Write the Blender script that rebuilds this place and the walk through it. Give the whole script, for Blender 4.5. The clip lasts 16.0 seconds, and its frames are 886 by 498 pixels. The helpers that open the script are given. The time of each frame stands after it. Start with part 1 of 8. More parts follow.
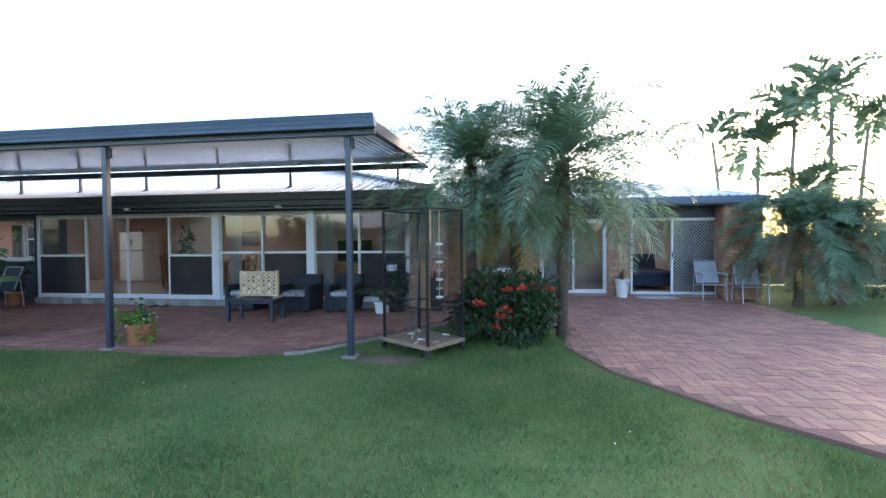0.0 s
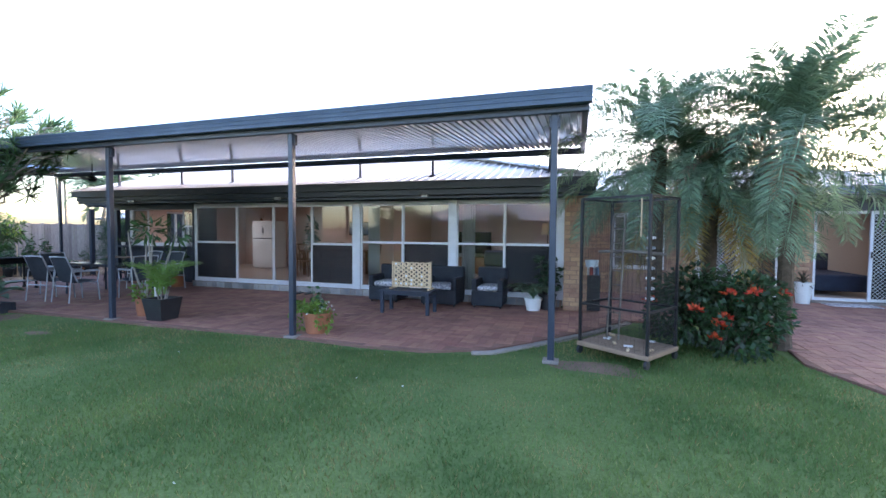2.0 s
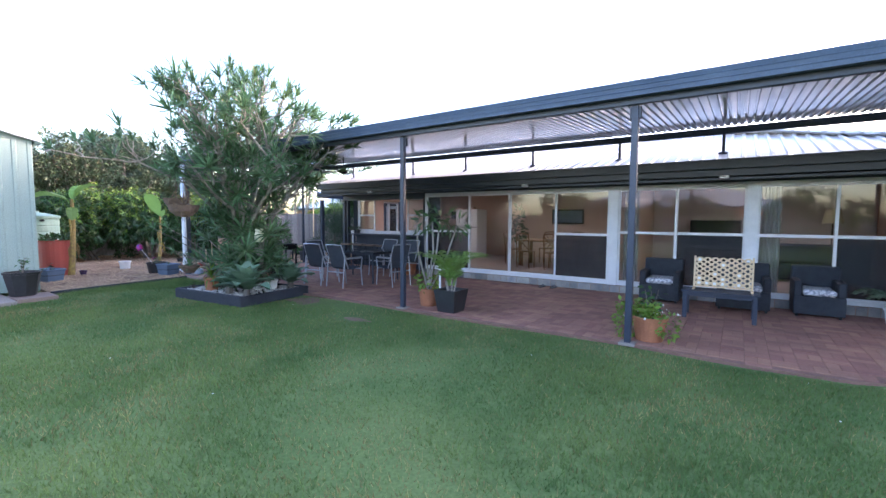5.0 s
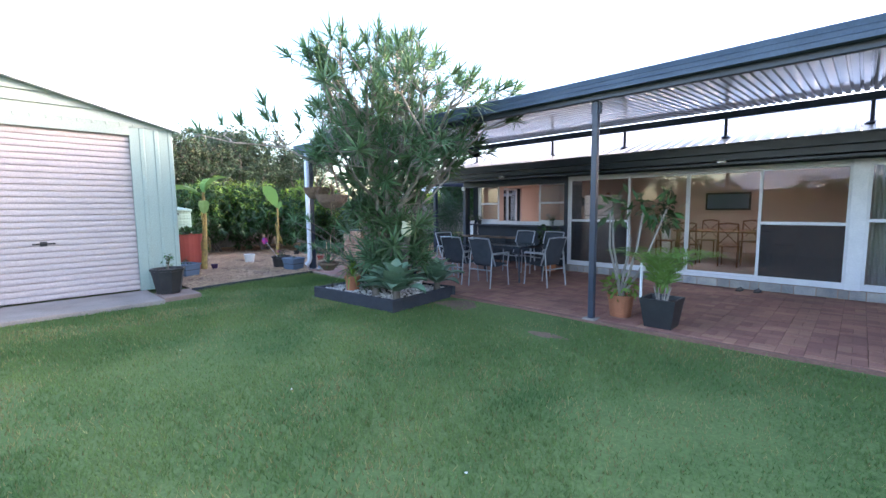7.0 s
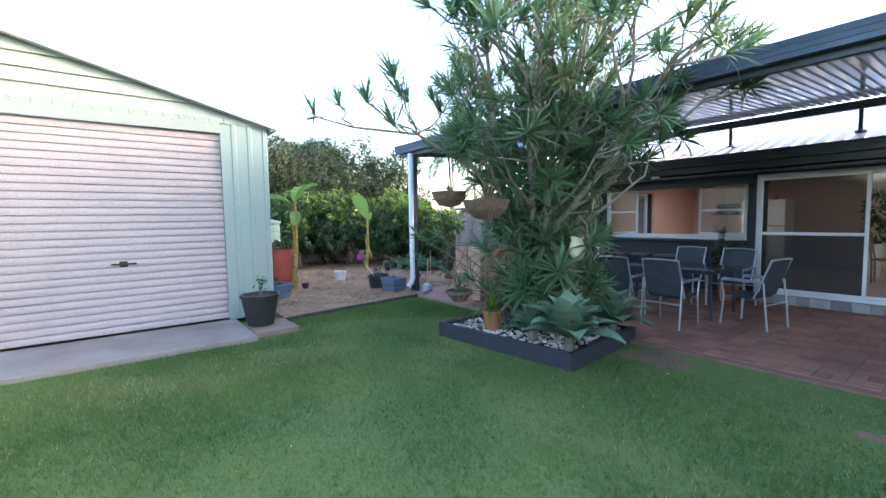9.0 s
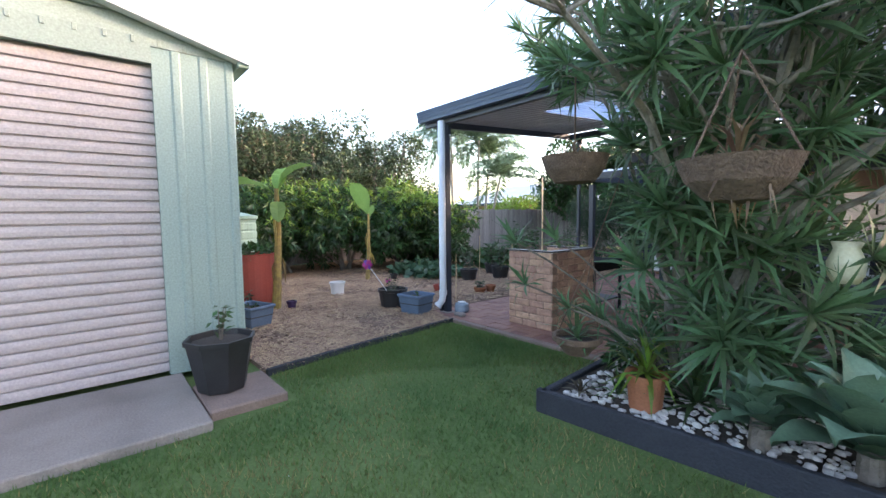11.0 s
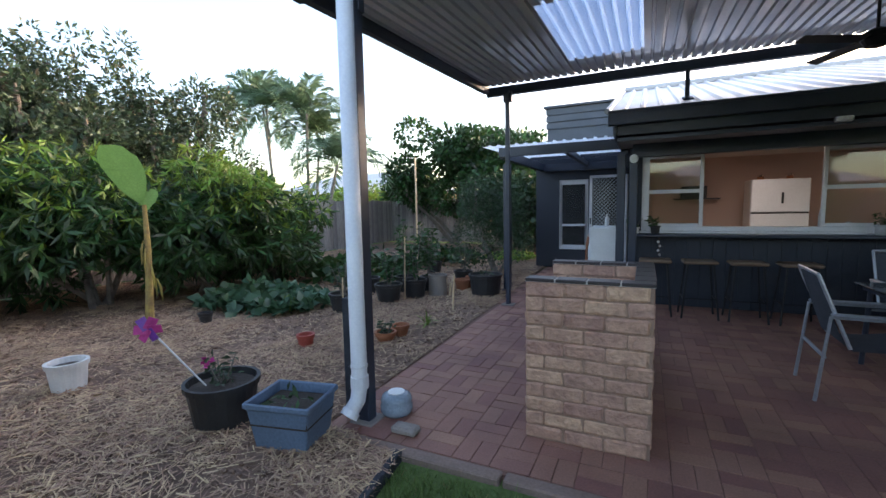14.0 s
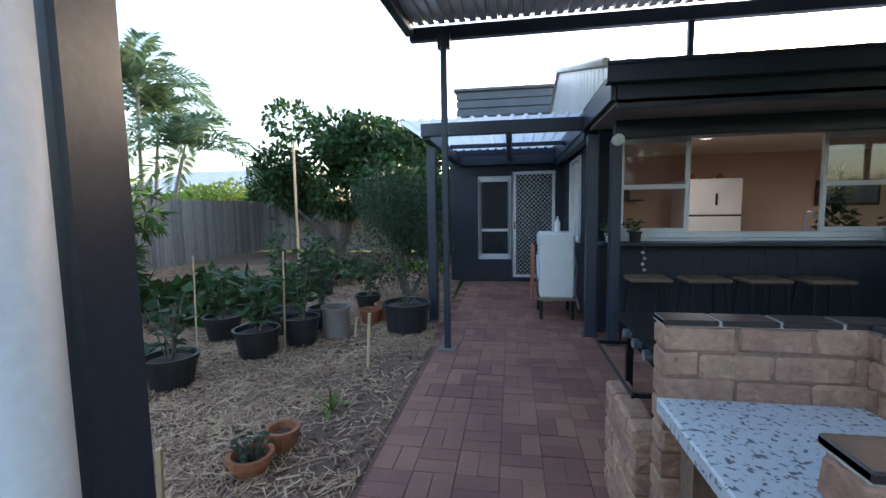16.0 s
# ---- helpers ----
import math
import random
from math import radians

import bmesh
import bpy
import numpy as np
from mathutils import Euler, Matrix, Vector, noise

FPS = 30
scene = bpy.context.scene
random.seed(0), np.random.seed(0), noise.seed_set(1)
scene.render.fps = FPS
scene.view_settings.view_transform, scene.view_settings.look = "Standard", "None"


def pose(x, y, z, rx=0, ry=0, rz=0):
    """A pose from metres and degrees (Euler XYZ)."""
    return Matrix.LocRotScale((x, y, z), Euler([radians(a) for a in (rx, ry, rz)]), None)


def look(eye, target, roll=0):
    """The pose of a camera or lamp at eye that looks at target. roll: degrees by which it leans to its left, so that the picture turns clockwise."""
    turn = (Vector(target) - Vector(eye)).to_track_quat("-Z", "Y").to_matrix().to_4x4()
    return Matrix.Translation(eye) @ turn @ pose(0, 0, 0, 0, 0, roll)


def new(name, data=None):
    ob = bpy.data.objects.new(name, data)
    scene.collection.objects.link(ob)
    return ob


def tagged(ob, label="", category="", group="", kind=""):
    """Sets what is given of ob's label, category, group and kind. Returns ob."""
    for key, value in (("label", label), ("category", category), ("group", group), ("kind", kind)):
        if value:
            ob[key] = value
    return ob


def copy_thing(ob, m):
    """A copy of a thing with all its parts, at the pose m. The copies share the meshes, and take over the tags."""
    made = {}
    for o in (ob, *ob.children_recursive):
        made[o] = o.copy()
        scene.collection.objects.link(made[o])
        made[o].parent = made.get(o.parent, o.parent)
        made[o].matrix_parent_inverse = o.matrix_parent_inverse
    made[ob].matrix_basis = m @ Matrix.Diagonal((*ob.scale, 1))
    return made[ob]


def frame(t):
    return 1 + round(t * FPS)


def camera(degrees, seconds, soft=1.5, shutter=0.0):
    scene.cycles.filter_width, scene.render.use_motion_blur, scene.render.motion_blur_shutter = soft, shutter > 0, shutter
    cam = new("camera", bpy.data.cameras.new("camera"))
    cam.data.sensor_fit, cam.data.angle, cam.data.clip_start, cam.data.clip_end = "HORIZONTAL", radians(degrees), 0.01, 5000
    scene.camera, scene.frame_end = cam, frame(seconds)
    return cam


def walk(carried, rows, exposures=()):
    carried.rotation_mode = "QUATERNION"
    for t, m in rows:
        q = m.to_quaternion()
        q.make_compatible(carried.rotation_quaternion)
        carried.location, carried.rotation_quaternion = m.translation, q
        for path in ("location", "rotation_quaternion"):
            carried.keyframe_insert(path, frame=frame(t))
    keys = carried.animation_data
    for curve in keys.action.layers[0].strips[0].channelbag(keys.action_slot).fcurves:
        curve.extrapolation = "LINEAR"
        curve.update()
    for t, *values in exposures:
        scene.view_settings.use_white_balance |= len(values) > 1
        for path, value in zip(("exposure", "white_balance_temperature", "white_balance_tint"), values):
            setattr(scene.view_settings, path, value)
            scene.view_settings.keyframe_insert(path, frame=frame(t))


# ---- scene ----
cam = camera(92.0, 16.0)
METRES, EYE, TILT, LEAN, TURN = 17.6, 1.5, 0.0, 0.0, 8.1
ROWS = [
    (0.0, 0.0, 0.0, 0.0, -0.01, -1.24, 0.43),
    (0.5, -0.0222, 0.0061, -0.0008, 1.44, -1.14, 0.19),
    (1.0, -0.0454, 0.0129, -0.0007, 2.93, -1.36, -0.62),
    (1.5, -0.0693, 0.0189, -0.0008, 6.17, -1.52, -0.25),
    (2.0, -0.0927, 0.0256, -0.001, 9.57, -2.23, -0.46),
    (2.5, -0.1204, 0.0292, -0.0005, 10.8, -3.91, -0.83),
    (3.0, -0.145, 0.0325, -0.0006, 14.14, -4.09, -0.69),
    (3.5, -0.1712, 0.033, -0.0005, 17.1, -4.27, -0.71),
    (4.0, -0.1986, 0.0312, -0.0014, 20.12, -3.93, -0.71),
    (4.5, -0.2253, 0.0275, -0.0003, 23.23, -3.91, -0.62),
    (5.0, -0.2532, 0.0244, -0.0004, 26.46, -4.0, -0.32),
    (7.5, -0.3998, 0.0535, 0.0007, 40.02, -5.38, 0.66),
    (8.0, -0.4297, 0.0618, 0.0017, 44.08, -4.48, 1.07),
    (8.5, -0.4603, 0.0707, 0.002, 44.63, -3.99, 2.12),
    (9.0, -0.4963, 0.0845, 0.0012, 44.38, -4.07, 0.94),
    (9.5, -0.532, 0.0997, 0.0013, 44.01, -4.23, 1.19),
    (10.0, -0.5664, 0.1152, 0.0001, 43.67, -4.27, 1.31),
    (12.5, -0.7246, 0.2091, -0.003, 33.65, -4.48, 1.03),
    (13.0, -0.7528, 0.2317, -0.0034, 29.19, -4.57, 1.8),
    (13.5, -0.7774, 0.2559, -0.0023, 24.45, -4.77, 1.45),
    (14.0, -0.7995, 0.2816, -0.0028, 17.11, -5.63, 1.15),
    (14.5, -0.8173, 0.3092, -0.003, 13.12, -6.04, 0.62),
    (15.0, -0.8318, 0.3377, -0.0028, 6.41, -6.16, 0.67),
    (15.5, -0.8418, 0.3654, -0.0034, 2.17, -4.61, 0.29),
    (16.0, -0.8498, 0.3959, -0.006, 0.95, -5.33, 0.85),
]
EXPOSURES = [(0.0, 2.85, 5900, 17), (2.0, 3.1, 5950, 24), (3.5, 3.28, 6050, 31), (5.0, 3.26, 6050, 28), (7.5, 3.33, 6100, 22), (8.5, 3.17, 6150, 20), (10.0, 3.22, 6300, 19), (12.5, 2.66, 7250, 30), (14.0, 2.56, 6700, 20), (16.0, 2.65, 6450, 15)]
walk(cam, [(t, pose(0, 0, EYE, TILT, LEAN, TURN) @ pose(METRES * x, METRES * y, METRES * z, 90 + pitch, roll, yaw)) for t, x, y, z, yaw, pitch, roll in ROWS], EXPOSURES)

# ---- world and light ----
SUN_HEADING, SUN_HEIGHT = 36.5, 11.0   # degrees clockwise from +y, degrees above the horizon
world = bpy.data.worlds.new("dusk_sky")
scene.world = world
world.use_nodes = True
sky = world.node_tree.nodes.new("ShaderNodeTexSky")
sky.sky_type, sky.sun_disc = "NISHITA", False
sky.sun_elevation, sky.sun_rotation = radians(SUN_HEIGHT), radians(SUN_HEADING)
sky.dust_density, sky.air_density, sky.ozone_density = 2.0, 1.0, 1.25
background = world.node_tree.nodes["Background"]
world.node_tree.links.new(sky.outputs["Color"], background.inputs["Color"])
background.inputs["Strength"].default_value = 0.15
sun_data = bpy.data.lights.new("sun", "SUN")
sun_data.energy, sun_data.angle, sun_data.color = 0.5, radians(12), (1.0, 0.85, 0.7)
sun = new("sun", sun_data)
h, e = radians(SUN_HEADING), radians(SUN_HEIGHT)
sun.matrix_world = look((math.sin(h) * math.cos(e) * 50, math.cos(h) * math.cos(e) * 50, math.sin(e) * 50), (0, 0, 0))

# ---- materials ----
def mk(name, col, col2=None, scale=3.0, rough=0.6, metal=0.0, bump=0.15, bscale=60.0, rand=0.0, spec=0.5, stretch=None, amount=0.5, fine=0.35, centre=0.5):
    """A paint or natural surface: two scales of colour variation and a fine relief, in metres of the world."""
    m = bpy.data.materials.new(name)
    m.use_nodes = True
    n, l = m.node_tree.nodes, m.node_tree.links
    b = n["Principled BSDF"]
    b.inputs["Roughness"].default_value, b.inputs["Metallic"].default_value = rough, metal
    b.inputs["Specular IOR Level"].default_value = spec
    col2 = col2 or tuple(c * 0.72 for c in col)
    pos = n.new("ShaderNodeNewGeometry").outputs["Position"]
    if stretch:
        mp = n.new("ShaderNodeMapping")
        mp.inputs["Scale"].default_value = stretch
        l.new(pos, mp.inputs["Vector"])
        pos = mp.outputs["Vector"]
    big, small = n.new("ShaderNodeTexNoise"), n.new("ShaderNodeTexNoise")
    big.inputs["Scale"].default_value, big.inputs["Detail"].default_value = scale, 5
    small.inputs["Scale"].default_value, small.inputs["Detail"].default_value = bscale, 4
    for t in (big, small):
        l.new(pos, t.inputs["Vector"])
    ramp = n.new("ShaderNodeValToRGB")
    ramp.color_ramp.elements[0].position, ramp.color_ramp.elements[1].position = centre - amount / 2, centre + amount / 2
    ramp.color_ramp.elements[0].color, ramp.color_ramp.elements[1].color = (*col2, 1), (*col, 1)
    l.new(big.outputs["Fac"], ramp.inputs["Fac"])
    mix = n.new("ShaderNodeMix")
    mix.data_type, mix.blend_type = "RGBA", "OVERLAY"
    mix.inputs["Factor"].default_value = fine
    l.new(ramp.outputs["Color"], mix.inputs["A"])
    l.new(small.outputs["Fac"], mix.inputs["B"])
    out = mix.outputs["Result"]
    if rand:
        info, hsv, mr = n.new("ShaderNodeObjectInfo"), n.new("ShaderNodeHueSaturation"), n.new("ShaderNodeMapRange")
        isl, add = n.new("ShaderNodeNewGeometry"), n.new("ShaderNodeMath")
        add.operation = "ADD"
        l.new(info.outputs["Random"], add.inputs[0])
        l.new(isl.outputs["Random Per Island"], add.inputs[1])
        fr = n.new("ShaderNodeMath")
        fr.operation = "FRACT"
        l.new(add.outputs[0], fr.inputs[0])
        mr.inputs["To Min"].default_value, mr.inputs["To Max"].default_value = 1 - rand, 1 + rand
        l.new(fr.outputs[0], mr.inputs["Value"])
        l.new(mr.outputs["Result"], hsv.inputs["Value"])
        mr2 = n.new("ShaderNodeMapRange")
        mr2.inputs["To Min"].default_value, mr2.inputs["To Max"].default_value = 0.5 - rand * 0.06, 0.5 + rand * 0.06
        l.new(fr.outputs[0], mr2.inputs["Value"])
        l.new(mr2.outputs["Result"], hsv.inputs["Hue"])
        l.new(out, hsv.inputs["Color"])
        out = hsv.outputs["Color"]
    l.new(out, b.inputs["Base Color"])
    if bump:
        bp = n.new("ShaderNodeBump")
        bp.inputs["Strength"].default_value, bp.inputs["Distance"].default_value = bump, 0.02
        l.new(small.outputs["Fac"], bp.inputs["Height"])
        l.new(bp.outputs["Normal"], b.inputs["Normal"])
    return m


def leafy(name, col, col2, rand=0.35, rough=0.45, through_light=0.35, scale=2.0, amount=0.5):
    """A leaf: varied green, a little gloss, some light passing through."""
    m = mk(name, col, col2, scale=scale, rough=rough, bump=0.05, rand=rand, amount=amount)
    n, l = m.node_tree.nodes, m.node_tree.links
    b = n["Principled BSDF"]
    tr, mix = n.new("ShaderNodeBsdfTranslucent"), n.new("ShaderNodeMixShader")
    mix.inputs["Fac"].default_value = through_light
    l.new(b.inputs["Base Color"].links[0].from_socket, tr.inputs["Color"])
    l.new(b.outputs["BSDF"], mix.inputs[1])
    l.new(tr.outputs["BSDF"], mix.inputs[2])
    l.new(mix.outputs["Shader"], n["Material Output"].inputs["Surface"])
    return m


def glassy(name, col, seen_through, rough=0.02, gloss=1.0):
    """A thin pane: mostly clear, with a real reflection that grows at a slant."""
    m = bpy.data.materials.new(name)
    m.use_nodes = True
    n, l = m.node_tree.nodes, m.node_tree.links
    n.remove(n["Principled BSDF"])
    tp, gl, mix, fr = n.new("ShaderNodeBsdfTransparent"), n.new("ShaderNodeBsdfGlossy"), n.new("ShaderNodeMixShader"), n.new("ShaderNodeLayerWeight")
    power, scaled = n.new("ShaderNodeMath"), n.new("ShaderNodeMath")
    power.operation, scaled.operation = "POWER", "MULTIPLY_ADD"
    tp.inputs["Color"].default_value = (*[c * seen_through for c in col], 1)
    gl.inputs["Roughness"].default_value = rough
    power.inputs[1].default_value, scaled.inputs[1].default_value, scaled.inputs[2].default_value = 4.0, 0.8, 0.06 * gloss
    l.new(fr.outputs["Facing"], power.inputs[0])
    l.new(power.outputs[0], scaled.inputs[0])
    l.new(scaled.outputs[0], mix.inputs["Fac"])
    l.new(tp.outputs["BSDF"], mix.inputs[1])
    l.new(gl.outputs["BSDF"], mix.inputs[2])
    l.new(mix.outputs["Shader"], n["Material Output"].inputs["Surface"])
    return m


def screen(name, col, cover):
    """Fly mesh: a fine dark weave that lets part of the light pass."""
    m = mk(name, col, rough=0.7, bump=0)
    n, l = m.node_tree.nodes, m.node_tree.links
    tp, mix = n.new("ShaderNodeBsdfTransparent"), n.new("ShaderNodeMixShader")
    mix.inputs["Fac"].default_value = cover
    l.new(tp.outputs["BSDF"], mix.inputs[1])
    l.new(n["Principled BSDF"].outputs["BSDF"], mix.inputs[2])
    l.new(mix.outputs["Shader"], n["Material Output"].inputs["Surface"])
    return m


M_LAWN = mk("lawn_soil_and_grass", (0.125, 0.17, 0.06), (0.085, 0.135, 0.045), scale=0.8, spec=0.1, rough=0.9, bump=0.4, bscale=45, amount=0.35, fine=0.5)
M_BLADE = leafy("grass_blade", (0.168, 0.235, 0.075), (0.08, 0.152, 0.05), rand=0.16, rough=0.6, scale=0.8, amount=0.34)
M_DRYBLADE = leafy("dry_grass_blade", (0.29, 0.25, 0.11), (0.2, 0.19, 0.075), rand=0.3, rough=0.7)
for m in (M_BLADE, M_DRYBLADE):
    m.node_tree.nodes["Principled BSDF"].inputs["Specular IOR Level"].default_value = 0.08
# even matt black with low gloss, for the hotplate lid and body
M_MATTBLACK = mk("matt_black_steel", (0.013, 0.013, 0.014), scale=8, rough=0.85, bump=0.1, spec=0.15)
M_SOIL = mk("garden_soil", (0.23, 0.14, 0.095), (0.13, 0.08, 0.055), scale=2.5, rough=0.95, bump=0.7, bscale=35)
M_BEDSOIL = mk("bed_soil", (0.06, 0.045, 0.035), scale=5, rough=0.95, bump=0.7, bscale=40)
M_STRAW = mk("straw", (0.57, 0.375, 0.24), (0.36, 0.225, 0.145), scale=1.2, rough=0.85, bump=0.1, rand=0.4)
M_PAVER = mk("red_clay_paver", (0.36, 0.17, 0.12), (0.2, 0.095, 0.072), scale=1.6, rough=0.7, bump=0.25, bscale=90, rand=0.19)
M_JOINT = mk("paving_sand", (0.22, 0.115, 0.085), scale=6, rough=0.95, bump=0.4)
M_CONC = mk("concrete", (0.32, 0.275, 0.245), (0.18, 0.15, 0.13), scale=1.5, rough=0.85, bump=0.25, bscale=70)
M_EDGE = mk("worn_edge_concrete", (0.29, 0.2, 0.16), (0.18, 0.12, 0.095), scale=3, rough=0.85, bump=0.3, bscale=60)
M_BRICK = mk("tan_brick", (0.5, 0.31, 0.19), (0.36, 0.2, 0.125), scale=4, rough=0.85, bump=0.45, bscale=55, rand=0.2)
M_BRICKPINK = mk("weathered_barbecue_brick", (0.57, 0.345, 0.235), (0.37, 0.205, 0.15), scale=9, rough=0.88, bump=0.8, bscale=38, rand=0.16)
M_MORTAR = mk("mortar", (0.36, 0.225, 0.16), scale=8, rough=0.95, bump=0.4)
M_NAVY = mk("navy_steel_paint", (0.023, 0.031, 0.05), (0.031, 0.04, 0.062), scale=5, rough=0.4, bump=0.03)
M_NAVYWALL = mk("dark_navy_wall_paint", (0.014, 0.019, 0.031), (0.02, 0.025, 0.039), scale=2, rough=0.6, bump=0.15)
M_SLATE = mk("slate_blue_fascia", (0.085, 0.12, 0.18), (0.06, 0.088, 0.14), scale=2, rough=0.45, bump=0.03)
M_ROOF = mk("white_roof_sheet", (0.72, 0.68, 0.66), (0.55, 0.52, 0.51), scale=1.2, rough=0.4, metal=0.15, bump=0.03)
M_SHEET = mk("pale_awning_sheet", (0.66, 0.69, 0.74), (0.59, 0.62, 0.67), scale=1.0, rough=0.09, bump=0.0, spec=0.6)
M_ALU = mk("white_window_frame", (0.72, 0.72, 0.74), (0.62, 0.62, 0.65), scale=6, rough=0.4, bump=0.02)
M_GLASS = glassy("window_glass", (0.93, 0.95, 0.95), 0.9)
M_MESH = screen("fly_mesh", (0.02, 0.022, 0.026), 0.62)
M_CAGEMESH = screen("cage_mesh", (0.015, 0.015, 0.018), 0.05)
M_FINEMESH = screen("fine_fly_mesh", (0.03, 0.032, 0.038), 0.22)
M_PEACH = mk("peach_wall_paint", (0.66, 0.48, 0.4), (0.6, 0.43, 0.36), scale=0.8, rough=0.7, bump=0.04)
M_CREAM = mk("cream_ceiling_paint", (0.74, 0.68, 0.6), scale=0.8, rough=0.8, bump=0.03, col2=(0.68, 0.62, 0.55))
M_TILEFLOOR = mk("beige_floor_tile", (0.5, 0.42, 0.35), (0.42, 0.35, 0.29), scale=1.5, rough=0.3, bump=0.02)
M_TIMBER = mk("warm_dining_wood", (0.25, 0.11, 0.045), (0.17, 0.075, 0.033), scale=4, rough=0.45, bump=0.1, stretch=(1, 1, 8))
M_PINE = mk("pale_pine", (0.7, 0.52, 0.32), (0.6, 0.42, 0.25), scale=6, rough=0.55, bump=0.1, stretch=(1, 6, 6))
M_WHITE = mk("white_plastic", (0.78, 0.78, 0.77), (0.68, 0.68, 0.67), scale=3, rough=0.35, bump=0.02)
M_BLACK = mk("black_plastic", (0.018, 0.018, 0.02), (0.03, 0.03, 0.032), scale=6, rough=0.45, bump=0.08)
M_BLACKMETAL = mk("black_metal", (0.02, 0.02, 0.022), scale=8, rough=0.45, metal=0.4, bump=0.05)
M_RATTAN = mk("dark_rattan", (0.03, 0.035, 0.045), (0.018, 0.02, 0.028), scale=10, rough=0.6, bump=0.8, bscale=120)
M_CUSHION = mk("patterned_cushion", (0.62, 0.6, 0.62), (0.25, 0.25, 0.28), scale=28, rough=0.9, bump=0.2, amount=0.1)
M_SLING = mk("charcoal_sling", (0.06, 0.07, 0.09), (0.04, 0.05, 0.065), scale=10, rough=0.8, bump=0.4, bscale=300)
M_SILVER = mk("silver_metal_frame", (0.5, 0.53, 0.58), scale=5, rough=0.35, metal=0.6, bump=0.02)
M_TERRA = mk("terracotta", (0.42, 0.16, 0.075), (0.3, 0.11, 0.055), scale=5, rough=0.85, bump=0.25)
M_RED = mk("faded_red_plastic", (0.42, 0.075, 0.05), (0.32, 0.06, 0.045), scale=2, rough=0.55, bump=0.06)
M_BLUETUB = mk("grey_blue_tub", (0.13, 0.19, 0.28), (0.1, 0.15, 0.22), scale=4, rough=0.55, bump=0.06)
M_TANK = mk("pale_green_poly_tank", (0.28, 0.4, 0.32), (0.23, 0.34, 0.27), scale=1.5, rough=0.5, bump=0.05)
M_SHED = mk("mint_shed_steel", (0.265, 0.345, 0.31), (0.235, 0.31, 0.28), scale=1.2, rough=0.42, bump=0.03)
M_GABLE = mk("pale_gable_steel", (0.275, 0.33, 0.29), (0.25, 0.3, 0.265), scale=1.2, rough=0.42, bump=0.03)
M_ROLLER = mk("cream_pink_roller_door", (0.43, 0.375, 0.37), (0.385, 0.335, 0.33), scale=1.0, rough=0.5, bump=0.03)
M_FENCE = mk("grey_timber_paling", (0.3, 0.27, 0.25), (0.18, 0.16, 0.15), scale=6, rough=0.9, bump=0.4, rand=0.25, stretch=(6, 6, 0.8))
M_BARK = mk("grey_bark", (0.22, 0.19, 0.16), (0.12, 0.1, 0.085), scale=9, rough=0.95, bump=0.8, bscale=40)
M_PALEBARK = mk("pale_smooth_bark", (0.36, 0.32, 0.28), (0.2, 0.175, 0.15), scale=12, rough=0.85, bump=0.5, bscale=60)
M_PALMTRUNK = mk("palm_trunk_fibre", (0.15, 0.11, 0.075), (0.07, 0.05, 0.035), scale=14, rough=0.95, bump=1.0, bscale=50)
M_FROND = leafy("palm_frond_green", (0.215, 0.31, 0.19), (0.14, 0.225, 0.14), through_light=0.5)
M_DEADFROND = leafy("palm_frond_yellowing", (0.36, 0.26, 0.07), (0.26, 0.19, 0.06))
M_BROWNFROND = leafy("palm_frond_dead_brown", (0.26, 0.17, 0.1), (0.17, 0.11, 0.07))
M_STRAP = leafy("strap_leaf_green", (0.125, 0.215, 0.095), (0.075, 0.15, 0.068), rand=0.4, through_light=0.45)
M_AGAVE = leafy("blue_green_agave", (0.2, 0.31, 0.2), (0.13, 0.225, 0.14), rand=0.25, through_light=0.15)
M_MANGO = leafy("glossy_dark_leaf", (0.05, 0.108, 0.03), (0.024, 0.062, 0.02), rand=0.5, rough=0.4)
M_LIME = leafy("fresh_yellow_green_leaf", (0.2, 0.3, 0.045), (0.13, 0.22, 0.035), rand=0.4)
M_GREYLEAF = leafy("dull_olive_leaf", (0.075, 0.112, 0.055), (0.048, 0.078, 0.043), rand=0.4)
M_RUST = leafy("reddish_leaf", (0.12, 0.09, 0.06), (0.09, 0.08, 0.05), rand=0.4)
M_DARKLEAF = leafy("very_dark_leaf", (0.035, 0.075, 0.028), (0.022, 0.05, 0.02), rand=0.4)
M_BANANA = leafy("banana_leaf", (0.22, 0.36, 0.09), (0.15, 0.27, 0.06), rand=0.2, through_light=0.45)
M_BANSTEM = mk("banana_stem", (0.4, 0.29, 0.07), (0.17, 0.1, 0.05), scale=11, rough=0.8, bump=0.4)
M_REDFLOWER = mk("orange_red_petals", (0.62, 0.07, 0.02), (0.5, 0.045, 0.02), scale=20, rough=0.6, bump=0.1, rand=0.2)
M_PINKFLOWER = mk("magenta_petals", (0.6, 0.06, 0.3), scale=20, rough=0.6, bump=0.1)
M_WHITEFLOWER = mk("white_petals", (0.75, 0.74, 0.68), scale=20, rough=0.6, bump=0.1)
M_PEBBLE = mk("pale_pebble", (0.62, 0.58, 0.54), (0.4, 0.37, 0.35), scale=9, rough=0.7, bump=0.1, rand=0.3)
M_SLEEPER = mk("charcoal_sleeper", (0.023, 0.026, 0.035), (0.036, 0.039, 0.048), scale=7, rough=0.8, bump=0.5)
M_TERRAZZO = mk("speckled_terrazzo", (0.66, 0.71, 0.75), (0.16, 0.17, 0.2), scale=60, rough=0.35, bump=0.05, amount=0.05, centre=0.4)
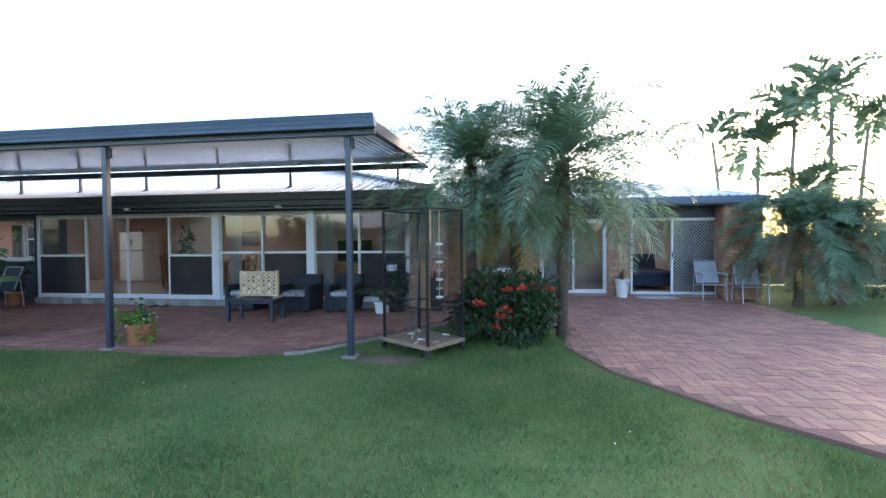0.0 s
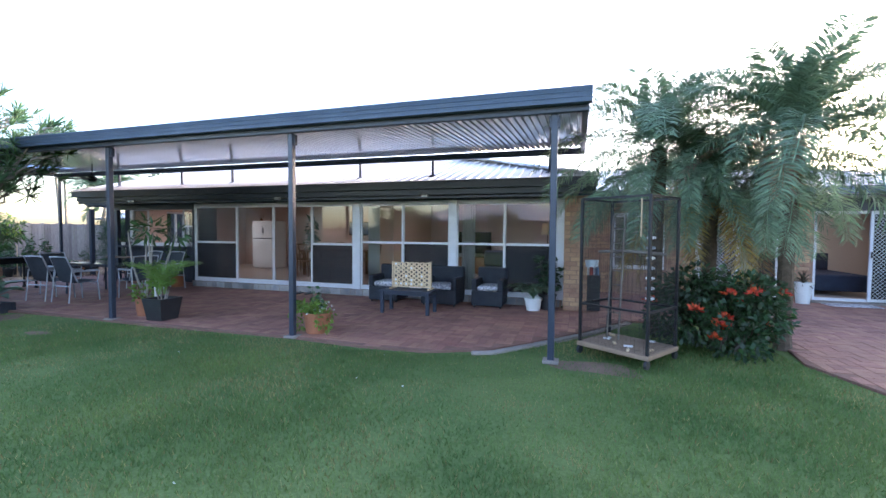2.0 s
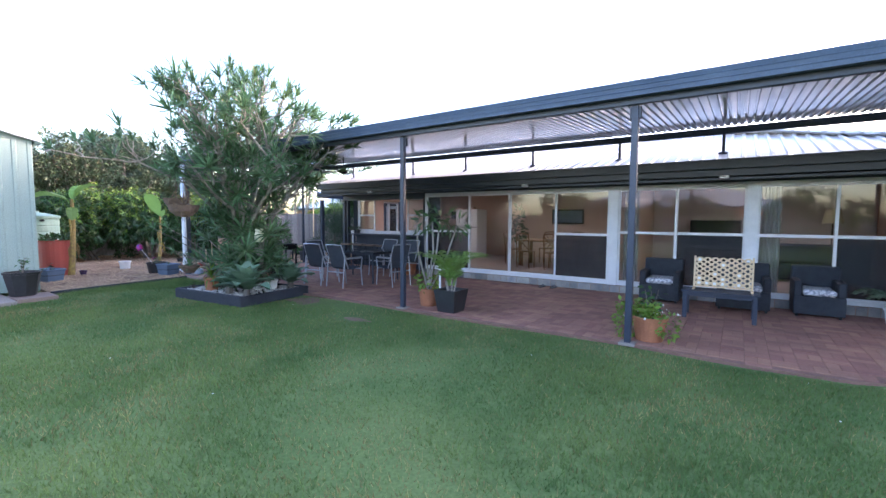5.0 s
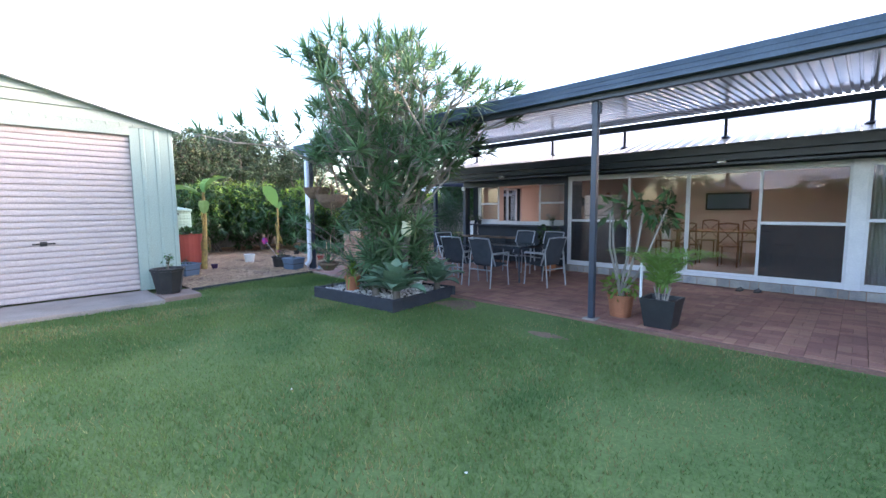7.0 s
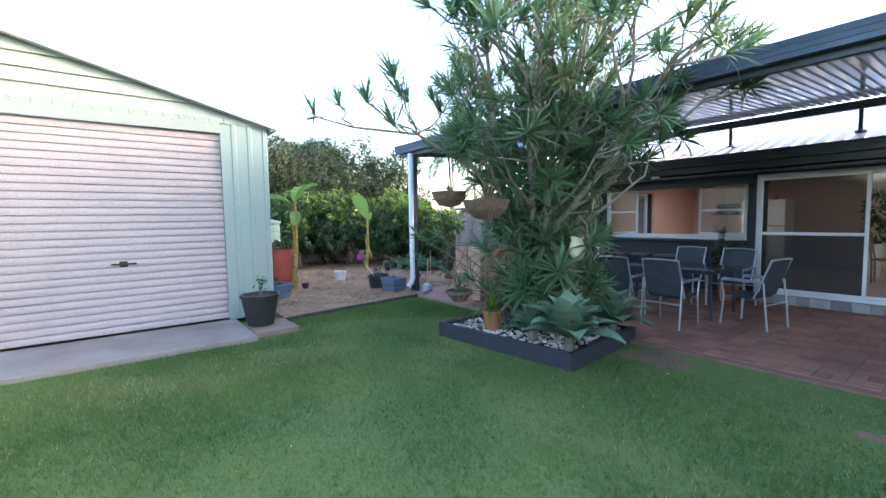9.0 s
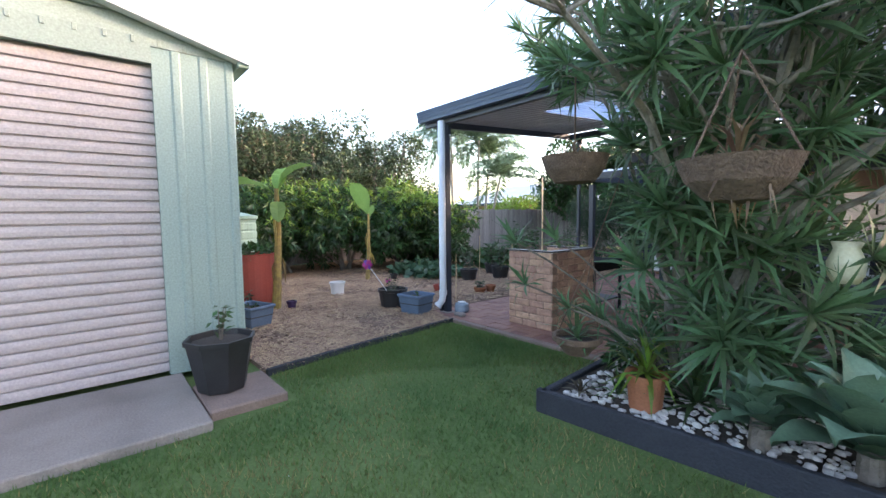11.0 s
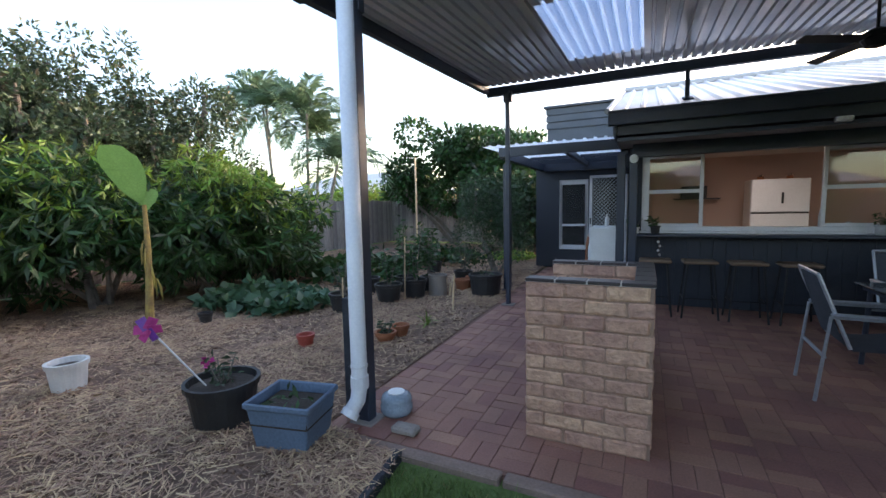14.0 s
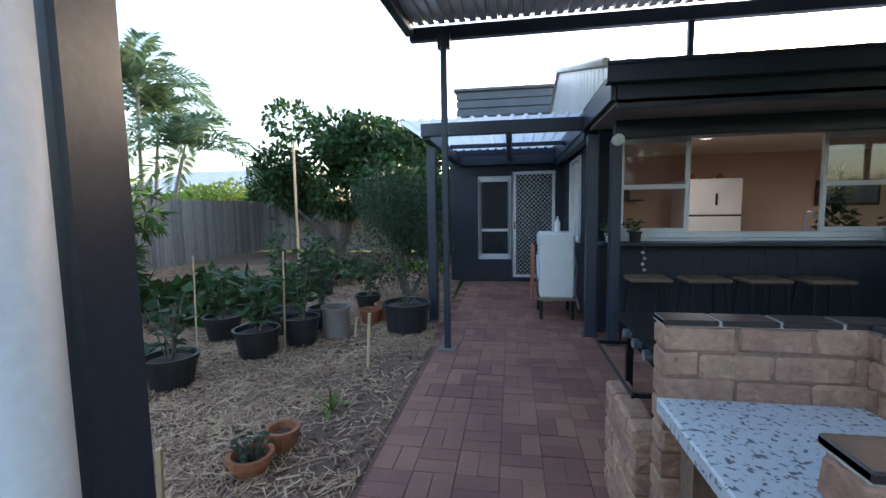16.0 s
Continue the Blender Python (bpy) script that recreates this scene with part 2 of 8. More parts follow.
M_CAPTILE = mk("dark_brown_cap_tile", (0.05, 0.038, 0.038), (0.035, 0.028, 0.028), scale=6, rough=0.4, bump=0.05)
M_GROUT = mk("pale_grout", (0.55, 0.5, 0.46), scale=10, rough=0.9)
M_STONE = mk("mixed_plinth_stone", (0.4, 0.36, 0.32), (0.22, 0.22, 0.24), scale=5, rough=0.8, bump=0.3, rand=0.4)
# bluish stand-in for sky mirrored in the awning sheet
M_SKYREFLECT = leafy("sky_reflection_sheet", (0.5, 0.6, 0.75), (0.42, 0.53, 0.7), rand=0.0, rough=0.3, through_light=0.6)
M_SOFFIT = mk("grey_eave_lining", (0.3, 0.28, 0.27), (0.24, 0.225, 0.22), scale=1.5, rough=0.7, bump=0.05)
M_MAUVE = mk("pale_mauve_wall_paint", (0.6, 0.53, 0.52), (0.54, 0.47, 0.46), scale=0.8, rough=0.7, bump=0.04)
M_MILKY = leafy("milky_roof_sheet", (0.86, 0.88, 0.9), (0.8, 0.83, 0.86), rand=0.0, rough=0.3, through_light=0.8)
M_PIPE = mk("white_downpipe", (0.76, 0.77, 0.8), (0.66, 0.67, 0.7), scale=3, rough=0.4, bump=0.03)
M_WOODSEAT = mk("worn_timber_seat", (0.3, 0.2, 0.13), scale=7, rough=0.6, bump=0.2)
M_CONE = mk("worn_stool_wood", (0.2, 0.13, 0.085), scale=7, rough=0.6, bump=0.15)
M_BASKET = mk("coir_basket", (0.2, 0.13, 0.09), (0.11, 0.07, 0.05), scale=20, rough=0.95, bump=1.0, bscale=80)
M_YELLOWPOT = mk("cream_glazed_pot", (0.7, 0.66, 0.45), (0.55, 0.5, 0.33), scale=6, rough=0.4)
M_TVBLACK = mk("tv_screen", (0.01, 0.01, 0.012), scale=2, rough=0.12, bump=0)
M_LAMPGLASS = mk("lamp_diffuser", (0.8, 0.8, 0.78), scale=6, rough=0.3, bump=0)
M_BLUEDARK = mk("dark_blue_fabric", (0.03, 0.04, 0.07), scale=8, rough=0.9, bump=0.3)
M_CURTAIN = mk("pale_curtain", (0.6, 0.58, 0.56), (0.45, 0.43, 0.42), scale=3, rough=0.9, stretch=(14, 14, 0.3), bump=0.2)
M_STEELGREY = mk("weathered_grey_cladding", (0.09, 0.1, 0.12), (0.065, 0.075, 0.09), scale=3, rough=0.55, bump=0.05)


# ---- building helpers ----
def mesh_of(bm, name):
    me = bpy.data.meshes.new(name)
    bm.normal_update()
    bm.to_mesh(me)
    bm.free()
    return me


def part(name, bm, material, parent=None, label="", smooth=False):
    """Links a bmesh (or a finished mesh) as ONE mesh object under a thing or under a part."""
    me = bm if isinstance(bm, bpy.types.Mesh) else mesh_of(bm, name)
    if not me.materials:
        me.materials.append(material)
    if smooth:
        me.polygons.foreach_set("use_smooth", [True] * len(me.polygons))
    ob = new(name, me)
    if parent:
        ob.parent = parent
    if label:
        ob["label"] = label
    return ob


def thing(name, x, y, z, label, category, rz=0.0, group="", kind=""):
    ob = new(name)
    ob.matrix_basis = pose(x, y, z, 0, 0, rz)
    return tagged(ob, label, category, group, kind)


def setting(name, bm, material, label, category):
    return tagged(part(name, bm, material), label, category, kind="structure")


def B():
    return bmesh.new()


def box(bm, x0, x1, y0, y1, z0, z1, bev=0.0, m=None):
    v = [bm.verts.new((x, y, z)) for x in (x0, x1) for y in (y0, y1) for z in (z0, z1)]
    f = [bm.faces.new([v[i] for i in q]) for q in ((0, 1, 3, 2), (4, 6, 7, 5), (0, 4, 5, 1), (2, 3, 7, 6), (0, 2, 6, 4), (1, 5, 7, 3))]
    if bev:
        es = list({e for q in f for e in q.edges})
        r = bmesh.ops.bevel(bm, geom=es, offset=bev, segments=1, affect="EDGES")
        v = list({w for q in r["faces"] for w in q.verts})
    if m is not None:
        bmesh.ops.transform(bm, matrix=m, verts=v)
    return bm


def cyl(bm, p0, p1, r0, r1=None, seg=10):
    p0, p1 = Vector(p0), Vector(p1)
    r1 = r0 if r1 is None else r1
    d = p1 - p0
    q = d.to_track_quat("Z", "Y").to_matrix().to_4x4()
    bmesh.ops.create_cone(bm, cap_ends=True, segments=seg, radius1=r0, radius2=max(r1, 1e-4), depth=d.length, matrix=Matrix.Translation((p0 + p1) / 2) @ q)
    return bm


def tube(bm, pts, radii, seg=8):
    """A tapering, bending limb through pts."""
    pts = [Vector(p) for p in pts]
    if not isinstance(radii, (list, tuple)):
        radii = [radii] * len(pts)
    rings = []
    for i, p in enumerate(pts):
        d = (pts[min(i + 1, len(pts) - 1)] - pts[max(i - 1, 0)]).normalized()
        u = d.orthogonal().normalized() if i == 0 else (u - d * u.dot(d)).normalized()
        w = d.cross(u)
        rings.append([bm.verts.new(p + (u * math.cos(a) + w * math.sin(a)) * radii[i]) for a in [2 * math.pi * k / seg for k in range(seg)]])
    for a, b in zip(rings, rings[1:]):
        for k in range(seg):
            bm.faces.new((a[k], a[(k + 1) % seg], b[(k + 1) % seg], b[k]))
    bm.faces.new(rings[0][::-1])
    bm.faces.new(rings[-1])
    return bm


def lathe(bm, prof, seg=20, m=None):
    """Turns a profile of (radius, height) round the z axis."""
    rings = []
    for r, z in prof:
        if r < 1e-4:
            rings.append([bm.verts.new((0, 0, z))])
        else:
            rings.append([bm.verts.new((r * math.cos(2 * math.pi * k / seg), r * math.sin(2 * math.pi * k / seg), z)) for k in range(seg)])
    for a, b in zip(rings, rings[1:]):
        for k in range(seg):
            if len(a) == 1 and len(b) == 1:
                continue
            if len(a) == 1:
                bm.faces.new((a[0], b[(k + 1) % seg], b[k]))
            elif len(b) == 1:
                bm.faces.new((a[k], a[(k + 1) % seg], b[0]))
            else:
                bm.faces.new((a[k], a[(k + 1) % seg], b[(k + 1) % seg], b[k]))
    if m is not None:
        bmesh.ops.transform(bm, matrix=m, verts=[v for r in rings for v in r])
    return bm


def prism(bm, pts, z0, z1):
    """An upright block over a plan of corner points."""
    lo, hi = [bm.verts.new((x, y, z0)) for x, y in pts], [bm.verts.new((x, y, z1)) for x, y in pts]
    n = len(pts)
    for i in range(n):
        bm.faces.new((lo[i], lo[(i + 1) % n], hi[(i + 1) % n], hi[i]))
    bm.faces.new(hi)
    bm.faces.new(lo[::-1])
    bmesh.ops.recalc_face_normals(bm, faces=bm.faces)
    return bm


def raw_mesh(name, verts, faces, flat=False):
    """A mesh from whole arrays: verts n x 3, faces n x 3 or n x 4."""
    me = bpy.data.meshes.new(name)
    verts, faces = np.asarray(verts, np.float32), np.asarray(faces, np.int32)
    k = faces.shape[1]
    me.vertices.add(len(verts))
    me.vertices.foreach_set("co", verts.ravel())
    me.loops.add(faces.size)
    me.loops.foreach_set("vertex_index", faces.ravel())
    me.polygons.add(len(faces))
    me.polygons.foreach_set("loop_start", np.arange(0, faces.size, k, dtype=np.int32))
    if flat:
        me.polygons.foreach_set("use_smooth", [False] * len(faces))
    me.update(calc_edges=True)
    return me


def inside(x, y, poly):
    hit = np.zeros(np.shape(x), bool)
    for (x0, y0), (x1, y1) in zip(poly, poly[1:] + poly[:1]):
        if y0 != y1:
            hit ^= ((y0 > y) != (y1 > y)) & (x < (x1 - x0) * (y - y0) / (y1 - y0) + x0)
    return hit


def leaves(rng, at, out, length, width, droop=0.3, fold=0.0):
    """Many pointed leaves as folded diamonds: at n x 3 stalk points, out n x 3 directions."""
    n = len(at)
    out = out / (np.linalg.norm(out, axis=1, keepdims=True) + 1e-9)
    out = out + np.array([0, 0, -1.0]) * droop * rng.random((n, 1))
    out /= np.linalg.norm(out, axis=1, keepdims=True) + 1e-9
    side = np.cross(out, rng.normal(size=(n, 3)))
    side /= np.linalg.norm(side, axis=1, keepdims=True) + 1e-9
    ln = length * rng.uniform(0.65, 1.25, (n, 1))
    wd = width * rng.uniform(0.7, 1.2, (n, 1))
    nrm = np.cross(out, side)
    mid = at + out * ln * 0.45 + nrm * fold * wd
    v = np.stack([at, mid + side * wd / 2, at + out * ln, mid - side * wd / 2], 1).reshape(-1, 3)
    i = np.arange(n)[:, None] * 4
    return v, i + np.array([[0, 1, 2, 3]])


def blob_points(rng, blobs, n):
    """Points in the outer shell of several lumps (x, y, z, rx, ry, rz), with their outward directions."""
    b = np.array(blobs, float)
    w = (b[:, 3] * b[:, 4] + b[:, 4] * b[:, 5] + b[:, 3] * b[:, 5])
    k = rng.choice(len(b), n, p=w / w.sum())
    d = rng.normal(size=(n, 3))
    d /= np.linalg.norm(d, axis=1, keepdims=True)
    r = rng.uniform(0.45, 1.08, (n, 1)) ** 0.6
    clump = rng.normal(size=(n, 3)) * 0.05
    return b[k, :3] + (d * r + clump) * b[k, 3:], d


def foliage(name, parent, material, blobs, n, length, width, seed, droop=0.5, label=""):
    rng = np.random.default_rng(seed)
    at, out = blob_points(rng, blobs, n)
    v, f = leaves(rng, at, out + rng.normal(size=out.shape) * 0.6, length, width, droop, 0.15)
    return part(name, raw_mesh(name, v, f), material, parent, label)

# ---- ground and paving ----
PATIO = [(-16.6, 5.02), (-13.0, 5.06), (-11.5, 5.2), (-9.0, 5.2), (-5.5, 5.27), (-4.3, 5.18), (-3.5, 5.22), (-2.75, 5.55), (-2.3, 6.1), (-1.6, 7.0), (-0.9, 8.1), (0.6, 8.3), (1.0, 7.2), (0.84, 6.16),
         (1.2, 5.07), (1.67, 4.4), (2.0, 3.95), (2.62, 3.33), (3.6, 2.45), (5.65, 0.9), (5.65, 11.9), (-1.5, 11.9), (-1.5, 9.1), (-11.4, 9.1), (-11.4, 9.75), (-14.9, 9.75), (-14.9, 13.05), (-16.7, 13.05), (-16.65, 9.0)]
MULCH = [(-15.9, 4.95), (-15.76, 3.7), (-15.6, 2.5), (-15.55, 2.3), (-24.5, 2.26), (-24.5, 18.4), (-16.9, 18.4), (-16.78, 13.2), (-16.6, 9.0), (-16.55, 5.1)]


def sheet_ground():
    """One sheet out to the horizon, finer near the house and gently uneven."""
    g = np.concatenate([[-600, -250, -110, -60], np.arange(-34, 26.1, 0.5), [50, 110, 250, 600]])
    xs, ys = np.meshgrid(g, g, indexing="ij")
    z = -0.04 + 0.012 * np.sin(xs * 1.3 + 0.4 * ys) * np.sin(ys * 0.9 - 0.3 * xs)
    v = np.stack([xs, ys, z], -1).reshape(-1, 3)
    n = len(g)
    i, j = np.meshgrid(np.arange(n - 1), np.arange(n - 1), indexing="ij")
    a = (i * n + j).ravel()
    return raw_mesh("ground", v, np.stack([a, a + n, a + n + 1, a + 1], 1))


setting("ground", sheet_ground(), M_LAWN, "mown green lawn with dry yellow patches", "lawn")
setting("garden_ground", prism(B(), MULCH, -0.2, 0.0), M_SOIL, "bare brown garden soil under scattered straw", "soil")
patio = setting("patio_base", prism(B(), PATIO, -0.12, -0.006), M_JOINT, "sandy joints under the red clay paving", "paving")
b = B()
box(b, -16.0, -14.72, -3.9, 1.66, -0.1, 0.03, 0.01)
setting("shed_slab", b, M_CONC, "stained grey concrete apron before the shed", "slab")
b = B()
box(b, -15.55, -14.87, 1.67, 2.25, -0.1, 0.035, 0.012)
setting("shed_step", b, M_EDGE, "worn brown stone step beside the shed", "step")
b = B()
edge = [(-2.95, 5.4), (-2.72, 5.5), (-2.25, 6.07), (-1.55, 6.97), (-0.9, 8.0)]
for (x0, y0), (x1, y1) in zip(edge, edge[1:]):
    d = math.atan2(y1 - y0, x1 - x0)
    L = math.hypot(x1 - x0, y1 - y0)
    box(b, 0, L + 0.02, -0.1, 0.0, -0.1, -0.002, 0.008, Matrix.Translation((x0, y0, 0)) @ Matrix.Rotation(d, 4, "Z"))
setting("patio_kerb", b, M_CONC, "pale concrete strip along the curved patio edge", "kerb")
b = B()
edge = [(-15.93, 4.97), (-15.78, 3.7), (-15.62, 2.5), (-15.57, 2.3)]
for (x0, y0), (x1, y1) in zip(edge, edge[1:]):
    d, L = math.atan2(y1 - y0, x1 - x0), math.hypot(x1 - x0, y1 - y0)
    box(b, -0.01, L + 0.01, -0.01, 0.035, -0.1, 0.025, 0.006, Matrix.Translation((x0, y0, 0)) @ Matrix.Rotation(d, 4, "Z"))
setting("garden_edging", b, M_SLEEPER, "dark plastic strip between lawn and straw bed", "edging")
b = B()
for x0, x1 in ((-16.45, -15.3), (-15.28, -14.1), (-14.08, -12.9), (-12.88, -11.7)):
    box(b, x0, x1, 4.97, 5.06, -0.1, 0.004, 0.008)
setting("patio_edge_strip", b, M_EDGE, "worn concrete edging between paving and lawn", "edging")


# ---- house ----
def ribbed(bm, eave0, along, up, width, length, pitch, hip0=0.0, hip1=0.0, rib=0.03, thick=False):
    """A sheet with raised ribs that run up the slope. hip0, hip1: how far along the eave the hips at the two ends take to reach the top."""
    eave0, along, up = Vector(eave0), Vector(along).normalized(), Vector(up).normalized()
    nrm = along.cross(up).normalized()
    n = int(width / pitch)
    cols = []
    for i in range(n):
        for f, hgt in ((0.0, 0.0), (0.62, 0.0), (0.7, rib), (0.92, rib)):
            s = min((i + f) * width / n, width)
            cols.append((s, hgt))
    cols.append((width, 0.0))
    prev = None
    for s, hgt in cols:
        t = 1.0
        if hip0:
            t = min(t, s / hip0)
        if hip1:
            t = min(t, (width - s) / hip1)
        p = eave0 + along * s + nrm * hgt
        a, c = bm.verts.new(p), bm.verts.new(p + up * (length * t + 0.002))
        if prev:
            bm.faces.new((prev[0], a, c, prev[1]))
        prev = (a, c)
    return bm


def wall_with_holes(name, axis, at, thick, lo, hi, z0, z1, holes, material, label):
    """An upright wall along x ('x') or y ('y') from lo to hi, its outer face at 'at', with holes (lo, hi, z0, z1) right through it."""
    bm = B()
    cuts = sorted({lo, hi, *[h[0] for h in holes], *[h[1] for h in holes]})
    for a, c in zip(cuts, cuts[1:]):
        mid = (a + c) / 2
        zs = [(z0, z1)]
        for h in holes:
            if h[0] < mid < h[1]:
                zs = [q for u, w in zs for q in ((u, min(w, h[2])), (max(u, h[3]), w)) if q[1] - q[0] > 1e-4]
        for u, w in zs:
            if axis == "x":
                box(bm, a, c, at, at + thick, u, w)
            else:
                box(bm, at, at + thick, a, c, u, w)
    bmesh.ops.remove_doubles(bm, verts=bm.verts, dist=1e-4)
    return setting(name, bm, material, label, "wall")


wall_with_holes("wall_facade", "x", 9.05, 0.16, -11.5, -2.0, 0.0, 2.42, [(-11.45, -6.62, 0.15, 2.18), (-6.55, -4.3, 0.15, 2.18), (-4.25, -2.03, 0.15, 2.18)], M_NAVYWALL, "dark painted wall round the patio glazing")
wall_with_holes("wall_servery", "x", 9.7, 0.16, -14.85, -11.5, 0.0, 2.42, [(-14.68, -11.75, 1.05, 2.16)], M_NAVYWALL, "dark navy wall with the servery opening")
wall_with_holes("wall_return", "y", -11.62, 0.12, 9.21, 9.7, 0.0, 2.42, [], M_NAVYWALL, "short dark wall beside the sliding doors")
wall_with_holes("wall_west", "y", -14.85, 0.16, 9.86, 13.05, 0.0, 2.42, [(10.9, 11.9, 0.9, 2.1)], M_NAVYWALL, "dark painted wall under the pergola")
wall_with_holes("wall_porch", "x", 13.0, 0.16, -16.95, -14.69, 0.0, 2.6, [(-16.42, -15.79, 0.42, 2.0), (-15.78, -14.97, 0.06, 2.08)], M_NAVYWALL, "dark porch wall with window and screen door")
wall_with_holes("wall_back", "x", 14.4, 0.15, -14.85, -6.7, 0.0, 2.5, [], M_PEACH, "peach painted wall at the back of the rooms")
wall_with_holes("wall_lounge_back", "x", 14.4, 0.15, -6.7, -1.5, 0.0, 2.5, [], M_MAUVE, "pale mauve wall at the back of the lounge")
wall_with_holes("wall_east", "y", -1.68, 0.16, 9.21, 14.4, 0.0, 2.42, [], M_BRICK, "tan brick wall of the passage")
wall_with_holes("wall_wing", "x", 11.75, 0.16, -1.5, 6.15, 0.0, 2.42, [(-0.9, 0.3, 0.6, 2.0), (0.95, 2.68, 0.05, 2.02), (3.28, 5.43, 0.04, 2.02)], M_MORTAR, "tan brick wall of the garden wing")
wall_with_holes("wall_wing_end", "y", 6.0, 0.16, 11.92, 16.5, 0.0, 2.42, [], M_BRICK, "tan brick end wall of the wing")
wall_with_holes("wall_wing_back", "x", 15.0, 0.15, -1.5, 6.0, 0.0, 2.42, [], M_CREAM, "cream wall inside the wing")
wall_with_holes("wall_kitchen_side", "y", -14.68, 0.06, 9.87, 14.4, 0.1, 2.4, [(10.9, 11.9, 0.9, 2.1)], M_PEACH, "peach kitchen wall")
wall_with_holes("wall_divider", "y", -6.75, 0.12, 11.2, 14.4, 0.14, 2.4, [], M_PEACH, "peach wall between dining room and lounge")
b = B()
box(b, -11.5, -1.7, 9.22, 14.4, 0.0, 0.14)
box(b, -14.68, -11.502, 9.87, 14.4, 0.0, 0.14)
setting("floor", b, M_TILEFLOOR, "beige tiled floor inside the house", "floor")
b = B()
box(b, -1.4, 6.0, 11.92, 15.0, 0.0, 0.05)
setting("floor_wing", b, M_TILEFLOOR, "beige floor inside the wing", "floor")
b = B()
box(b, -14.85, -1.5, 9.05, 14.4, 2.43, 2.46)
setting("ceiling", b, M_CREAM, "cream flat ceiling of the house", "ceiling")
b = B()
box(b, -1.5, 6.15, 11.75, 15.1, 2.43, 2.46)
setting("ceiling_wing", b, M_CREAM, "cream flat ceiling of the wing", "ceiling")
b = B()
box(b, -14.95, -1.45, 8.5, 9.05, 2.22, 2.25)
box(b, -14.95, -11.5, 9.051, 9.7, 2.22, 2.25)
setting("eave_soffit", b, M_SOFFIT, "grey painted eave lining", "soffit")
b = B()
box(b, -14.95, -1.4, 8.5, 8.53, 2.18, 2.36)
box(b, -15.0, -14.96, 8.5, 13.0, 2.25, 2.46)
setting("fascia", b, M_NAVY, "dark navy fascia board", "fascia")
b = B()
for y0, y1, z0, z1 in ((8.4, 8.5, 2.36, 2.38), (8.39, 8.41, 2.36, 2.51), (8.375, 8.4, 2.49, 2.52)):
    box(b, -15.05, -1.38, y0, y1, z0, z1, 0.004)
setting("gutter", b, M_NAVY, "dark navy steel gutter", "gutter")
b = B()
box(b, -14.8, -11.3, 9.2, 9.32, 2.05, 2.219, 0.005)
setting("servery_beam", b, M_NAVY, "dark beam over the servery bar", "beam")
# main hip roof
up = Vector((0, 1, 0.285))
b = ribbed(B(), (-15.05, 8.4, 2.5), (1, 0, 0), up, 13.65, 4.16, 0.2, 0, 3.6)
ribbed(b, (-1.4, 8.4, 2.5), (0, 1, 0), (-1, 0, 0.32), 7.0, 3.9, 0.2, 3.5, 3.5)
ribbed(b, (-1.4, 16.4, 2.5), (-1, 0, 0), (0, -1, 0.285), 13.65, 4.16, 0.2, 3.6, 0)
setting("roof", b, M_ROOF, "white ribbed steel hip roof", "roof")
b = B()
tube(b, [(-15.06, 8.4, 2.52), (-15.06, 12.4, 3.66)], 0.035, 6)
tube(b, [(-1.4, 8.4, 2.54), (-5.0, 12.4, 3.7)], 0.05, 6)
tube(b, [(-15.05, 12.4, 3.68), (-5.0, 12.4, 3.68)], 0.05, 6)
setting("roof_capping", b, M_ROOF, "white steel ridge and hip capping", "roof")
b = B()
for k in range(38):
    y0, y1 = 8.62 + k * 0.2, 8.62 + k * 0.2 + 0.185
    zt = [2.5 + 0.285 * (4.0 - abs(y - 12.4)) - 0.02 for y in (y0, y1)]
    vs = [b.verts.new(p) for p in ((-15.0, y0, 2.47), (-15.0, y1, 2.47), (-15.0, y1, zt[1]), (-15.0, y0, zt[0]))]
    ws = [b.verts.new(v.co + Vector((0.02, 0, 0))) for v in vs]
    b.faces.new(vs)
    b.faces.new(ws[::-1])
    for i in range(4):
        b.faces.new((vs[i], ws[i], ws[(i + 1) % 4], vs[(i + 1) % 4]))
setting("gable_end", b, M_ROOF, "white sheeted gable end above the pergola", "gable")
# wing roof
b = ribbed(B(), (-1.6, 11.05, 2.5), (1, 0, 0), (0, 1, 0.285), 7.75, 3.2, 0.2, 0, 3.3)
ribbed(b, (6.15, 11.05, 2.5), (0, 1, 0), (-1, 0, 0.285), 6.2, 3.2, 0.2, 3.1, 3.1)
setting("roof_wing", b, M_ROOF, "white ribbed steel roof of the wing", "roof")
b = B()
box(b, -1.6, 6.18, 11.03, 11.07, 2.34, 2.5)
box(b, 6.16, 6.2, 11.05, 16.6, 2.34, 2.5)
setting("gutter_wing", b, M_SLATE, "slate blue gutter of the wing", "gutter")
b = B()
box(b, -1.6, 6.16, 11.07, 11.75, 2.3, 2.335)
setting("soffit_wing", b, M_NAVY, "dark eave lining of the wing", "soffit")
b = B()
box(b, 3.2, 5.5, 11.72, 11.749, 2.02, 2.3)
box(b, 0.9, 2.75, 11.72, 11.749, 2.02, 2.3)
setting("lintel_wing", b, M_NAVY, "dark panel above the wing doors", "lintel")
wall_with_holes("wall_porch_room", "x", 14.25, 0.12, -16.95, -14.85, 0.0, 2.6, [], M_CREAM, "cream wall behind the porch door")
wall_with_holes("wall_porch_side", "y", -16.95, 0.12, 13.16, 14.25, 0.0, 2.6, [], M_NAVYWALL, "dark side wall of the porch room")
b = B()
box(b, -16.95, -14.86, 13.16, 14.0, 2.55, 2.6)
setting("ceiling_porch", b, M_CREAM, "cream ceiling of the porch room", "ceiling")
b = B()
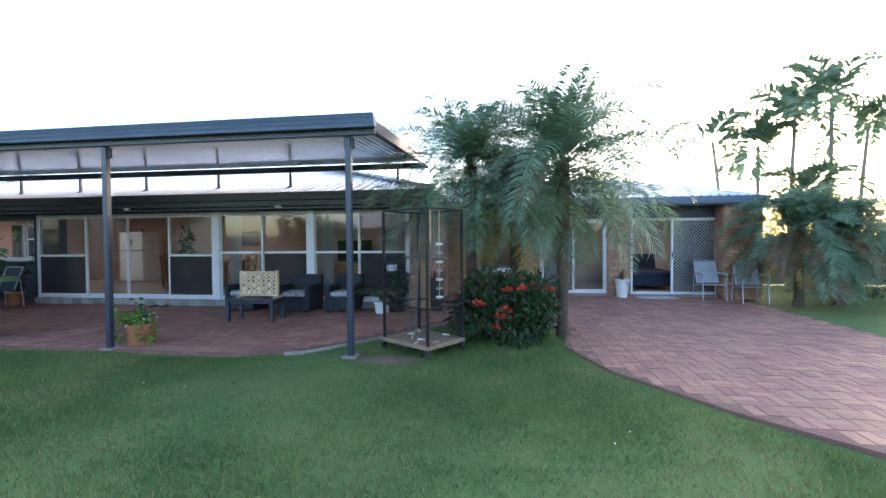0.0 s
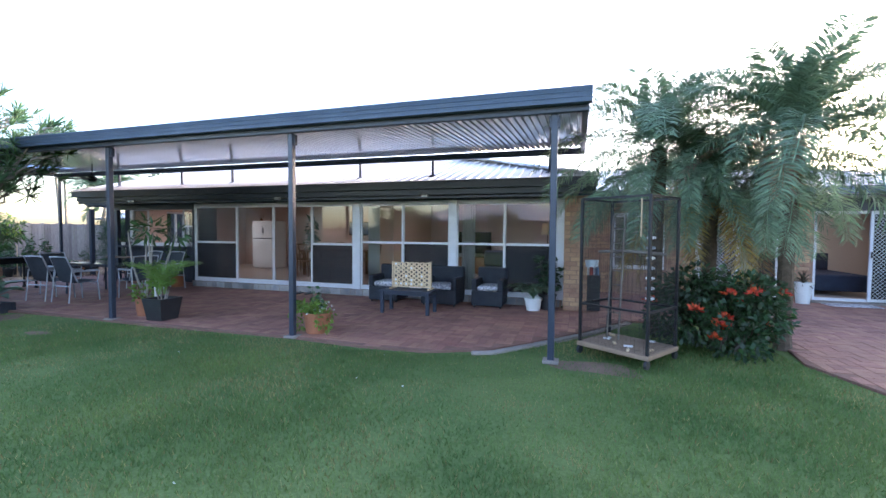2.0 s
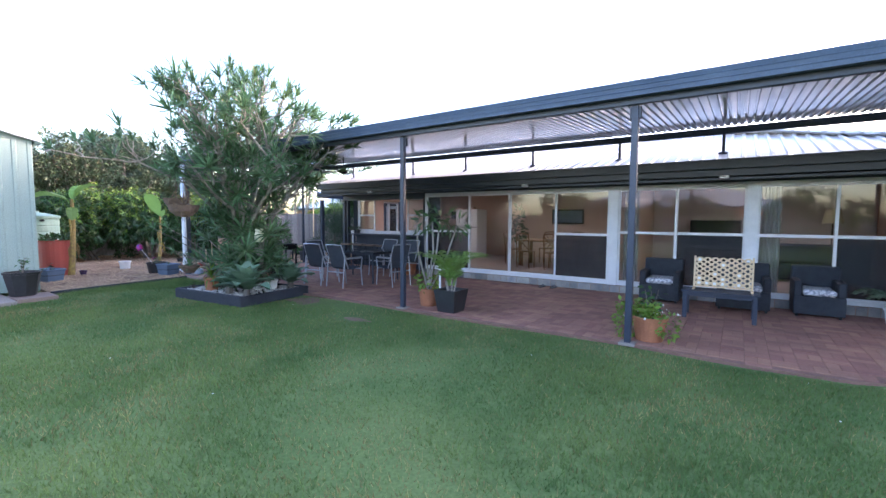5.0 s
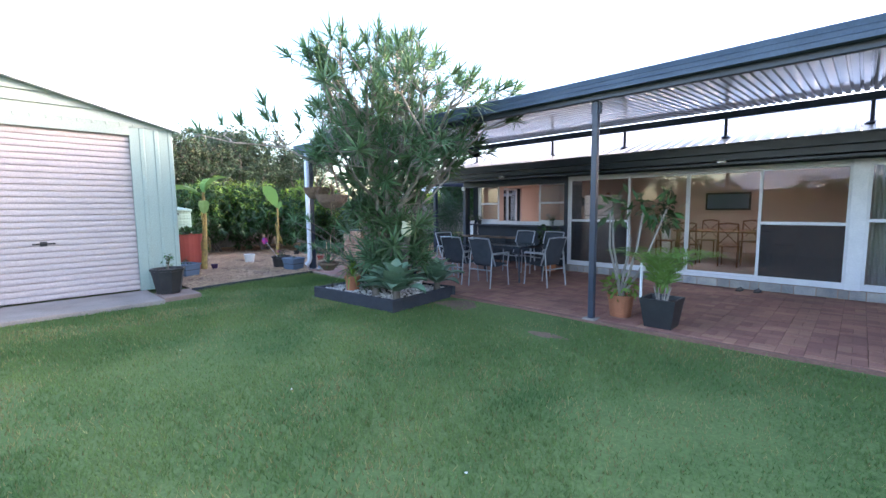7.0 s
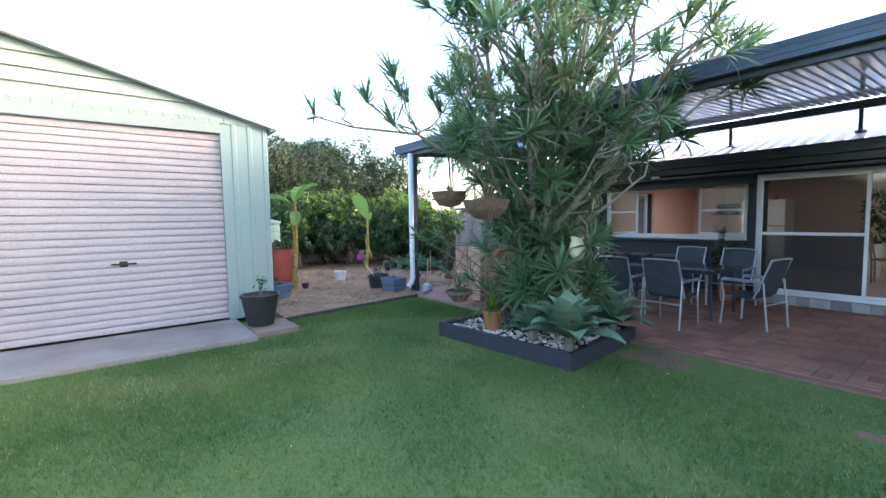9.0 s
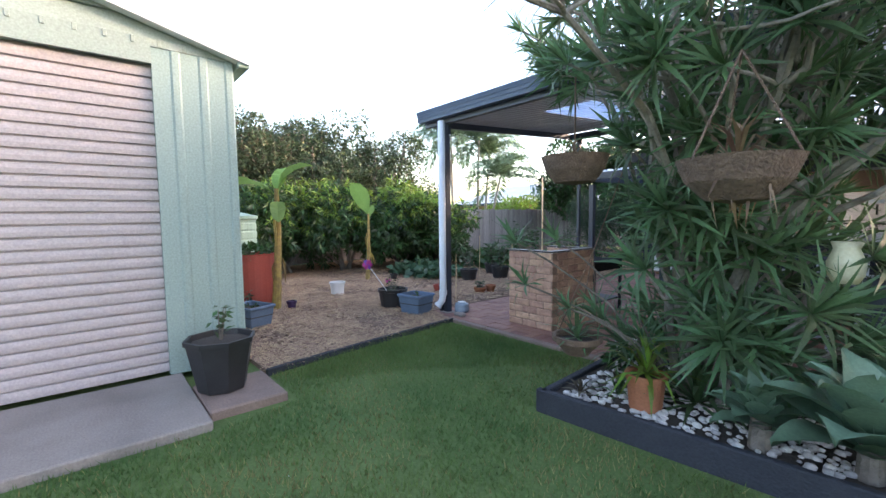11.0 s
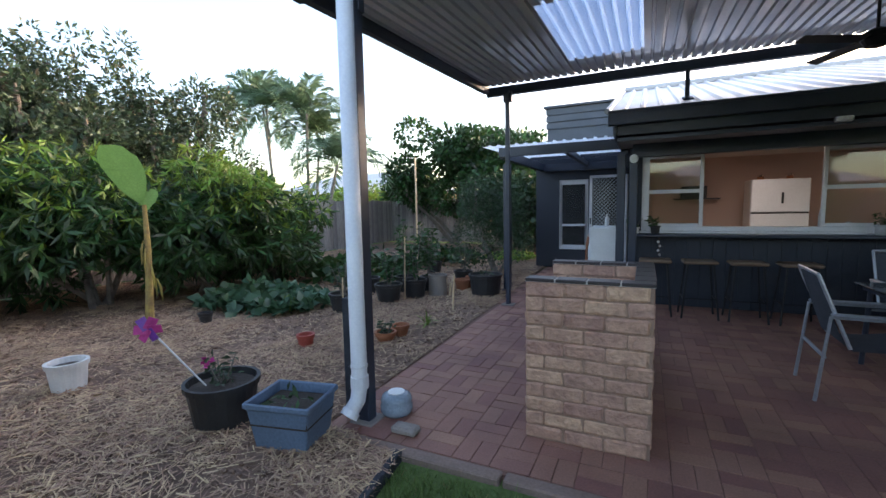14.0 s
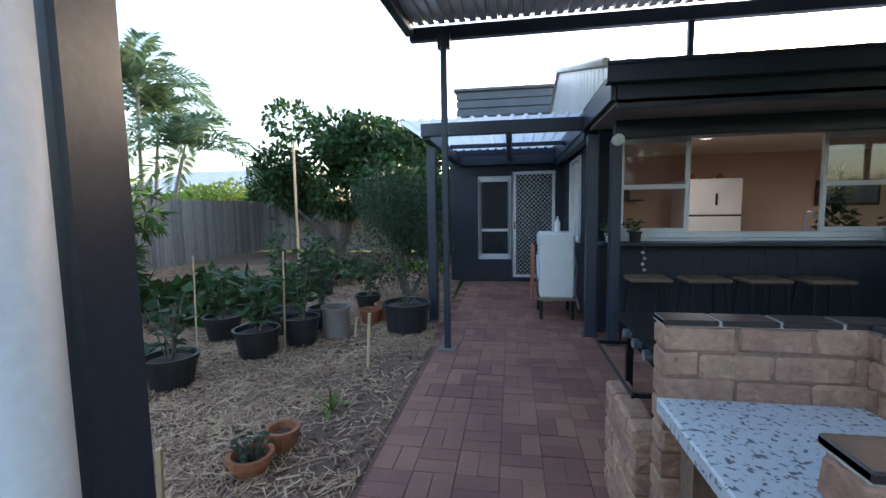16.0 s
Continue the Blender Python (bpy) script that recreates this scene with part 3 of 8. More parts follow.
box(b, -16.83, -14.86, 13.16, 14.25, 0.0, 0.06)
setting("floor_porch", b, M_TILEFLOOR, "tiled floor of the porch room", "floor")
# grey raised parapet above the porch
b = B()
box(b, -16.9, -14.4, 14.0, 14.2, 2.6, 3.8)
for k in range(3):
    box(b, -16.93, -14.4, 13.96, 14.0, 3.32 + k * 0.17, 3.47 + k * 0.17, 0.006)
box(b, -16.98, -14.4, 13.9, 14.2, 3.83, 3.88)
setting("porch_parapet", b, M_STEELGREY, "grey clad upper wall above the porch", "wall")


def pane_frame(bm, x0, x1, z0, z1, y, w=0.05, d=0.06):
    """A frame of four bars in a wall along x."""
    box(bm, x0, x0 + w, y, y + d, z0, z1, 0.004)
    box(bm, x1 - w, x1, y, y + d, z0, z1, 0.004)
    box(bm, x0 + w, x1 - w, y, y + d, z0, z0 + w, 0.004)
    box(bm, x0 + w, x1 - w, y, y + d, z1 - w, z1, 0.004)


def plate(x0, x1, y, z0, z1, d=0.006):
    return box(B(), x0, x1, y, y + d, z0, z1)


def glazing(name, label, x0, x1, z0, z1, y, panels, category="window"):
    """panels: (x0, x1, [rails], fill of each field from the bottom: 'g' glass, 'm' dark or 'n' fine mesh over glass, y offset)."""
    t = tagged(new(name), label, category, kind="structure")
    b = B()
    pane_frame(b, x0, x1, z0, z1, y, 0.06, 0.1)
    part("window_frame", b, M_ALU, t)
    for a, c, rails, fill, dy in panels:
        b = B()
        pane_frame(b, a, c, z0 + 0.06, z1 - 0.06, y + dy, 0.045, 0.035)
        for r in rails:
            box(b, a + 0.045, c - 0.045, y + dy, y + dy + 0.034, r - 0.025, r + 0.025)
        fr = part("sash", b, M_ALU, t)
        zz = [z0 + 0.1, *rails, z1 - 0.1]
        for k, (u, w) in enumerate(zip(zz, zz[1:])):
            if fill[k] in "gmn":
                p = part("pane", plate(a + 0.04, c - 0.04, y + dy + 0.016, u, w), M_GLASS, fr)
                p.visible_shadow = False
            if fill[k] in "mn":
                part("fly_screen", plate(a + 0.04, c - 0.04, y + dy + 0.004, u, w, 0.003), M_MESH if fill[k] == "m" else M_FINEMESH, fr)
    return t


glazing("window_1", "white framed sliding doors with fly screens and one leaf slid open", -11.45, -6.62, 0.15, 2.18, 9.07,
        [(-11.4, -10.04, [1.18], "mn", 0.0), (-10.1, -8.95, [], "g", 0.045), (-8.97, -7.8, [], "g", 0.045), (-7.84, -6.67, [1.18], "mg", 0.0)], "sliding door")
glazing("window_2", "white framed four-pane window with clear glass and one mesh field", -6.55, -4.3, 0.15, 2.18, 9.07,
        [(-6.5, -5.43, [1.24], "gg", 0.0), (-5.47, -4.35, [1.24], "mg", 0.045)])
glazing("window_3", "white framed four-pane window with a dark lower mesh", -4.25, -2.03, 0.15, 2.18, 9.07,
        [(-4.2, -3.14, [1.24], "gg", 0.0), (-3.18, -2.08, [1.24], "mg", 0.045)])
glazing("window_4", "white framed servery window slid open above the bar", -14.68, -11.75, 1.05, 2.16, 9.72,
        [(-14.63, -13.92, [1.6], "gg", 0.0), (-12.65, -11.8, [1.6], "gg", 0.045)])
glazing("window_5", "dark porch window in a white frame", -16.42, -15.79, 0.42, 2.0, 13.02, [(-16.4, -15.81, [0.98], "mm", 0.0)])
glazing("window_6", "white framed window behind the palms", -0.9, 0.3, 0.6, 2.0, 11.77, [(-0.86, 0.26, [], "g", 0.0)])
b = B()
for x0, x1 in ((-6.68, -6.49), (-4.37, -4.18), (-2.1, -1.96)):
    box(b, x0, x1, 9.03, 9.066, 0.15, 2.18, 0.004)
setting("window_trim", b, M_ALU, "white cover boards between the patio windows", "trim")
t = tagged(new("window_7"), "narrow white framed window in the side wall", "window", kind="structure")
b = B()
for y0, y1, z0, z1 in ((10.9, 10.96, 0.9, 2.1), (11.84, 11.9, 0.9, 2.1), (10.96, 11.84, 0.9, 0.96), (10.96, 11.84, 2.04, 2.1), (11.37, 11.42, 0.96, 2.04)):
    box(b, -14.88, -14.8, y0, y1, z0, z1, 0.004)
part("window_frame", b, M_ALU, t)
part("pane", box(B(), -14.82, -14.814, 10.95, 11.85, 0.95, 2.05), M_GLASS, t).visible_shadow = False


def lattice(x0, x1, z0, z1, y, step=0.08, w=0.0045):
    """A diamond security grille of crossing flat bars."""
    bm = B()
    W, H = x1 - x0, z1 - z0
    k = -H
    while k < W:
        for mirror in (False, True):
            a0, a1 = max(k, 0.0), min(k + H, W)
            p, q = (a0, a0 - k), (a1, a1 - k)
            if mirror:
                p, q = (W - p[0], p[1]), (W - q[0], q[1])
            if abs(q[0] - p[0]) > 0.02:
                d = Vector((q[0] - p[0], 0, q[1] - p[1])).normalized()
                s = Vector((-d.z, 0, d.x)) * w
                vs = [Vector((x0 + u, y + (0.004 if mirror else 0), z0 + v)) for u, v in (p, q)]
                f = [bm.verts.new(vs[0] - s), bm.verts.new(vs[1] - s), bm.verts.new(vs[1] + s), bm.verts.new(vs[0] + s)]
                bm.faces.new(f)
                g = [bm.verts.new(v.co + Vector((0, 0.004, 0))) for v in f]
                bm.faces.new(g[::-1])
                for i in range(4):
                    bm.faces.new((f[i], g[i], g[(i + 1) % 4], f[(i + 1) % 4]))
        k += step
    return bm


def screen_door(name, label, x0, x1, z0, z1, y):
    t = tagged(new(name), label, "door", kind="structure")
    b = B()
    pane_frame(b, x0, x1, z0, z1, y, 0.055, 0.045)
    part("door_frame", b, M_ALU, t)
    part("grille", lattice(x0 + 0.05, x1 - 0.05, z0 + 0.05, z1 - 0.05, y + 0.01), M_SILVER, t)
    part("fly_screen", plate(x0 + 0.05, x1 - 0.05, y + 0.025, z0 + 0.05, z1 - 0.05, 0.003), M_MESH, t)
    part("door_handle", box(B(), x0 + 0.015, x0 + 0.04, y - 0.03, y, 1.0, 1.14, 0.005), M_BLACK, t)
    return t


screen_door("door_1", "white diamond-grille screen door on the porch", -15.76, -14.99, 0.08, 2.07, 12.98)
screen_door("door_2", "white diamond-grille sliding screen of the wing", 4.26, 5.4, 0.06, 2.0, 11.72)
screen_door("door_3", "white diamond-grille screen behind the palms", 1.0, 1.85, 0.07, 2.0, 11.72)
glazing("window_8", "white framed sliding door of the wing standing open", 3.28, 5.43, 0.04, 2.02, 11.78, [(4.3, 5.38, [], "g", 0.03)], "sliding door")
glazing("window_9", "white framed sliding window behind the palms", 0.95, 2.68, 0.05, 2.02, 11.78, [(0.98, 1.85, [], "g", 0.03), (1.8, 2.64, [], "g", 0.0)])
b = B()
box(b, 1.5, 2.9, 11.66, 11.75, 0.0, 0.045, 0.005)
box(b, 3.2, 5.5, 11.6, 11.75, 0.0, 0.04, 0.005)
setting("door_sills", b, M_CONC, "pale door sills of the wing", "sill")

# ---- awning over the patio ----
def profile_bar(bm, pts, x0, x1):
    """A bar along x with the given outline of (y, z) points."""
    p, q = [bm.verts.new((x0, y, z)) for y, z in pts], [bm.verts.new((x1, y, z)) for y, z in pts]
    n = len(pts)
    for i in range(n):
        bm.faces.new((p[i], p[(i + 1) % n], q[(i + 1) % n], q[i]))
    bm.faces.new(p[::-1])
    bm.faces.new(q)
    bmesh.ops.recalc_face_normals(bm, faces=bm.faces)
    return bm



AX0, AX1, AY0, AY1 = -16.78, -1.6, 5.15, 9.2


def awning_z(y):
    return 2.96 + (y - AY0) * 0.055




def awning_strip(bm, x0, x1, y0, y1):
    return ribbed(bm, (x0, y0, awning_z(y0 - 0.05)), (1, 0, 0), (0, 1, 0.055), x1 - x0, y1 - y0, 0.1, rib=0.026)


# Fixed bluish strip between SKY0 and SKY1 imitates sky mirrored in the glossy underside.
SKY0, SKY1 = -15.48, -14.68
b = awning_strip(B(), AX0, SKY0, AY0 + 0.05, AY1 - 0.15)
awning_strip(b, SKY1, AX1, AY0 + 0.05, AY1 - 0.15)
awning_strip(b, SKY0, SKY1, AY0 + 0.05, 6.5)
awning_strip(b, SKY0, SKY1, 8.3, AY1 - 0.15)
setting("awning_roof", b, M_SHEET, "pale glossy ribbed steel awning sheet over the patio", "awning")
setting("awning_skylight", awning_strip(B(), SKY0, SKY1, 6.5, 8.3), M_SKYREFLECT, "bluish translucent strip in the awning standing in for a sky reflection", "skylight")
b = B()
profile_bar(b, [(AY0 + 0.04, 2.9), (AY0 - 0.05, 2.9), (AY0 - 0.06, 2.945), (AY0 - 0.066, 2.95), (AY0 - 0.06, 2.955), (AY0 - 0.072, 2.998), (AY0 - 0.078, 3.002), (AY0 - 0.072, 3.008), (AY0 - 0.088, 3.05), (AY0 - 0.085, 3.062), (AY0 + 0.04, 3.05)], AX0 - 0.03, AX1 + 0.03)
setting("awning_gutter", b, M_SLATE, "slate blue gutter along the awning front", "gutter")
b = B()
box(b, AX0, AX1, AY0 + 0.06, AY0 + 0.13, 2.83, 2.95, 0.006)
box(b, AX0, AX1, AY1 - 0.14, AY1 - 0.06, 3.04, 3.165, 0.006)
for x in (AX0, AX1 - 0.05):
    box(b, x - 0.03, x + 0.05, AY0 + 0.14, AY1 - 0.15, 0.0, 0.16, 0.006, Matrix(((1, 0, 0, 0), (0, 1, 0, 0), (0, 0.055, 1, 2.86 - 0.055 * AY0), (0, 0, 0, 1))))
setting("awning_beams", b, M_NAVY, "dark steel beams round the awning", "beam")


def awning_post(x, y, z1, label, w=0.075):
    t = thing("awning_post", x, y, 0, label, "post", group="awning posts")
    part("pole", box(B(), -w / 2, w / 2, -w / 2, w / 2, 0.0, z1, 0.006), M_NAVY, t)
    part("base_plate", box(B(), -0.09, 0.09, -0.09, 0.09, -0.02, 0.012, 0.004), M_CONC, t, "pale concrete footing")
    part("top_cleat", box(B(), -0.06, 0.06, -0.012, 0.05, z1 - 0.16, z1 - 0.02, 0.004), M_NAVY, t)
    return t


for x in (-1.97, -5.52, -9.07, -12.62):
    awning_post(x, 5.3, 2.84, "square dark steel post carrying the awning")
awning_post(-16.33, 5.25, 2.84, "square dark steel post beside a white downpipe", 0.09)
awning_post(-16.42, 8.93, 3.06, "thin dark steel post at the awning corner", 0.06)


def roof_strut(x):
    t = thing("roof_strut", x, 9.1, 2.71, "dark steel strut between house roof and awning", "strut", group="awning struts")
    part("pole", box(B(), -0.025, 0.025, -0.025, 0.025, 0.0, 0.34, 0.004), M_NAVY, t)
    part("foot", lathe(B(), [(0.0, 0.035), (0.06, 0.02), (0.09, -0.01), (0.09, -0.03), (0.0, -0.03)], 10), M_NAVY, t)
    return t


for x in (-2.27, -4.75, -6.52, -8.39, -10.19, -11.88, -14.2):
    roof_strut(x)

t = thing("downpipe", -16.3, 5.135, 0, "white plastic downpipe strapped to the corner post", "downpipe")
part("pipe", tube(B(), [(0, 0, 2.86), (0, 0, 0.3), (-0.005, -0.02, 0.2), (-0.03, -0.075, 0.13)], 0.052, 14), M_PIPE, t, smooth=True)
part("elbow_collar", tube(B(), [(0, 0, 0.36), (0, 0, 0.28)], 0.06, 14), M_PIPE, t)
part("outlet_collar", tube(B(), [(-0.024, -0.062, 0.145), (-0.035, -0.088, 0.112)], 0.06, 14), M_PIPE, t)
part("strap", tube(B(), [(0, 0, 0.42), (0, 0, 0.435)], 0.058, 12), M_ALU, t)

# ---- pergola by the porch ----
b = B()
box(b, -16.85, -14.87, 9.85, 9.93, 2.25, 2.4, 0.006)
box(b, -16.85, -16.75, 9.93, 13.0, 2.22, 2.38, 0.006)
box(b, -14.98, -14.88, 9.93, 13.0, 2.16, 2.36, 0.006)
box(b, -16.75, -14.98, 12.9, 12.98, 2.2, 2.36, 0.006)
box(b, -15.86, -15.78, 9.93, 12.9, 2.28, 2.38, 0.006)
for y in (11.6,):
    box(b, -16.75, -15.86, y, y + 0.05, 2.34, 2.4, 0.004)
    box(b, -15.78, -14.98, y, y + 0.05, 2.34, 2.4, 0.004)
setting("pergola_frame", b, M_NAVY, "dark painted pergola beams over the path", "pergola")
b = ribbed(B(), (-17.1, 9.75, 2.42), (1, 0, 0), (0, 1, 0.02), 2.1, 3.2, 0.15, rib=0.02)
setting("pergola_roof", b, M_MILKY, "milky translucent sheet on the pergola", "skylight")
for x, y in ((-16.75, 10.0), (-14.95, 9.55)):
    t = thing("pergola_post", x, y, 0, "square dark post carrying the pergola", "post", group="pergola posts")
    part("pole", box(B(), -0.055, 0.055, -0.055, 0.055, 0, 2.14, 0.006), M_NAVY, t)
    part("base_plate", box(B(), -0.08, 0.08, -0.08, 0.08, 0, 0.01), M_NAVY, t)
t = thing("wall_post", -14.78, 9.26, 0, "dark post at the corner of the servery bar", "post")
part("pole", box(B(), -0.05, 0.05, -0.05, 0.05, 0, 2.05, 0.006), M_NAVY, t)
part("base_plate", box(B(), -0.07, 0.07, -0.07, 0.07, 0, 0.01), M_NAVY, t)

# ---- servery bar ----
b = B()
box(b, -14.85, -11.55, 9.45, 9.69, 0.98, 1.02, 0.008)
setting("bar_ledge", b, M_NAVY, "dark servery ledge below the open window", "ledge")
b = B()
box(b, -14.7, -11.74, 9.66, 9.72, 1.021, 1.05, 0.006)
setting("servery_sill", b, M_ALU, "white aluminium sill of the servery window", "sill")
b = B()
for k in range(22):
    box(b, -14.84 + k * 0.15, -14.692 + k * 0.15, 9.672, 9.699, 0.002, 0.975, 0.002)
setting("bar_cladding", b, M_NAVYWALL, "dark navy boards below the bar", "cladding")

# ---- shed ----
SX, SY0, SY1 = -16.0, -3.75, 2.24
SRIDGE = (SY0 + SY1) / 2
DOOR0, DOOR1 = -0.95, 1.57


def shed_wall_top(y):
    return 3.02 + (SY1 - abs(y - SRIDGE) - SRIDGE) * 0.262


shed = thing("garden_shed", -17.5, SRIDGE, 0, "mint green steel shed with a cream roller door", "shed")
ox, oy = 17.5, -SRIDGE
b = B()
# upright ribbed sheets beside the door
for y0, y1 in ((DOOR1, SY1), (SY0, DOOR0)):
    ribbed(b, (SX + ox, y0 + oy, 0.03), (0, 1, 0), (0, 0, 1), y1 - y0, 2.95, 0.19, rib=0.012)
    part("front_wall", b, M_SHED, shed)
    b = B()
b.free()
b = B()
box(b, SX + ox - 0.03, SX + ox + 0.012, DOOR0 + oy, DOOR1 + oy, 2.84, 2.985)
k = DOOR0 + 0.1
while k < SY1:
    box(b, SX + ox + 0.012, SX + ox + 0.022, k + oy, k + oy + 0.03, 2.99, 3.05, 0.003)
    k += 0.19
box(b, SX + ox - 0.02, SX + ox + 0.012, SY0 + oy, SY1 + oy, 2.985, 3.05)
part("door_head", b, M_GABLE, shed, "pale flashing over the roller door")
b = B()
z = 3.05
while z < shed_wall_top(SRIDGE) - 0.05:
    half = (shed_wall_top(SRIDGE) - z) / 0.262
    half2 = max((shed_wall_top(SRIDGE) - z - 0.175) / 0.262, 0.05)
    vs = [(SX + ox + 0.012, SRIDGE - half + oy, z), (SX + ox + 0.012, SRIDGE + half + oy, z), (SX + ox - 0.02, SRIDGE + half2 + oy, z + 0.172), (SX + ox - 0.02, SRIDGE - half2 + oy, z + 0.172)]
    lo, hi = [b.verts.new((x, y, zz)) for i, (x, y, zz) in enumerate(vs)], [b.verts.new((x - 0.03, y, zz)) for x, y, zz in vs]
    b.faces.new(lo)
    b.faces.new(hi[::-1])
    for i in range(4):
        b.faces.new((lo[i], hi[i], hi[(i + 1) % 4], lo[(i + 1) % 4]))
    z += 0.175
part("gable", b, M_GABLE, shed, "pale lapped gable boards")
door = part("roller_door", box(B(), SX + ox - 0.11, SX + ox - 0.09, DOOR0 + oy, DOOR1 + oy, 0.04, 2.85), M_ROLLER, shed, "cream ribbed steel roller door")
slat = profile_bar(B(), [(0.0, 0.0), (-0.03, 0.004), (-0.034, 0.042), (-0.03, 0.082), (0.0, 0.086)], 0.0, DOOR1 - DOOR0)
slat = mesh_of(slat, "slat")
for k in range(28):
    part("slat", slat, M_ROLLER, door).matrix_basis = pose(SX + ox - 0.089, DOOR0 + oy, 0.05 + k * 0.0995, 0, 0, 90)
b = B()
box(b, SX + ox - 0.075, SX + ox - 0.04, 0.18 + oy, 0.46 + oy, 0.965, 0.99, 0.004)
box(b, SX + ox - 0.075, SX + ox - 0.05, 0.27 + oy, 0.36 + oy, 0.94, 1.015, 0.004)
part("door_handle", b, M_BLACKMETAL, door)
part("door_track", box(B(), SX + ox - 0.11, SX + ox - 0.032, DOOR1 + oy, DOOR1 + oy + 0.05, 0.03, 2.84), M_SHED, shed)
part("door_track", box(B(), SX + ox - 0.11, SX + ox - 0.032, DOOR0 + oy - 0.05, DOOR0 + oy, 0.03, 2.84), M_SHED, shed)
b = B()
box(b, -2.6 + 1.1, SX + ox - 0.03, SY1 + oy - 0.03, SY1 + oy, 0.0, 3.0)
box(b, -1.5, SX + ox - 0.03, SY0 + oy, SY0 + oy + 0.03, 0.0, 3.0)
box(b, -1.53, -1.5, SY0 + oy, SY1 + oy, 0.0, 3.0)
part("side_wall", b, M_SHED, shed)
b = B()
for sgn in (1, -1):
    up = Vector((0, -sgn, 0.262))
    e0 = Vector((SX + ox + 0.1, (SY1 if sgn > 0 else SY0) + oy + sgn * 0.1, 3.03))
    if sgn > 0:
        ribbed(b, e0, (-1, 0, 0), up, 3.2, 3.22, 0.19)
    else:
        ribbed(b, e0 + Vector((-3.2, 0, 0)), (1, 0, 0), up, 3.2, 3.22, 0.19)
part("roof", b, M_SHED, shed)
b = B()
for sgn in (1, -1):
    y0, y1 = (SY1 if sgn > 0 else SY0) + oy + sgn * 0.12, 0.0
    m = Matrix(((1, 0, 0, 0), (0, 1, 0, 0), (0, -sgn * 0.262, 1, 3.02 + sgn * 0.262 * y0), (0, 0, 0, 1)))
    box(b, SX + ox + 0.005, SX + ox + 0.13, min(y0, y1), max(y0, y1), -0.07, 0.075, 0.005, m)
part("barge_flashing", b, M_PIPE, shed, "cream barge capping along the shed roof")
b = B()
box(b, SX + ox - 2.9, SX + ox + 0.1, SY1 + oy + 0.02, SY1 + oy + 0.13, 2.93, 3.02, 0.01)
part("eave_gutter", b, M_SHED, shed)


# ---- room lights ----
def ceiling_light(x, y, z, watts, label):
    t = thing("ceiling_light", x, y, z, label, "lamp", group="ceiling lights indoors")
    part("base", cyl(B(), (0, 0, -0.02), (0, 0, 0), 0.17, seg=20), M_ALU, t)
    glow = bpy.data.materials.get("lit_diffuser")
    if not glow:
        glow = bpy.data.materials.new("lit_diffuser")
        glow.use_nodes = True
        bs = glow.node_tree.nodes["Principled BSDF"]
        bs.inputs["Emission Color"].default_value, bs.inputs["Emission Strength"].default_value = (1.0, 0.85, 0.68, 1), 0.25
    part("diffuser", lathe(B(), [(0.15, -0.021), (0.13, -0.06), (0.06, -0.08), (0, -0.085)], 20), glow, t, "lit opal diffuser")
    d = bpy.data.lights.new("room_lamp", "AREA")
    d.shape, d.size, d.energy, d.color = "DISK", 0.3, watts, (1.0, 0.92, 0.87)
    lamp = new("room_lamp", d)
    lamp.matrix_world = look((x, y, z - 0.12), (x, y, 0))
    return t


# These three fittings are added to brighten the dark rooms; none is visible there.
for x, y, w in ((-13.0, 11.6, 2.5), (-9.0, 11.6, 2.7), (-4.3, 11.6, 3.0)):
    ceiling_light(x, y, 2.425, w, "round opal ceiling light added to brighten the room")
ceiling_light(4.3, 13.2, 2.425, 1.6, "round lit opal ceiling light in the wing")


# ---- plants ----
def frond_mesh(name, length, leaf, droop, lift, seed, pairs=46, width=0.022, rag=0.15):
    """A feather frond along +x: an arching rib with pointed leaflets on both sides."""
    rng = np.random.default_rng(seed)
    s = np.linspace(0, 1, 14)
    ang = lift - droop * s ** 1.25
    seg = length / 13
    rib = np.concatenate([[[0, 0, 0]], np.cumsum(np.stack([np.cos(ang[:-1]), 0 * s[:-1], np.sin(ang[:-1])], 1) * seg, 0)])
    v, f = [], []
    for i in range(13):
        w = 0.014 * (1 - 0.75 * s[i])
        w2 = 0.014 * (1 - 0.75 * s[i + 1])
        k = len(v)
        v += [rib[i] + [0, w, 0], rib[i] - [0, w, 0], rib[i + 1] - [0, w2, 0], rib[i + 1] + [0, w2, 0]]
        f.append([k, k + 1, k + 2, k + 3])
    for i in range(pairs):
        u = 0.12 + 0.88 * (i + 0.5) / pairs
        j = min(int(u * 13), 12)
        a = u * 13 - j
        p = rib[j] * (1 - a) + rib[j + 1] * a
        d = rib[min(j + 1, 13)] - rib[j]
        d = d / np.linalg.norm(d)
        ln = leaf * (0.45 + 0.55 * math.sin(math.pi * min(u * 0.85 + 0.12, 1)))
        for sd in (1, -1):
            up = np.cross(d, [0, sd, 0]) * sd
            fwd = d * (0.55 + 0.25 * u) + np.array([0, sd, 0]) * 0.85 + up * rng.normal(0.18, rag) + rng.normal(0, rag * 0.5, 3)
            fwd /= np.linalg.norm(fwd)
            tip = p + fwd * ln * rng.uniform(0.8, 1.1) + [0, 0, -0.16 * ln]
            mid = p + fwd * ln * 0.5
            sw = d * width * (0.7 if u > 0.9 else 1.0)
            k = len(v)
            v += [p, mid + sw * 0.5, tip, mid - sw * 0.5]
            f.append([k, k + 1, k + 2, k + 3])
    return raw_mesh(name, np.array(v), np.array(f))


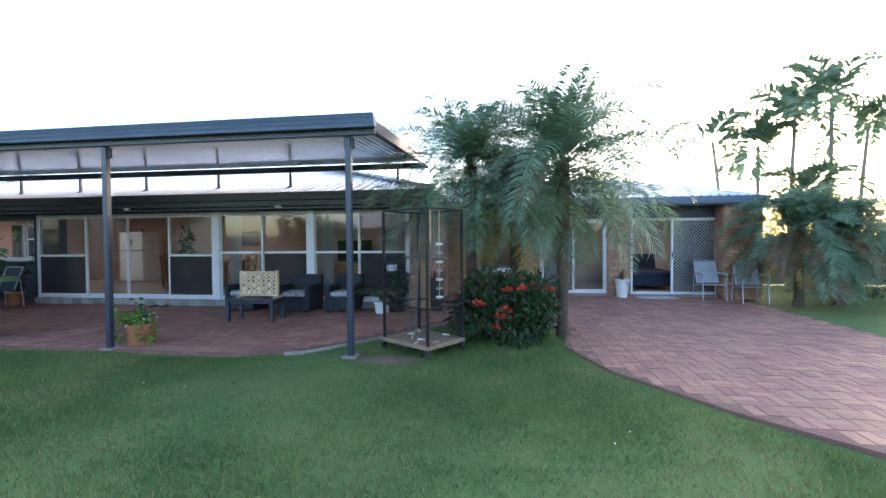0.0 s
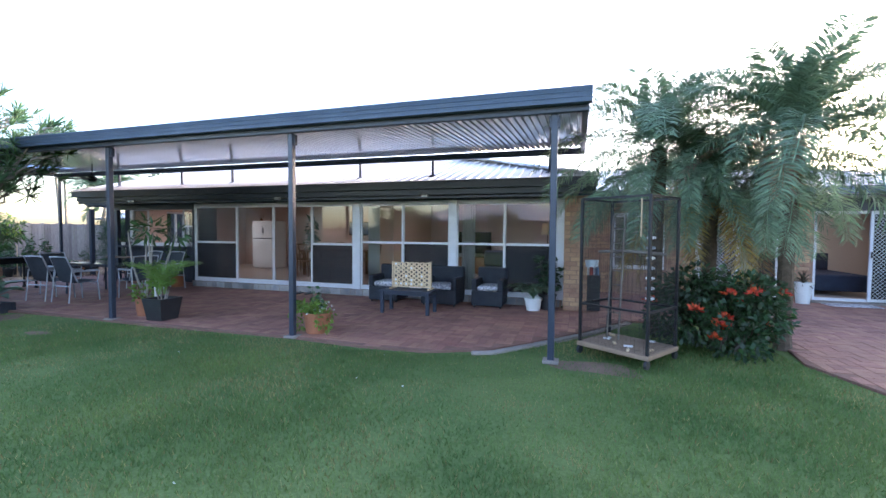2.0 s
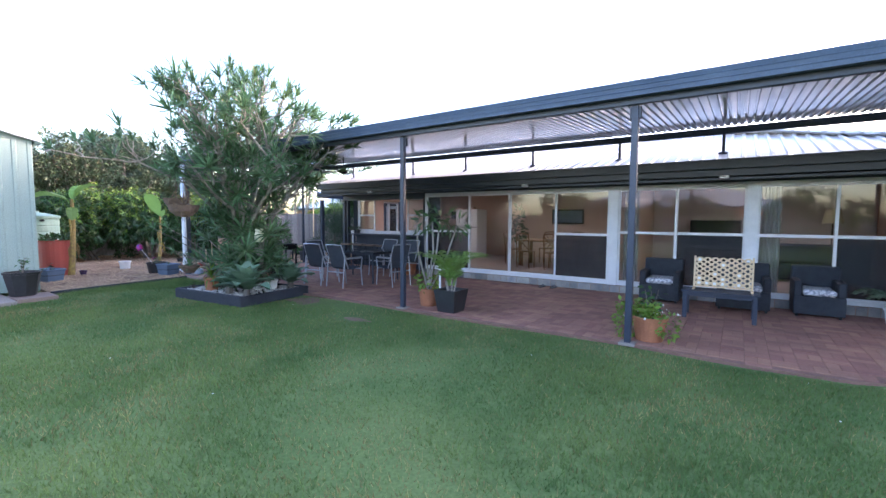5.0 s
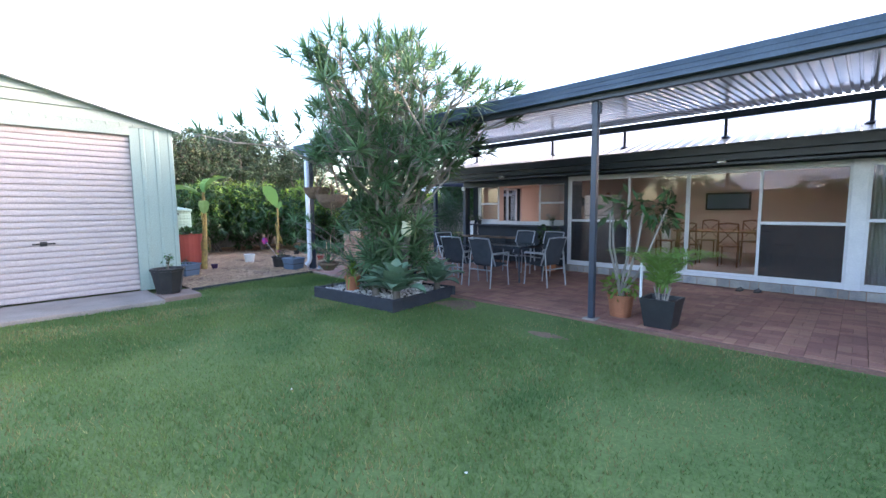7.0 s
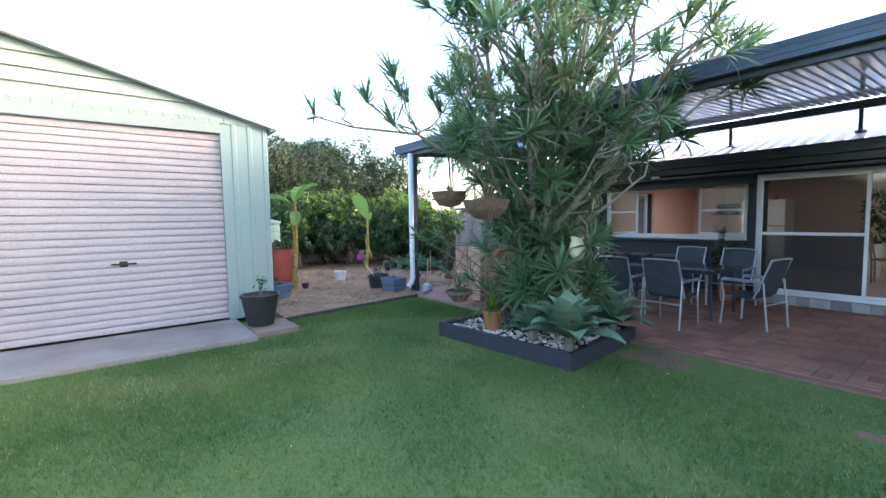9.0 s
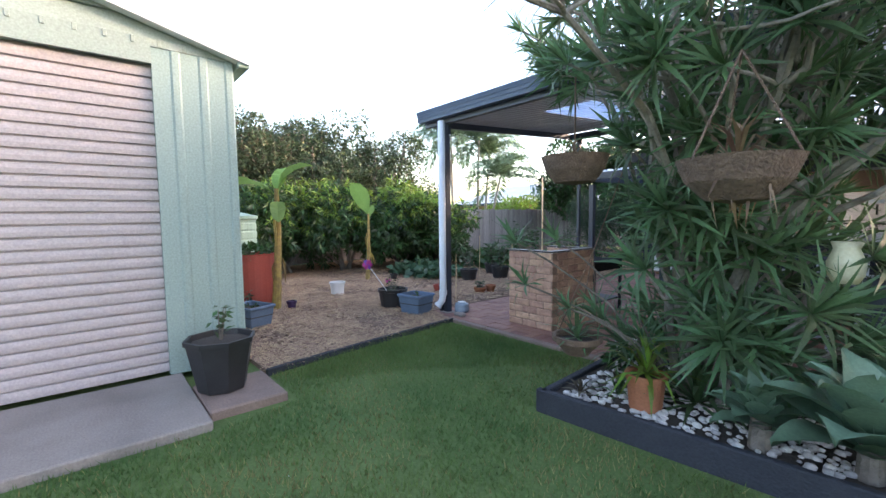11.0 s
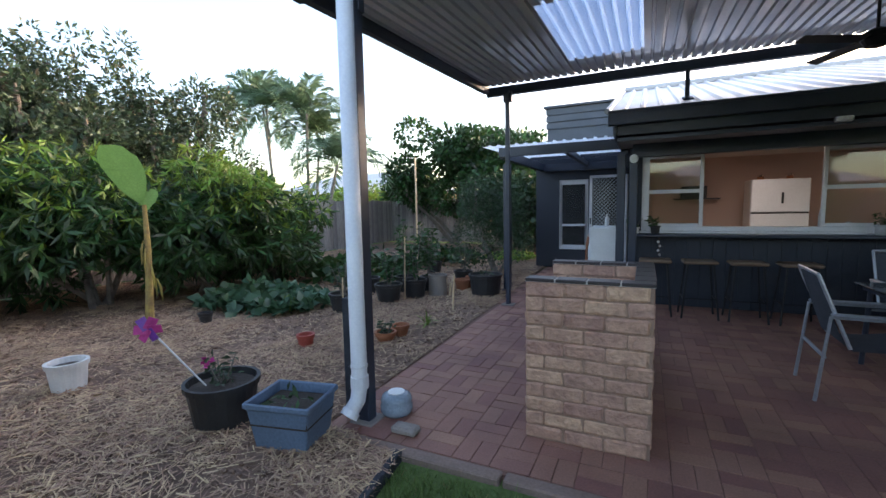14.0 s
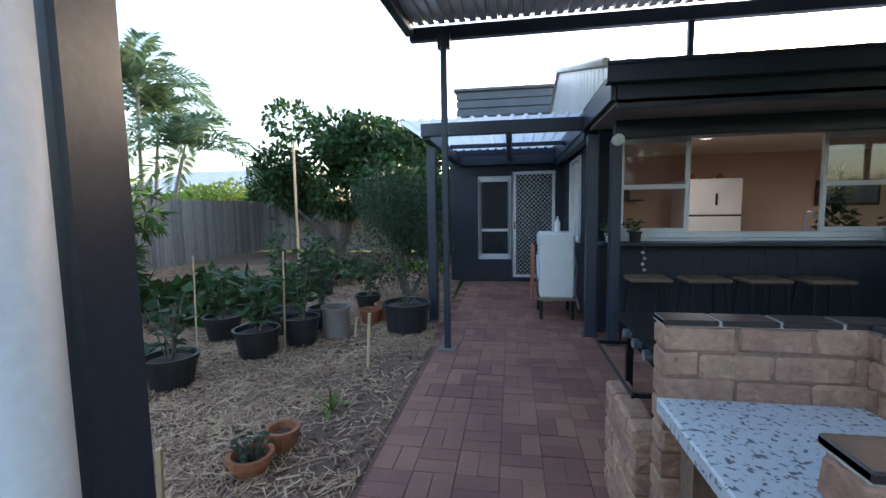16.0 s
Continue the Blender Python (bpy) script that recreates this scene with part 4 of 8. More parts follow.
def feather_palm(x, y, height, flen, label, seed, fronds=54, lean=(0, 0), skirt=True, trunk_r=0.09, leaf=0.3, spread=1.0, name="date_palm", pairs=46, width=0.022, upper=0.0):
    rnd = random.Random(seed)
    t = thing(name, x, y, 0, label, "palm")
    n = 9
    pts = [(lean[0] * (k / n) ** 1.5, lean[1] * (k / n) ** 1.5, height * k / n - 0.05) for k in range(n + 1)]
    rad = [trunk_r * (1.25 if k == 0 else 1.0 + 0.35 * (k / n) ** 3 * (1 if skirt else -0.6)) * rnd.uniform(0.93, 1.07) for k in range(n + 1)]
    part("trunk", tube(B(), pts, rad, 10), M_PALMTRUNK if skirt else M_PALEBARK, t)
    kinds = []
    for k, (droop, lift) in enumerate(((1.3, 1.35), (1.6, 1.05), (1.6, 0.75), (1.55, 0.4), (1.4, 0.1), (1.1, -0.35))):
        kinds.append(frond_mesh("frond", flen * (0.7, 0.95, 1.1, 1.12, 1.08, 1.05)[k], leaf, droop * spread, lift, seed * 10 + k, pairs, width))
    top = Vector(pts[-1])
    for i in range(fronds):
        u = (i + 0.5) / fronds
        u = u * (0.72 if not skirt else 1.0)
        k = min(int(u * 6), 5)
        me = kinds[k]
        mat_ = M_FROND
        if skirt and u > 0.62 and rnd.random() < 0.6:
            mat_ = M_DEADFROND if rnd.random() < 0.65 else M_BROWNFROND
        if mat_ is not M_FROND:
            key = "old" + mat_.name
            if key not in made_old:
                made_old[key] = {}
            me = made_old[key].setdefault(me.name, None) or made_old[key].setdefault(me.name + "c", me.copy())
            if not me.materials:
                me.materials.append(mat_)
        ob = part("frond", me, mat_, t)
        sc = rnd.uniform(0.82, 1.12)
        ob.matrix_basis = Matrix.Translation(top + Vector((0, 0, 0.05 - 0.22 * u))) @ Euler((rnd.uniform(-0.25, 0.25), rnd.uniform(-0.18, 0.18), i * 2.399 + rnd.uniform(-0.25, 0.25))).to_matrix().to_4x4() @ Matrix.Scale(sc, 4)
    return t


made_old = {}
feather_palm(-0.56, 7.42, 2.8, 1.84, "shaggy date palm with green and yellowing fronds", 3, 78, (0.0, -0.05), leaf=0.34, pairs=74, width=0.024)
feather_palm(0.92, 6.95, 2.75, 1.88, "broad date palm with a hanging skirt of yellow fronds", 4, 88, (-0.02, -0.1), leaf=0.36, pairs=76, width=0.024)
feather_palm(0.2, 7.6, 2.3, 1.7, "lower date palm between two taller ones", 5, 60, (0.0, 0.0), leaf=0.34, pairs=70, width=0.026)
feather_palm(6.45, 10.45, 1.75, 1.5, "low date palm with fronds sweeping to the ground", 6, 92, leaf=0.36, pairs=66, width=0.028)
feather_palm(7.4, 10.7, 1.55, 1.6, "date palm beside the wing wall", 7, 84, leaf=0.36, pairs=66, width=0.028)


def tall_palm(x, y, height, seed, label, flen=1.7, lean=(0, 0), fronds=14):
    return feather_palm(x, y, height, flen, label, seed, fronds, lean, False, 0.06, 0.66, 1.15, "tall_palm", 34, 0.1)


tall_palm(9.05, 13.4, 5.45, 21, "tall slender palm with arching fronds beyond the wing", 1.9, (0.0, 0), 10)
tall_palm(8.05, 13.5, 5.0, 22, "tall slender palm against the bright sky", 1.85, (0.15, 0), 10)
tall_palm(9.6, 13.3, 4.6, 23, "tall slender palm leaning outward", 1.75, (0.3, 0), 9)
tall_palm(6.6, 13.9, 4.45, 24, "young slender palm with few fronds", 1.4, (-0.4, 0), 6)
tall_palm(7.3, 13.6, 4.2, 26, "slender palm standing beside the wing roof", 1.4, (0.0, 0), 8)
tall_palm(8.2, 13.0, 2.7, 25, "shorter palm below the taller ones", 1.5, (0.0, 0), 10)
for k, (x, y, h) in enumerate(((-28.2, 15.9, 5.5), (-29.4, 16.9, 5.9), (-27.1, 16.5, 5.3), (-28.0, 17.9, 4.6), (-26.2, 16.4, 3.2))):
    tall_palm(x, y, h, 30 + k, "slender palm rising above the garden hedge", 2.3, (0.3 * (k - 1.5), 0), 18)


def rosette_mesh(name, n, length, width, seed, flat=0.35, curl=0.5):
    """A tuft of strap leaves round a point, each folded along two lengths."""
    rng = np.random.default_rng(seed)
    v, f = [], []
    for i in range(n):
        az = i * 2.399 + rng.normal(0, 0.2)
        el = math.pi / 2 * (1 - (i + 0.5) / n * (1 + flat)) + rng.normal(0, 0.12)
        ln, w = length * rng.uniform(0.75, 1.15), width * rng.uniform(0.8, 1.15)
        h = np.array([math.cos(az), math.sin(az), 0])
        sd = np.array([-h[1], h[0], 0]) * w / 2
        p0 = np.zeros(3)
        p1 = h * math.cos(el) * ln * 0.5 + np.array([0, 0, math.sin(el) * ln * 0.5])
        e2 = el - curl * rng.uniform(0.4, 1.3)
        p2 = p1 + h * math.cos(e2) * ln * 0.5 + np.array([0, 0, math.sin(e2) * ln * 0.5])
        k = len(v)
        v += [p0 + sd * 0.6, p0 - sd * 0.6, p1 - sd, p1 + sd, p2 - sd * 0.06, p2 + sd * 0.06]
        f += [[k, k + 1, k + 2, k + 3], [k + 3, k + 2, k + 4, k + 5]]
    return raw_mesh(name, np.array(v), np.array(f))


def dragon_tree(x, y, label, seed):
    """Pale forking stems that fan out into a rounded, gappy crown with tufts of strap leaves at the twig ends."""
    rnd = random.Random(seed)
    t = thing("dragon_tree", x, y, 0.1, label, "tree")
    tufts = [rosette_mesh("leaf_tuft", 22, 0.31, 0.026, seed + k, 0.15, 0.3) for k in range(3)]
    dense = [rosette_mesh("leaf_tuft", 30, 0.42, 0.032, seed + 7 + k, 0.2, 0.5) for k in range(2)]
    heart, reach = Vector((0.45, -0.1, 2.35)), Vector((2.15, 1.95, 1.75))
    ends, low, sprays = [], [], []
    spray = [rosette_mesh("leaf_tuft", 20, 0.22, 0.028, seed + 20, 0.2, 0.4)]

    def limb(bm, p, q, r0, r1, sag):
        """A slightly crooked limb from p to q that starts steep."""
        pts = []
        for k in range(5):
            u = k / 4
            w = p.lerp(q, u) + Vector((rnd.gauss(0, 0.03), rnd.gauss(0, 0.03), sag * math.sin(math.pi * u))) * (1 if 0 < k < 4 else 0)
            pts.append(w)
        tube(bm, pts, [r0 + (r1 - r0) * k / 4 for k in range(5)], 6)
        return pts

    def clear(q):
        if q.z < 2.35 and q.x < -0.38:
            return False
        return not (q.z < 2.0 and math.hypot(q.x, q.y) > 1.35)

    def twigs(bm, p, r, n, span):
        out = (p - heart)
        out = Vector((out.x, out.y, out.z * 0.6 + 0.5)).normalized()
        for k in range(n):
            d = (out + Vector((rnd.gauss(0, 0.55), rnd.gauss(0, 0.55), rnd.gauss(0.15, 0.4)))).normalized()
            q = p + d * span * rnd.uniform(0.6, 1.2)
            if not clear(q):
                continue
            limb(bm, p, q, r, 0.007, -0.02)
            ends.append((q, (d + Vector((0, 0, 0.35))).normalized()))
    stems = 12
    for k in range(stems):
        b = B()
        az = k * 2.399 + rnd.uniform(-0.2, 0.2)
        el = (0.35, 0.75, 1.15)[k % 3] + rnd.uniform(-0.1, 0.15)
        foot = Vector((math.cos(az) * 0.3 * rnd.random(), math.sin(az) * 0.25 * rnd.random(), -0.02))
        knee = Vector((math.cos(az) * 0.22, math.sin(az) * 0.22, rnd.uniform(0.8, 1.35)))
        tip = heart + Vector((math.cos(az) * math.cos(el) * reach.x, math.sin(az) * math.cos(el) * reach.y, math.sin(el) * reach.z)) * 0.66
        if not clear(tip):
            tip = Vector((tip.x * 0.8, tip.y * 0.8, 2.45))
        r = rnd.uniform(0.03, 0.045)
        limb(b, foot, knee, r * 1.15, r, 0.0)
        main = limb(b, knee, tip, r, r * 0.55, -0.08)
        twigs(b, tip, r * 0.45, 5, 0.5)
        for u in (1, 2, 2, 3, 3, 4):
            q = main[u] + Vector((rnd.gauss(0, 0.16), rnd.gauss(0, 0.16), rnd.gauss(0.05, 0.14)))
            if clear(q):
                limb(b, main[u], q, 0.012, 0.008, 0.0)
                ends.append((q, (q - main[u] + Vector((0, 0, 0.15))).normalized()))
        for u in (1, 2, 3):
            for side in range(2):
                p = main[u]
                d = (p - Vector((0, 0, p.z - 0.7)) + Vector((rnd.gauss(0, 0.8), rnd.gauss(0, 0.8), rnd.uniform(0.2, 1.2)))).normalized()
                q = p + d * rnd.uniform(0.55, 1.05)
                if not clear(q):
                    continue
                limb(b, p, q, r * 0.6, r * 0.32, -0.05)
                twigs(b, q, r * 0.3, 4, 0.42)
        if k == 2:
            arm = [(0.0, -0.25, 1.25), (-0.02, -0.9, 1.95), (-0.05, -1.7, 2.3), (-0.1, -2.4, 2.3), (-0.14, -2.75, 2.36)]
            tube(b, arm, [0.024, 0.02, 0.016, 0.012, 0.008], 6)
            for tx, ty, tz in ((-0.14, -2.76, 2.37), (-0.39, -2.4, 2.56), (0.0, -2.3, 2.52), (0.05, -1.95, 2.62), (-0.22, -1.7, 2.66), (0.1, -1.5, 2.5), (-0.3, -1.3, 2.75), (0.15, -2.1, 2.3), (-0.15, -1.9, 2.85)):
                q = Vector((tx, ty, tz))
                near = min((Vector(a) for a in arm[1:]), key=lambda a: (a - q).length + (0.4 if a.y < q.y else 0))
                limb(b, near, q, 0.012, 0.007, -0.03)
                ends.append((q, Vector((rnd.gauss(0, 0.3), -0.4, 1)).normalized()))
        part("stem", b, M_PALEBARK, t, "pale ringed forking stem" if k == 0 else "")
    for k in range(86):
        az, rr = rnd.uniform(0, 6.283), rnd.uniform(0.15, 0.85)
        q = Vector((0.1 + math.cos(az) * rr, math.sin(az) * rr * 0.75, rnd.uniform(0.35, 2.1)))
        if q.x > -0.38:
            low.append((q, Vector((math.cos(az), math.sin(az), 0.8)).normalized()))
    for q in ((-0.45, -0.6, 0.6), (-0.42, -0.3, 0.35)):
        low.append((Vector(q), Vector((-0.6, -0.2, 0.8)).normalized()))
    for q, d in low:
        part("side_shoot", tube(B(), [(q.x * 0.35, q.y * 0.35, max(q.z - 0.45, 0.0)), tuple(q * 0.98)], [0.014, 0.009], 5), M_PALEBARK, t)
    for q in ((-0.72, -1.25, 1.18), (-0.6, -1.3, 0.92), (-0.5, -1.1, 1.2), (-0.44, -1.05, 0.75)):
        part("side_shoot", tube(B(), [(-0.1, -0.25, 0.15), (q[0] * 0.55, q[1] * 0.5, q[2] * 0.62), (q[0] * 0.85, q[1] * 0.85, q[2] * 0.9), q], [0.009, 0.008, 0.007, 0.006], 5), M_BARK, t)
        sprays.append((Vector(q), Vector((-0.5, -0.3, 0.9)).normalized()))
    for group, kinds in ((ends, tufts), (low, dense), (sprays, spray)):
        for q, d in group:
            ob = part("leaf_tuft", rnd.choice(kinds), M_STRAP, t)
            ob.matrix_basis = Matrix.Translation(q) @ d.to_track_quat("Z", "Y").to_matrix().to_4x4() @ Matrix.Rotation(rnd.uniform(0, 6.28), 4, "Z") @ Matrix.Scale(rnd.uniform(0.75, 1.15), 4)
    return t


dragon_tree(-12.55, 4.5, "tall dragon tree of pale stems with tufted strap leaves", 11)


def agave(x, y, z, size, seed, label):
    rnd = random.Random(seed)
    t = thing("agave", x, y, z, label, "succulent", group="agaves in the bed")
    me = bpy.data.meshes.get("agave_leaf")
    if not me:
        b = B()
        rows = []
        for k in range(6):
            u = k / 5
            w = 0.112 * math.sin(math.pi * min(0.14 + 0.86 * u, 0.985)) * (1.15 if u < 0.6 else 1.0) + 0.004
            px, pz = u * 0.42, 0.11 * math.sin(u * 2.4)
            rows.append([b.verts.new((px, -w, pz + 0.03)), b.verts.new((px, 0, pz)), b.verts.new((px, w, pz + 0.03))])
        for a, c in zip(rows, rows[1:]):
            for i in range(2):
                b.faces.new((a[i], c[i], c[i + 1], a[i + 1]))
        me = mesh_of(b, "agave_leaf")
        me.materials.append(M_AGAVE)
        me.polygons.foreach_set("use_smooth", [True] * len(me.polygons))
    n = 22
    for i in range(n):
        u = i / n
        ob = part("leaf", me, M_AGAVE, t)
        ob.matrix_basis = Matrix.Translation((0, 0, 0.1 + 0.12 * (1 - u))) @ Matrix.Rotation(i * 2.399, 4, "Z") @ Matrix.Rotation(-1.05 * (1 - u) ** 1.1 + 0.12, 4, "Y") @ Matrix.Scale(size * rnd.uniform(0.85, 1.1) * (0.75 + 0.35 * u), 4)
    part("stem", cyl(B(), (0, 0, 0), (0, 0, 0.2), 0.06, 0.05), M_BARK, t)
    return t


for x, y, z, s, k in ((-11.6, 4.02, 0.1, 1.3, 1), (-12.05, 3.96, 0.1, 0.75, 2), (-11.68, 4.98, 0.1, 1.15, 3)):
    agave(x, y, z, s, k, "blue-green soft agave at the edge of the raised bed")


def strap_clump(name, x, y, z, label, n, length, width, material, seed, flat=0.2, group=""):
    t = thing(name, x, y, z, label, "plant", group=group)
    part("leaves", rosette_mesh("leaves", n, length, width, seed, flat, 0.8), material, t)
    return t


strap_clump("lily_clump", -12.72, 3.98, 0.36, "yellow-green strappy plant in a terracotta pot", 40, 0.4, 0.03, M_LIME, 51)
strap_clump("bromeliad", -13.15, 3.85, 0.12, "small reddish bromeliad among the pebbles", 18, 0.16, 0.03, M_RUST, 52)
strap_clump("lily_clump", -12.95, 4.05, 0.1, "low grassy tuft among the pebbles", 26, 0.26, 0.02, M_STRAP, 53)
for k, (x, y, s) in enumerate(((-12.75, 4.9, 0.62), (-12.1, 4.5, 0.6), (-12.5, 4.3, 0.55))):
    strap_clump("spiky_shrub", x, y, 0.12 + 0.35 * (k < 2), "dark spiky strap-leaved shrub at the tree's foot", 70, s, 0.035, M_STRAP, 60 + k, 0.35, "spiky shrubs")


def shrub(name, x, y, label, blobs, n, leaf, width, material, seed, trunks=4, trunk_top=0.6, category="shrub", accents=(), bark=None):
    """A woody plant: several stems and a crown of single leaves in uneven lumps. accents: (material, share, label)."""
    rnd = random.Random(seed)
    t = thing(name, x, y, 0, label, category)
    b = B()
    for k in range(trunks):
        bl = blobs[k % len(blobs)]
        a = rnd.uniform(0, 6.28)
        p0 = Vector((math.cos(a) * 0.15, math.sin(a) * 0.15, -0.05))
        p2 = Vector((bl[0], bl[1], bl[2] * trunk_top + 0.2))
        p1 = p0.lerp(p2, 0.5) + Vector((rnd.gauss(0, 0.08), rnd.gauss(0, 0.08), 0.1))
        r = 0.02 + 0.018 * max(bl[2], 0.3)
        tube(b, [p0, p1, p2, Vector((bl[0], bl[1], bl[2] + bl[5] * 0.6))], [r * 1.3, r, r * 0.7, r * 0.25], 6)
    part("trunk", b, bark or M_BARK, t)
    foliage("crown", t, material, blobs, n, leaf, width, seed)
    for k, (m, share, lab) in enumerate(accents):
        foliage("outer_crown", t, m, [(bx, by, bz + 0.12 * rz, rx * 1.03, ry * 1.03, rz * 1.0) for bx, by, bz, rx, ry, rz in blobs], int(n * share), leaf, width, seed + 100 + k, label=lab)
    return t


def lumps(rnd, n, w, d, z0, z1, r0, r1, flat=0.8):
    return [(rnd.uniform(-w, w), rnd.uniform(-d, d), rnd.uniform(z0, z1), r := rnd.uniform(r0, r1), r, r * flat) for _ in range(n)]


rnd = random.Random(5)
# ixora bush
blobs = lumps(rnd, 16, 0.55, 0.42, 0.25, 0.8, 0.26, 0.4)
bush = shrub("flowering_bush", 0.08, 6.6, "dark leafy bush with clusters of orange-red flowers", blobs, 5600, 0.09, 0.045, M_DARKLEAF, 71, accents=((M_MANGO, 0.12, ""),))
for k in range(17):
    bl = rnd.choice(blobs)
    az, el = rnd.uniform(-2.9, 0.3), rnd.uniform(-0.3, 0.8)
    c = Vector((bl[0] + math.cos(az) * math.cos(el) * bl[3] * 1.05, bl[1] + math.sin(az) * math.cos(el) * bl[4] * 1.05, max(bl[2] + math.sin(el) * bl[5], 0.18)))
    rng = np.random.default_rng(900 + k)
    d = rng.normal(size=(40, 3))
    d[:, 2] = np.abs(d[:, 2])
    v, f = leaves(rng, np.tile(np.array(c), (40, 1)) + d * 0.02, d, 0.06, 0.03, 0.1, 0.2)
    part("flower_head", raw_mesh("flower_head", v, f), M_REDFLOWER, bush, "orange-red flower cluster" if k == 0 else "")



def bunches(name, parent, material, blobs, n, per, length, width, seed, label=""):
    """Drooping whorls of long leaves at the shoot ends, as on a mango."""
    rng = np.random.default_rng(seed)
    at, out = blob_points(rng, blobs, n)
    at = np.repeat(at, per, 0)
    out = np.repeat(out, per, 0) * 0.5 + rng.normal(size=(n * per, 3)) * 0.75
    v, f = leaves(rng, at, out, length, width, 1.0, 0.12)
    return part(name, raw_mesh(name, v, f), material, parent, label)


# mango hedge along the west fence
for k, (x, y, s, h) in enumerate(((-22.9, 3.6, 1.1, 2.3), (-22.7, 5.0, 1.15, 2.45), (-22.3, 6.6, 1.2, 2.4), (-21.7, 8.0, 1.25, 2.55), (-21.7, 9.3, 1.05, 2.3))):
    rr = random.Random(80 + k)
    bl = lumps(rr, 18, s * 0.75, s * 0.75, 0.5, h - 0.5, 0.4, 0.7)
    t = thing("mango_tree", x, y, 0, "dense bushy mango tree with drooping glossy leaves", "tree", group="mango hedge")
    b = B()
    for q in bl[:6]:
        tube(b, [(0.1 * rr.gauss(0, 1), 0.1 * rr.gauss(0, 1), -0.05), (q[0] * 0.5, q[1] * 0.5, q[2] * 0.5), (q[0], q[1], q[2] + 0.2)], [0.05, 0.035, 0.012], 6)
    part("trunk", b, M_BARK, t)
    bunches("crown", t, M_MANGO, bl, 850, 9, 0.24, 0.05, 80 + k)
    top = [(u, w, z + 0.2, r1 * 1.02, r2 * 1.02, r3) for u, w, z, r1, r2, r3 in bl if z > h * 0.45]
    bunches("young_shoot", t, M_LIME if k else M_MANGO, top, 300 if k in (1, 2, 3) else 150, 8, 0.2, 0.042, 180 + k, "fresh yellow-green shoots")
# wispier trees behind it
for k, (x, y, h, m) in enumerate(((-25.6, 3.2, 3.6, M_GREYLEAF), (-25.4, 5.3, 3.9, M_GREYLEAF), (-25.2, 7.2, 4.2, M_GREYLEAF), (-24.9, 9.4, 3.7, M_GREYLEAF), (-25.6, 1.2, 3.5, M_GREYLEAF))):
    rr = random.Random(120 + k)
    bl = lumps(rr, 30, 1.4, 1.0, 1.4, h, 0.4, 0.75, 0.9) + lumps(rr, 16, 1.5, 1.0, h - 0.2, h + 0.6, 0.14, 0.3, 1.3)
    shrub("lilly_pilly_tree", x, y, "open twiggy tree with dull olive and reddish leaves", bl, 12500, 0.13, 0.055, m, 120 + k, 18, 0.95, "tree", ((M_GREYLEAF, 0.5, ""), (M_RUST, 0.2 if k == 1 else 0.06, "")))
# tall trees far behind the west fence
for k, (x, y, w, h) in enumerate(((-44.0, 13.2, 2.1, 8.0), (-47.0, 9.5, 1.8, 6.6))):
    rr = random.Random(150 + k)
    shrub("gum_tree", x, y, "tall dark gum tree far beyond the garden fence", lumps(rr, 26, w, w, h * 0.55, h - 0.6, 0.5, 0.95), 5200, 0.4, 0.14, M_GREYLEAF, 150 + k, 8, 0.8, "tree")
# far dark trees and the round shrub
for k, (x, y, w, h, n, m) in enumerate(((-21.6, 18.9, 1.7, 5.1, 10000, M_MANGO), (-19.2, 17.6, 1.8, 4.4, 10000, M_MANGO), (-24.6, 20.3, 1.3, 3.2, 4000, M_MANGO), (-28.6, 20.6, 1.8, 2.5, 4500, M_LIME), (-17.6, 16.0, 0.9, 2.2, 4500, M_DARKLEAF))):
    rr = random.Random(160 + k)
    bl = lumps(rr, 18, w, w * 0.8, h * 0.35, h * 0.85, 0.6, 0.95)
    shrub("broadleaf_tree", x, y, "rounded broad-leaved tree beyond the garden", bl, n, 0.2, 0.12, m, 160 + k, 5, category="tree")
rr = random.Random(190)
shrub("round_shrub", -17.5, 11.3, "dark fine-leaved shrub clipped to an egg shape", lumps(rr, 22, 0.5, 0.55, 0.6, 1.9, 0.35, 0.5, 1.0), 11000, 0.06, 0.02, M_DARKLEAF, 190, 3)
# unseen southern trees, added to darken the window reflections; eastern trees beyond the drive
for k, (x, y) in enumerate(((-11, -12), (-6.5, -13), (-1, -12.5), (4.5, -13), (9.5, -11.5), (-15, -11))):
    rr = random.Random(200 + k)
    shrub("broadleaf_tree", x, y, "rounded broad-leaved tree added behind the lawn to darken window reflections", lumps(rr, 18, 2.0, 1.0, 0.5, 2.7, 0.5, 0.9), 3600, 0.26, 0.14, M_MANGO, 200 + k, 4, category="tree")
for k, (x, y) in enumerate(((9.0, 12.5), (11.5, 13.5), (14.0, 14.0))):
    rr = random.Random(230 + k)
    shrub("broadleaf_tree", x, y, "leafy tree catching the low evening light", lumps(rr, 12, 1.2, 1.0, 0.5, 1.9, 0.5, 0.9), 2600, 0.16, 0.07, M_GREYLEAF, 230 + k, 4, category="tree")


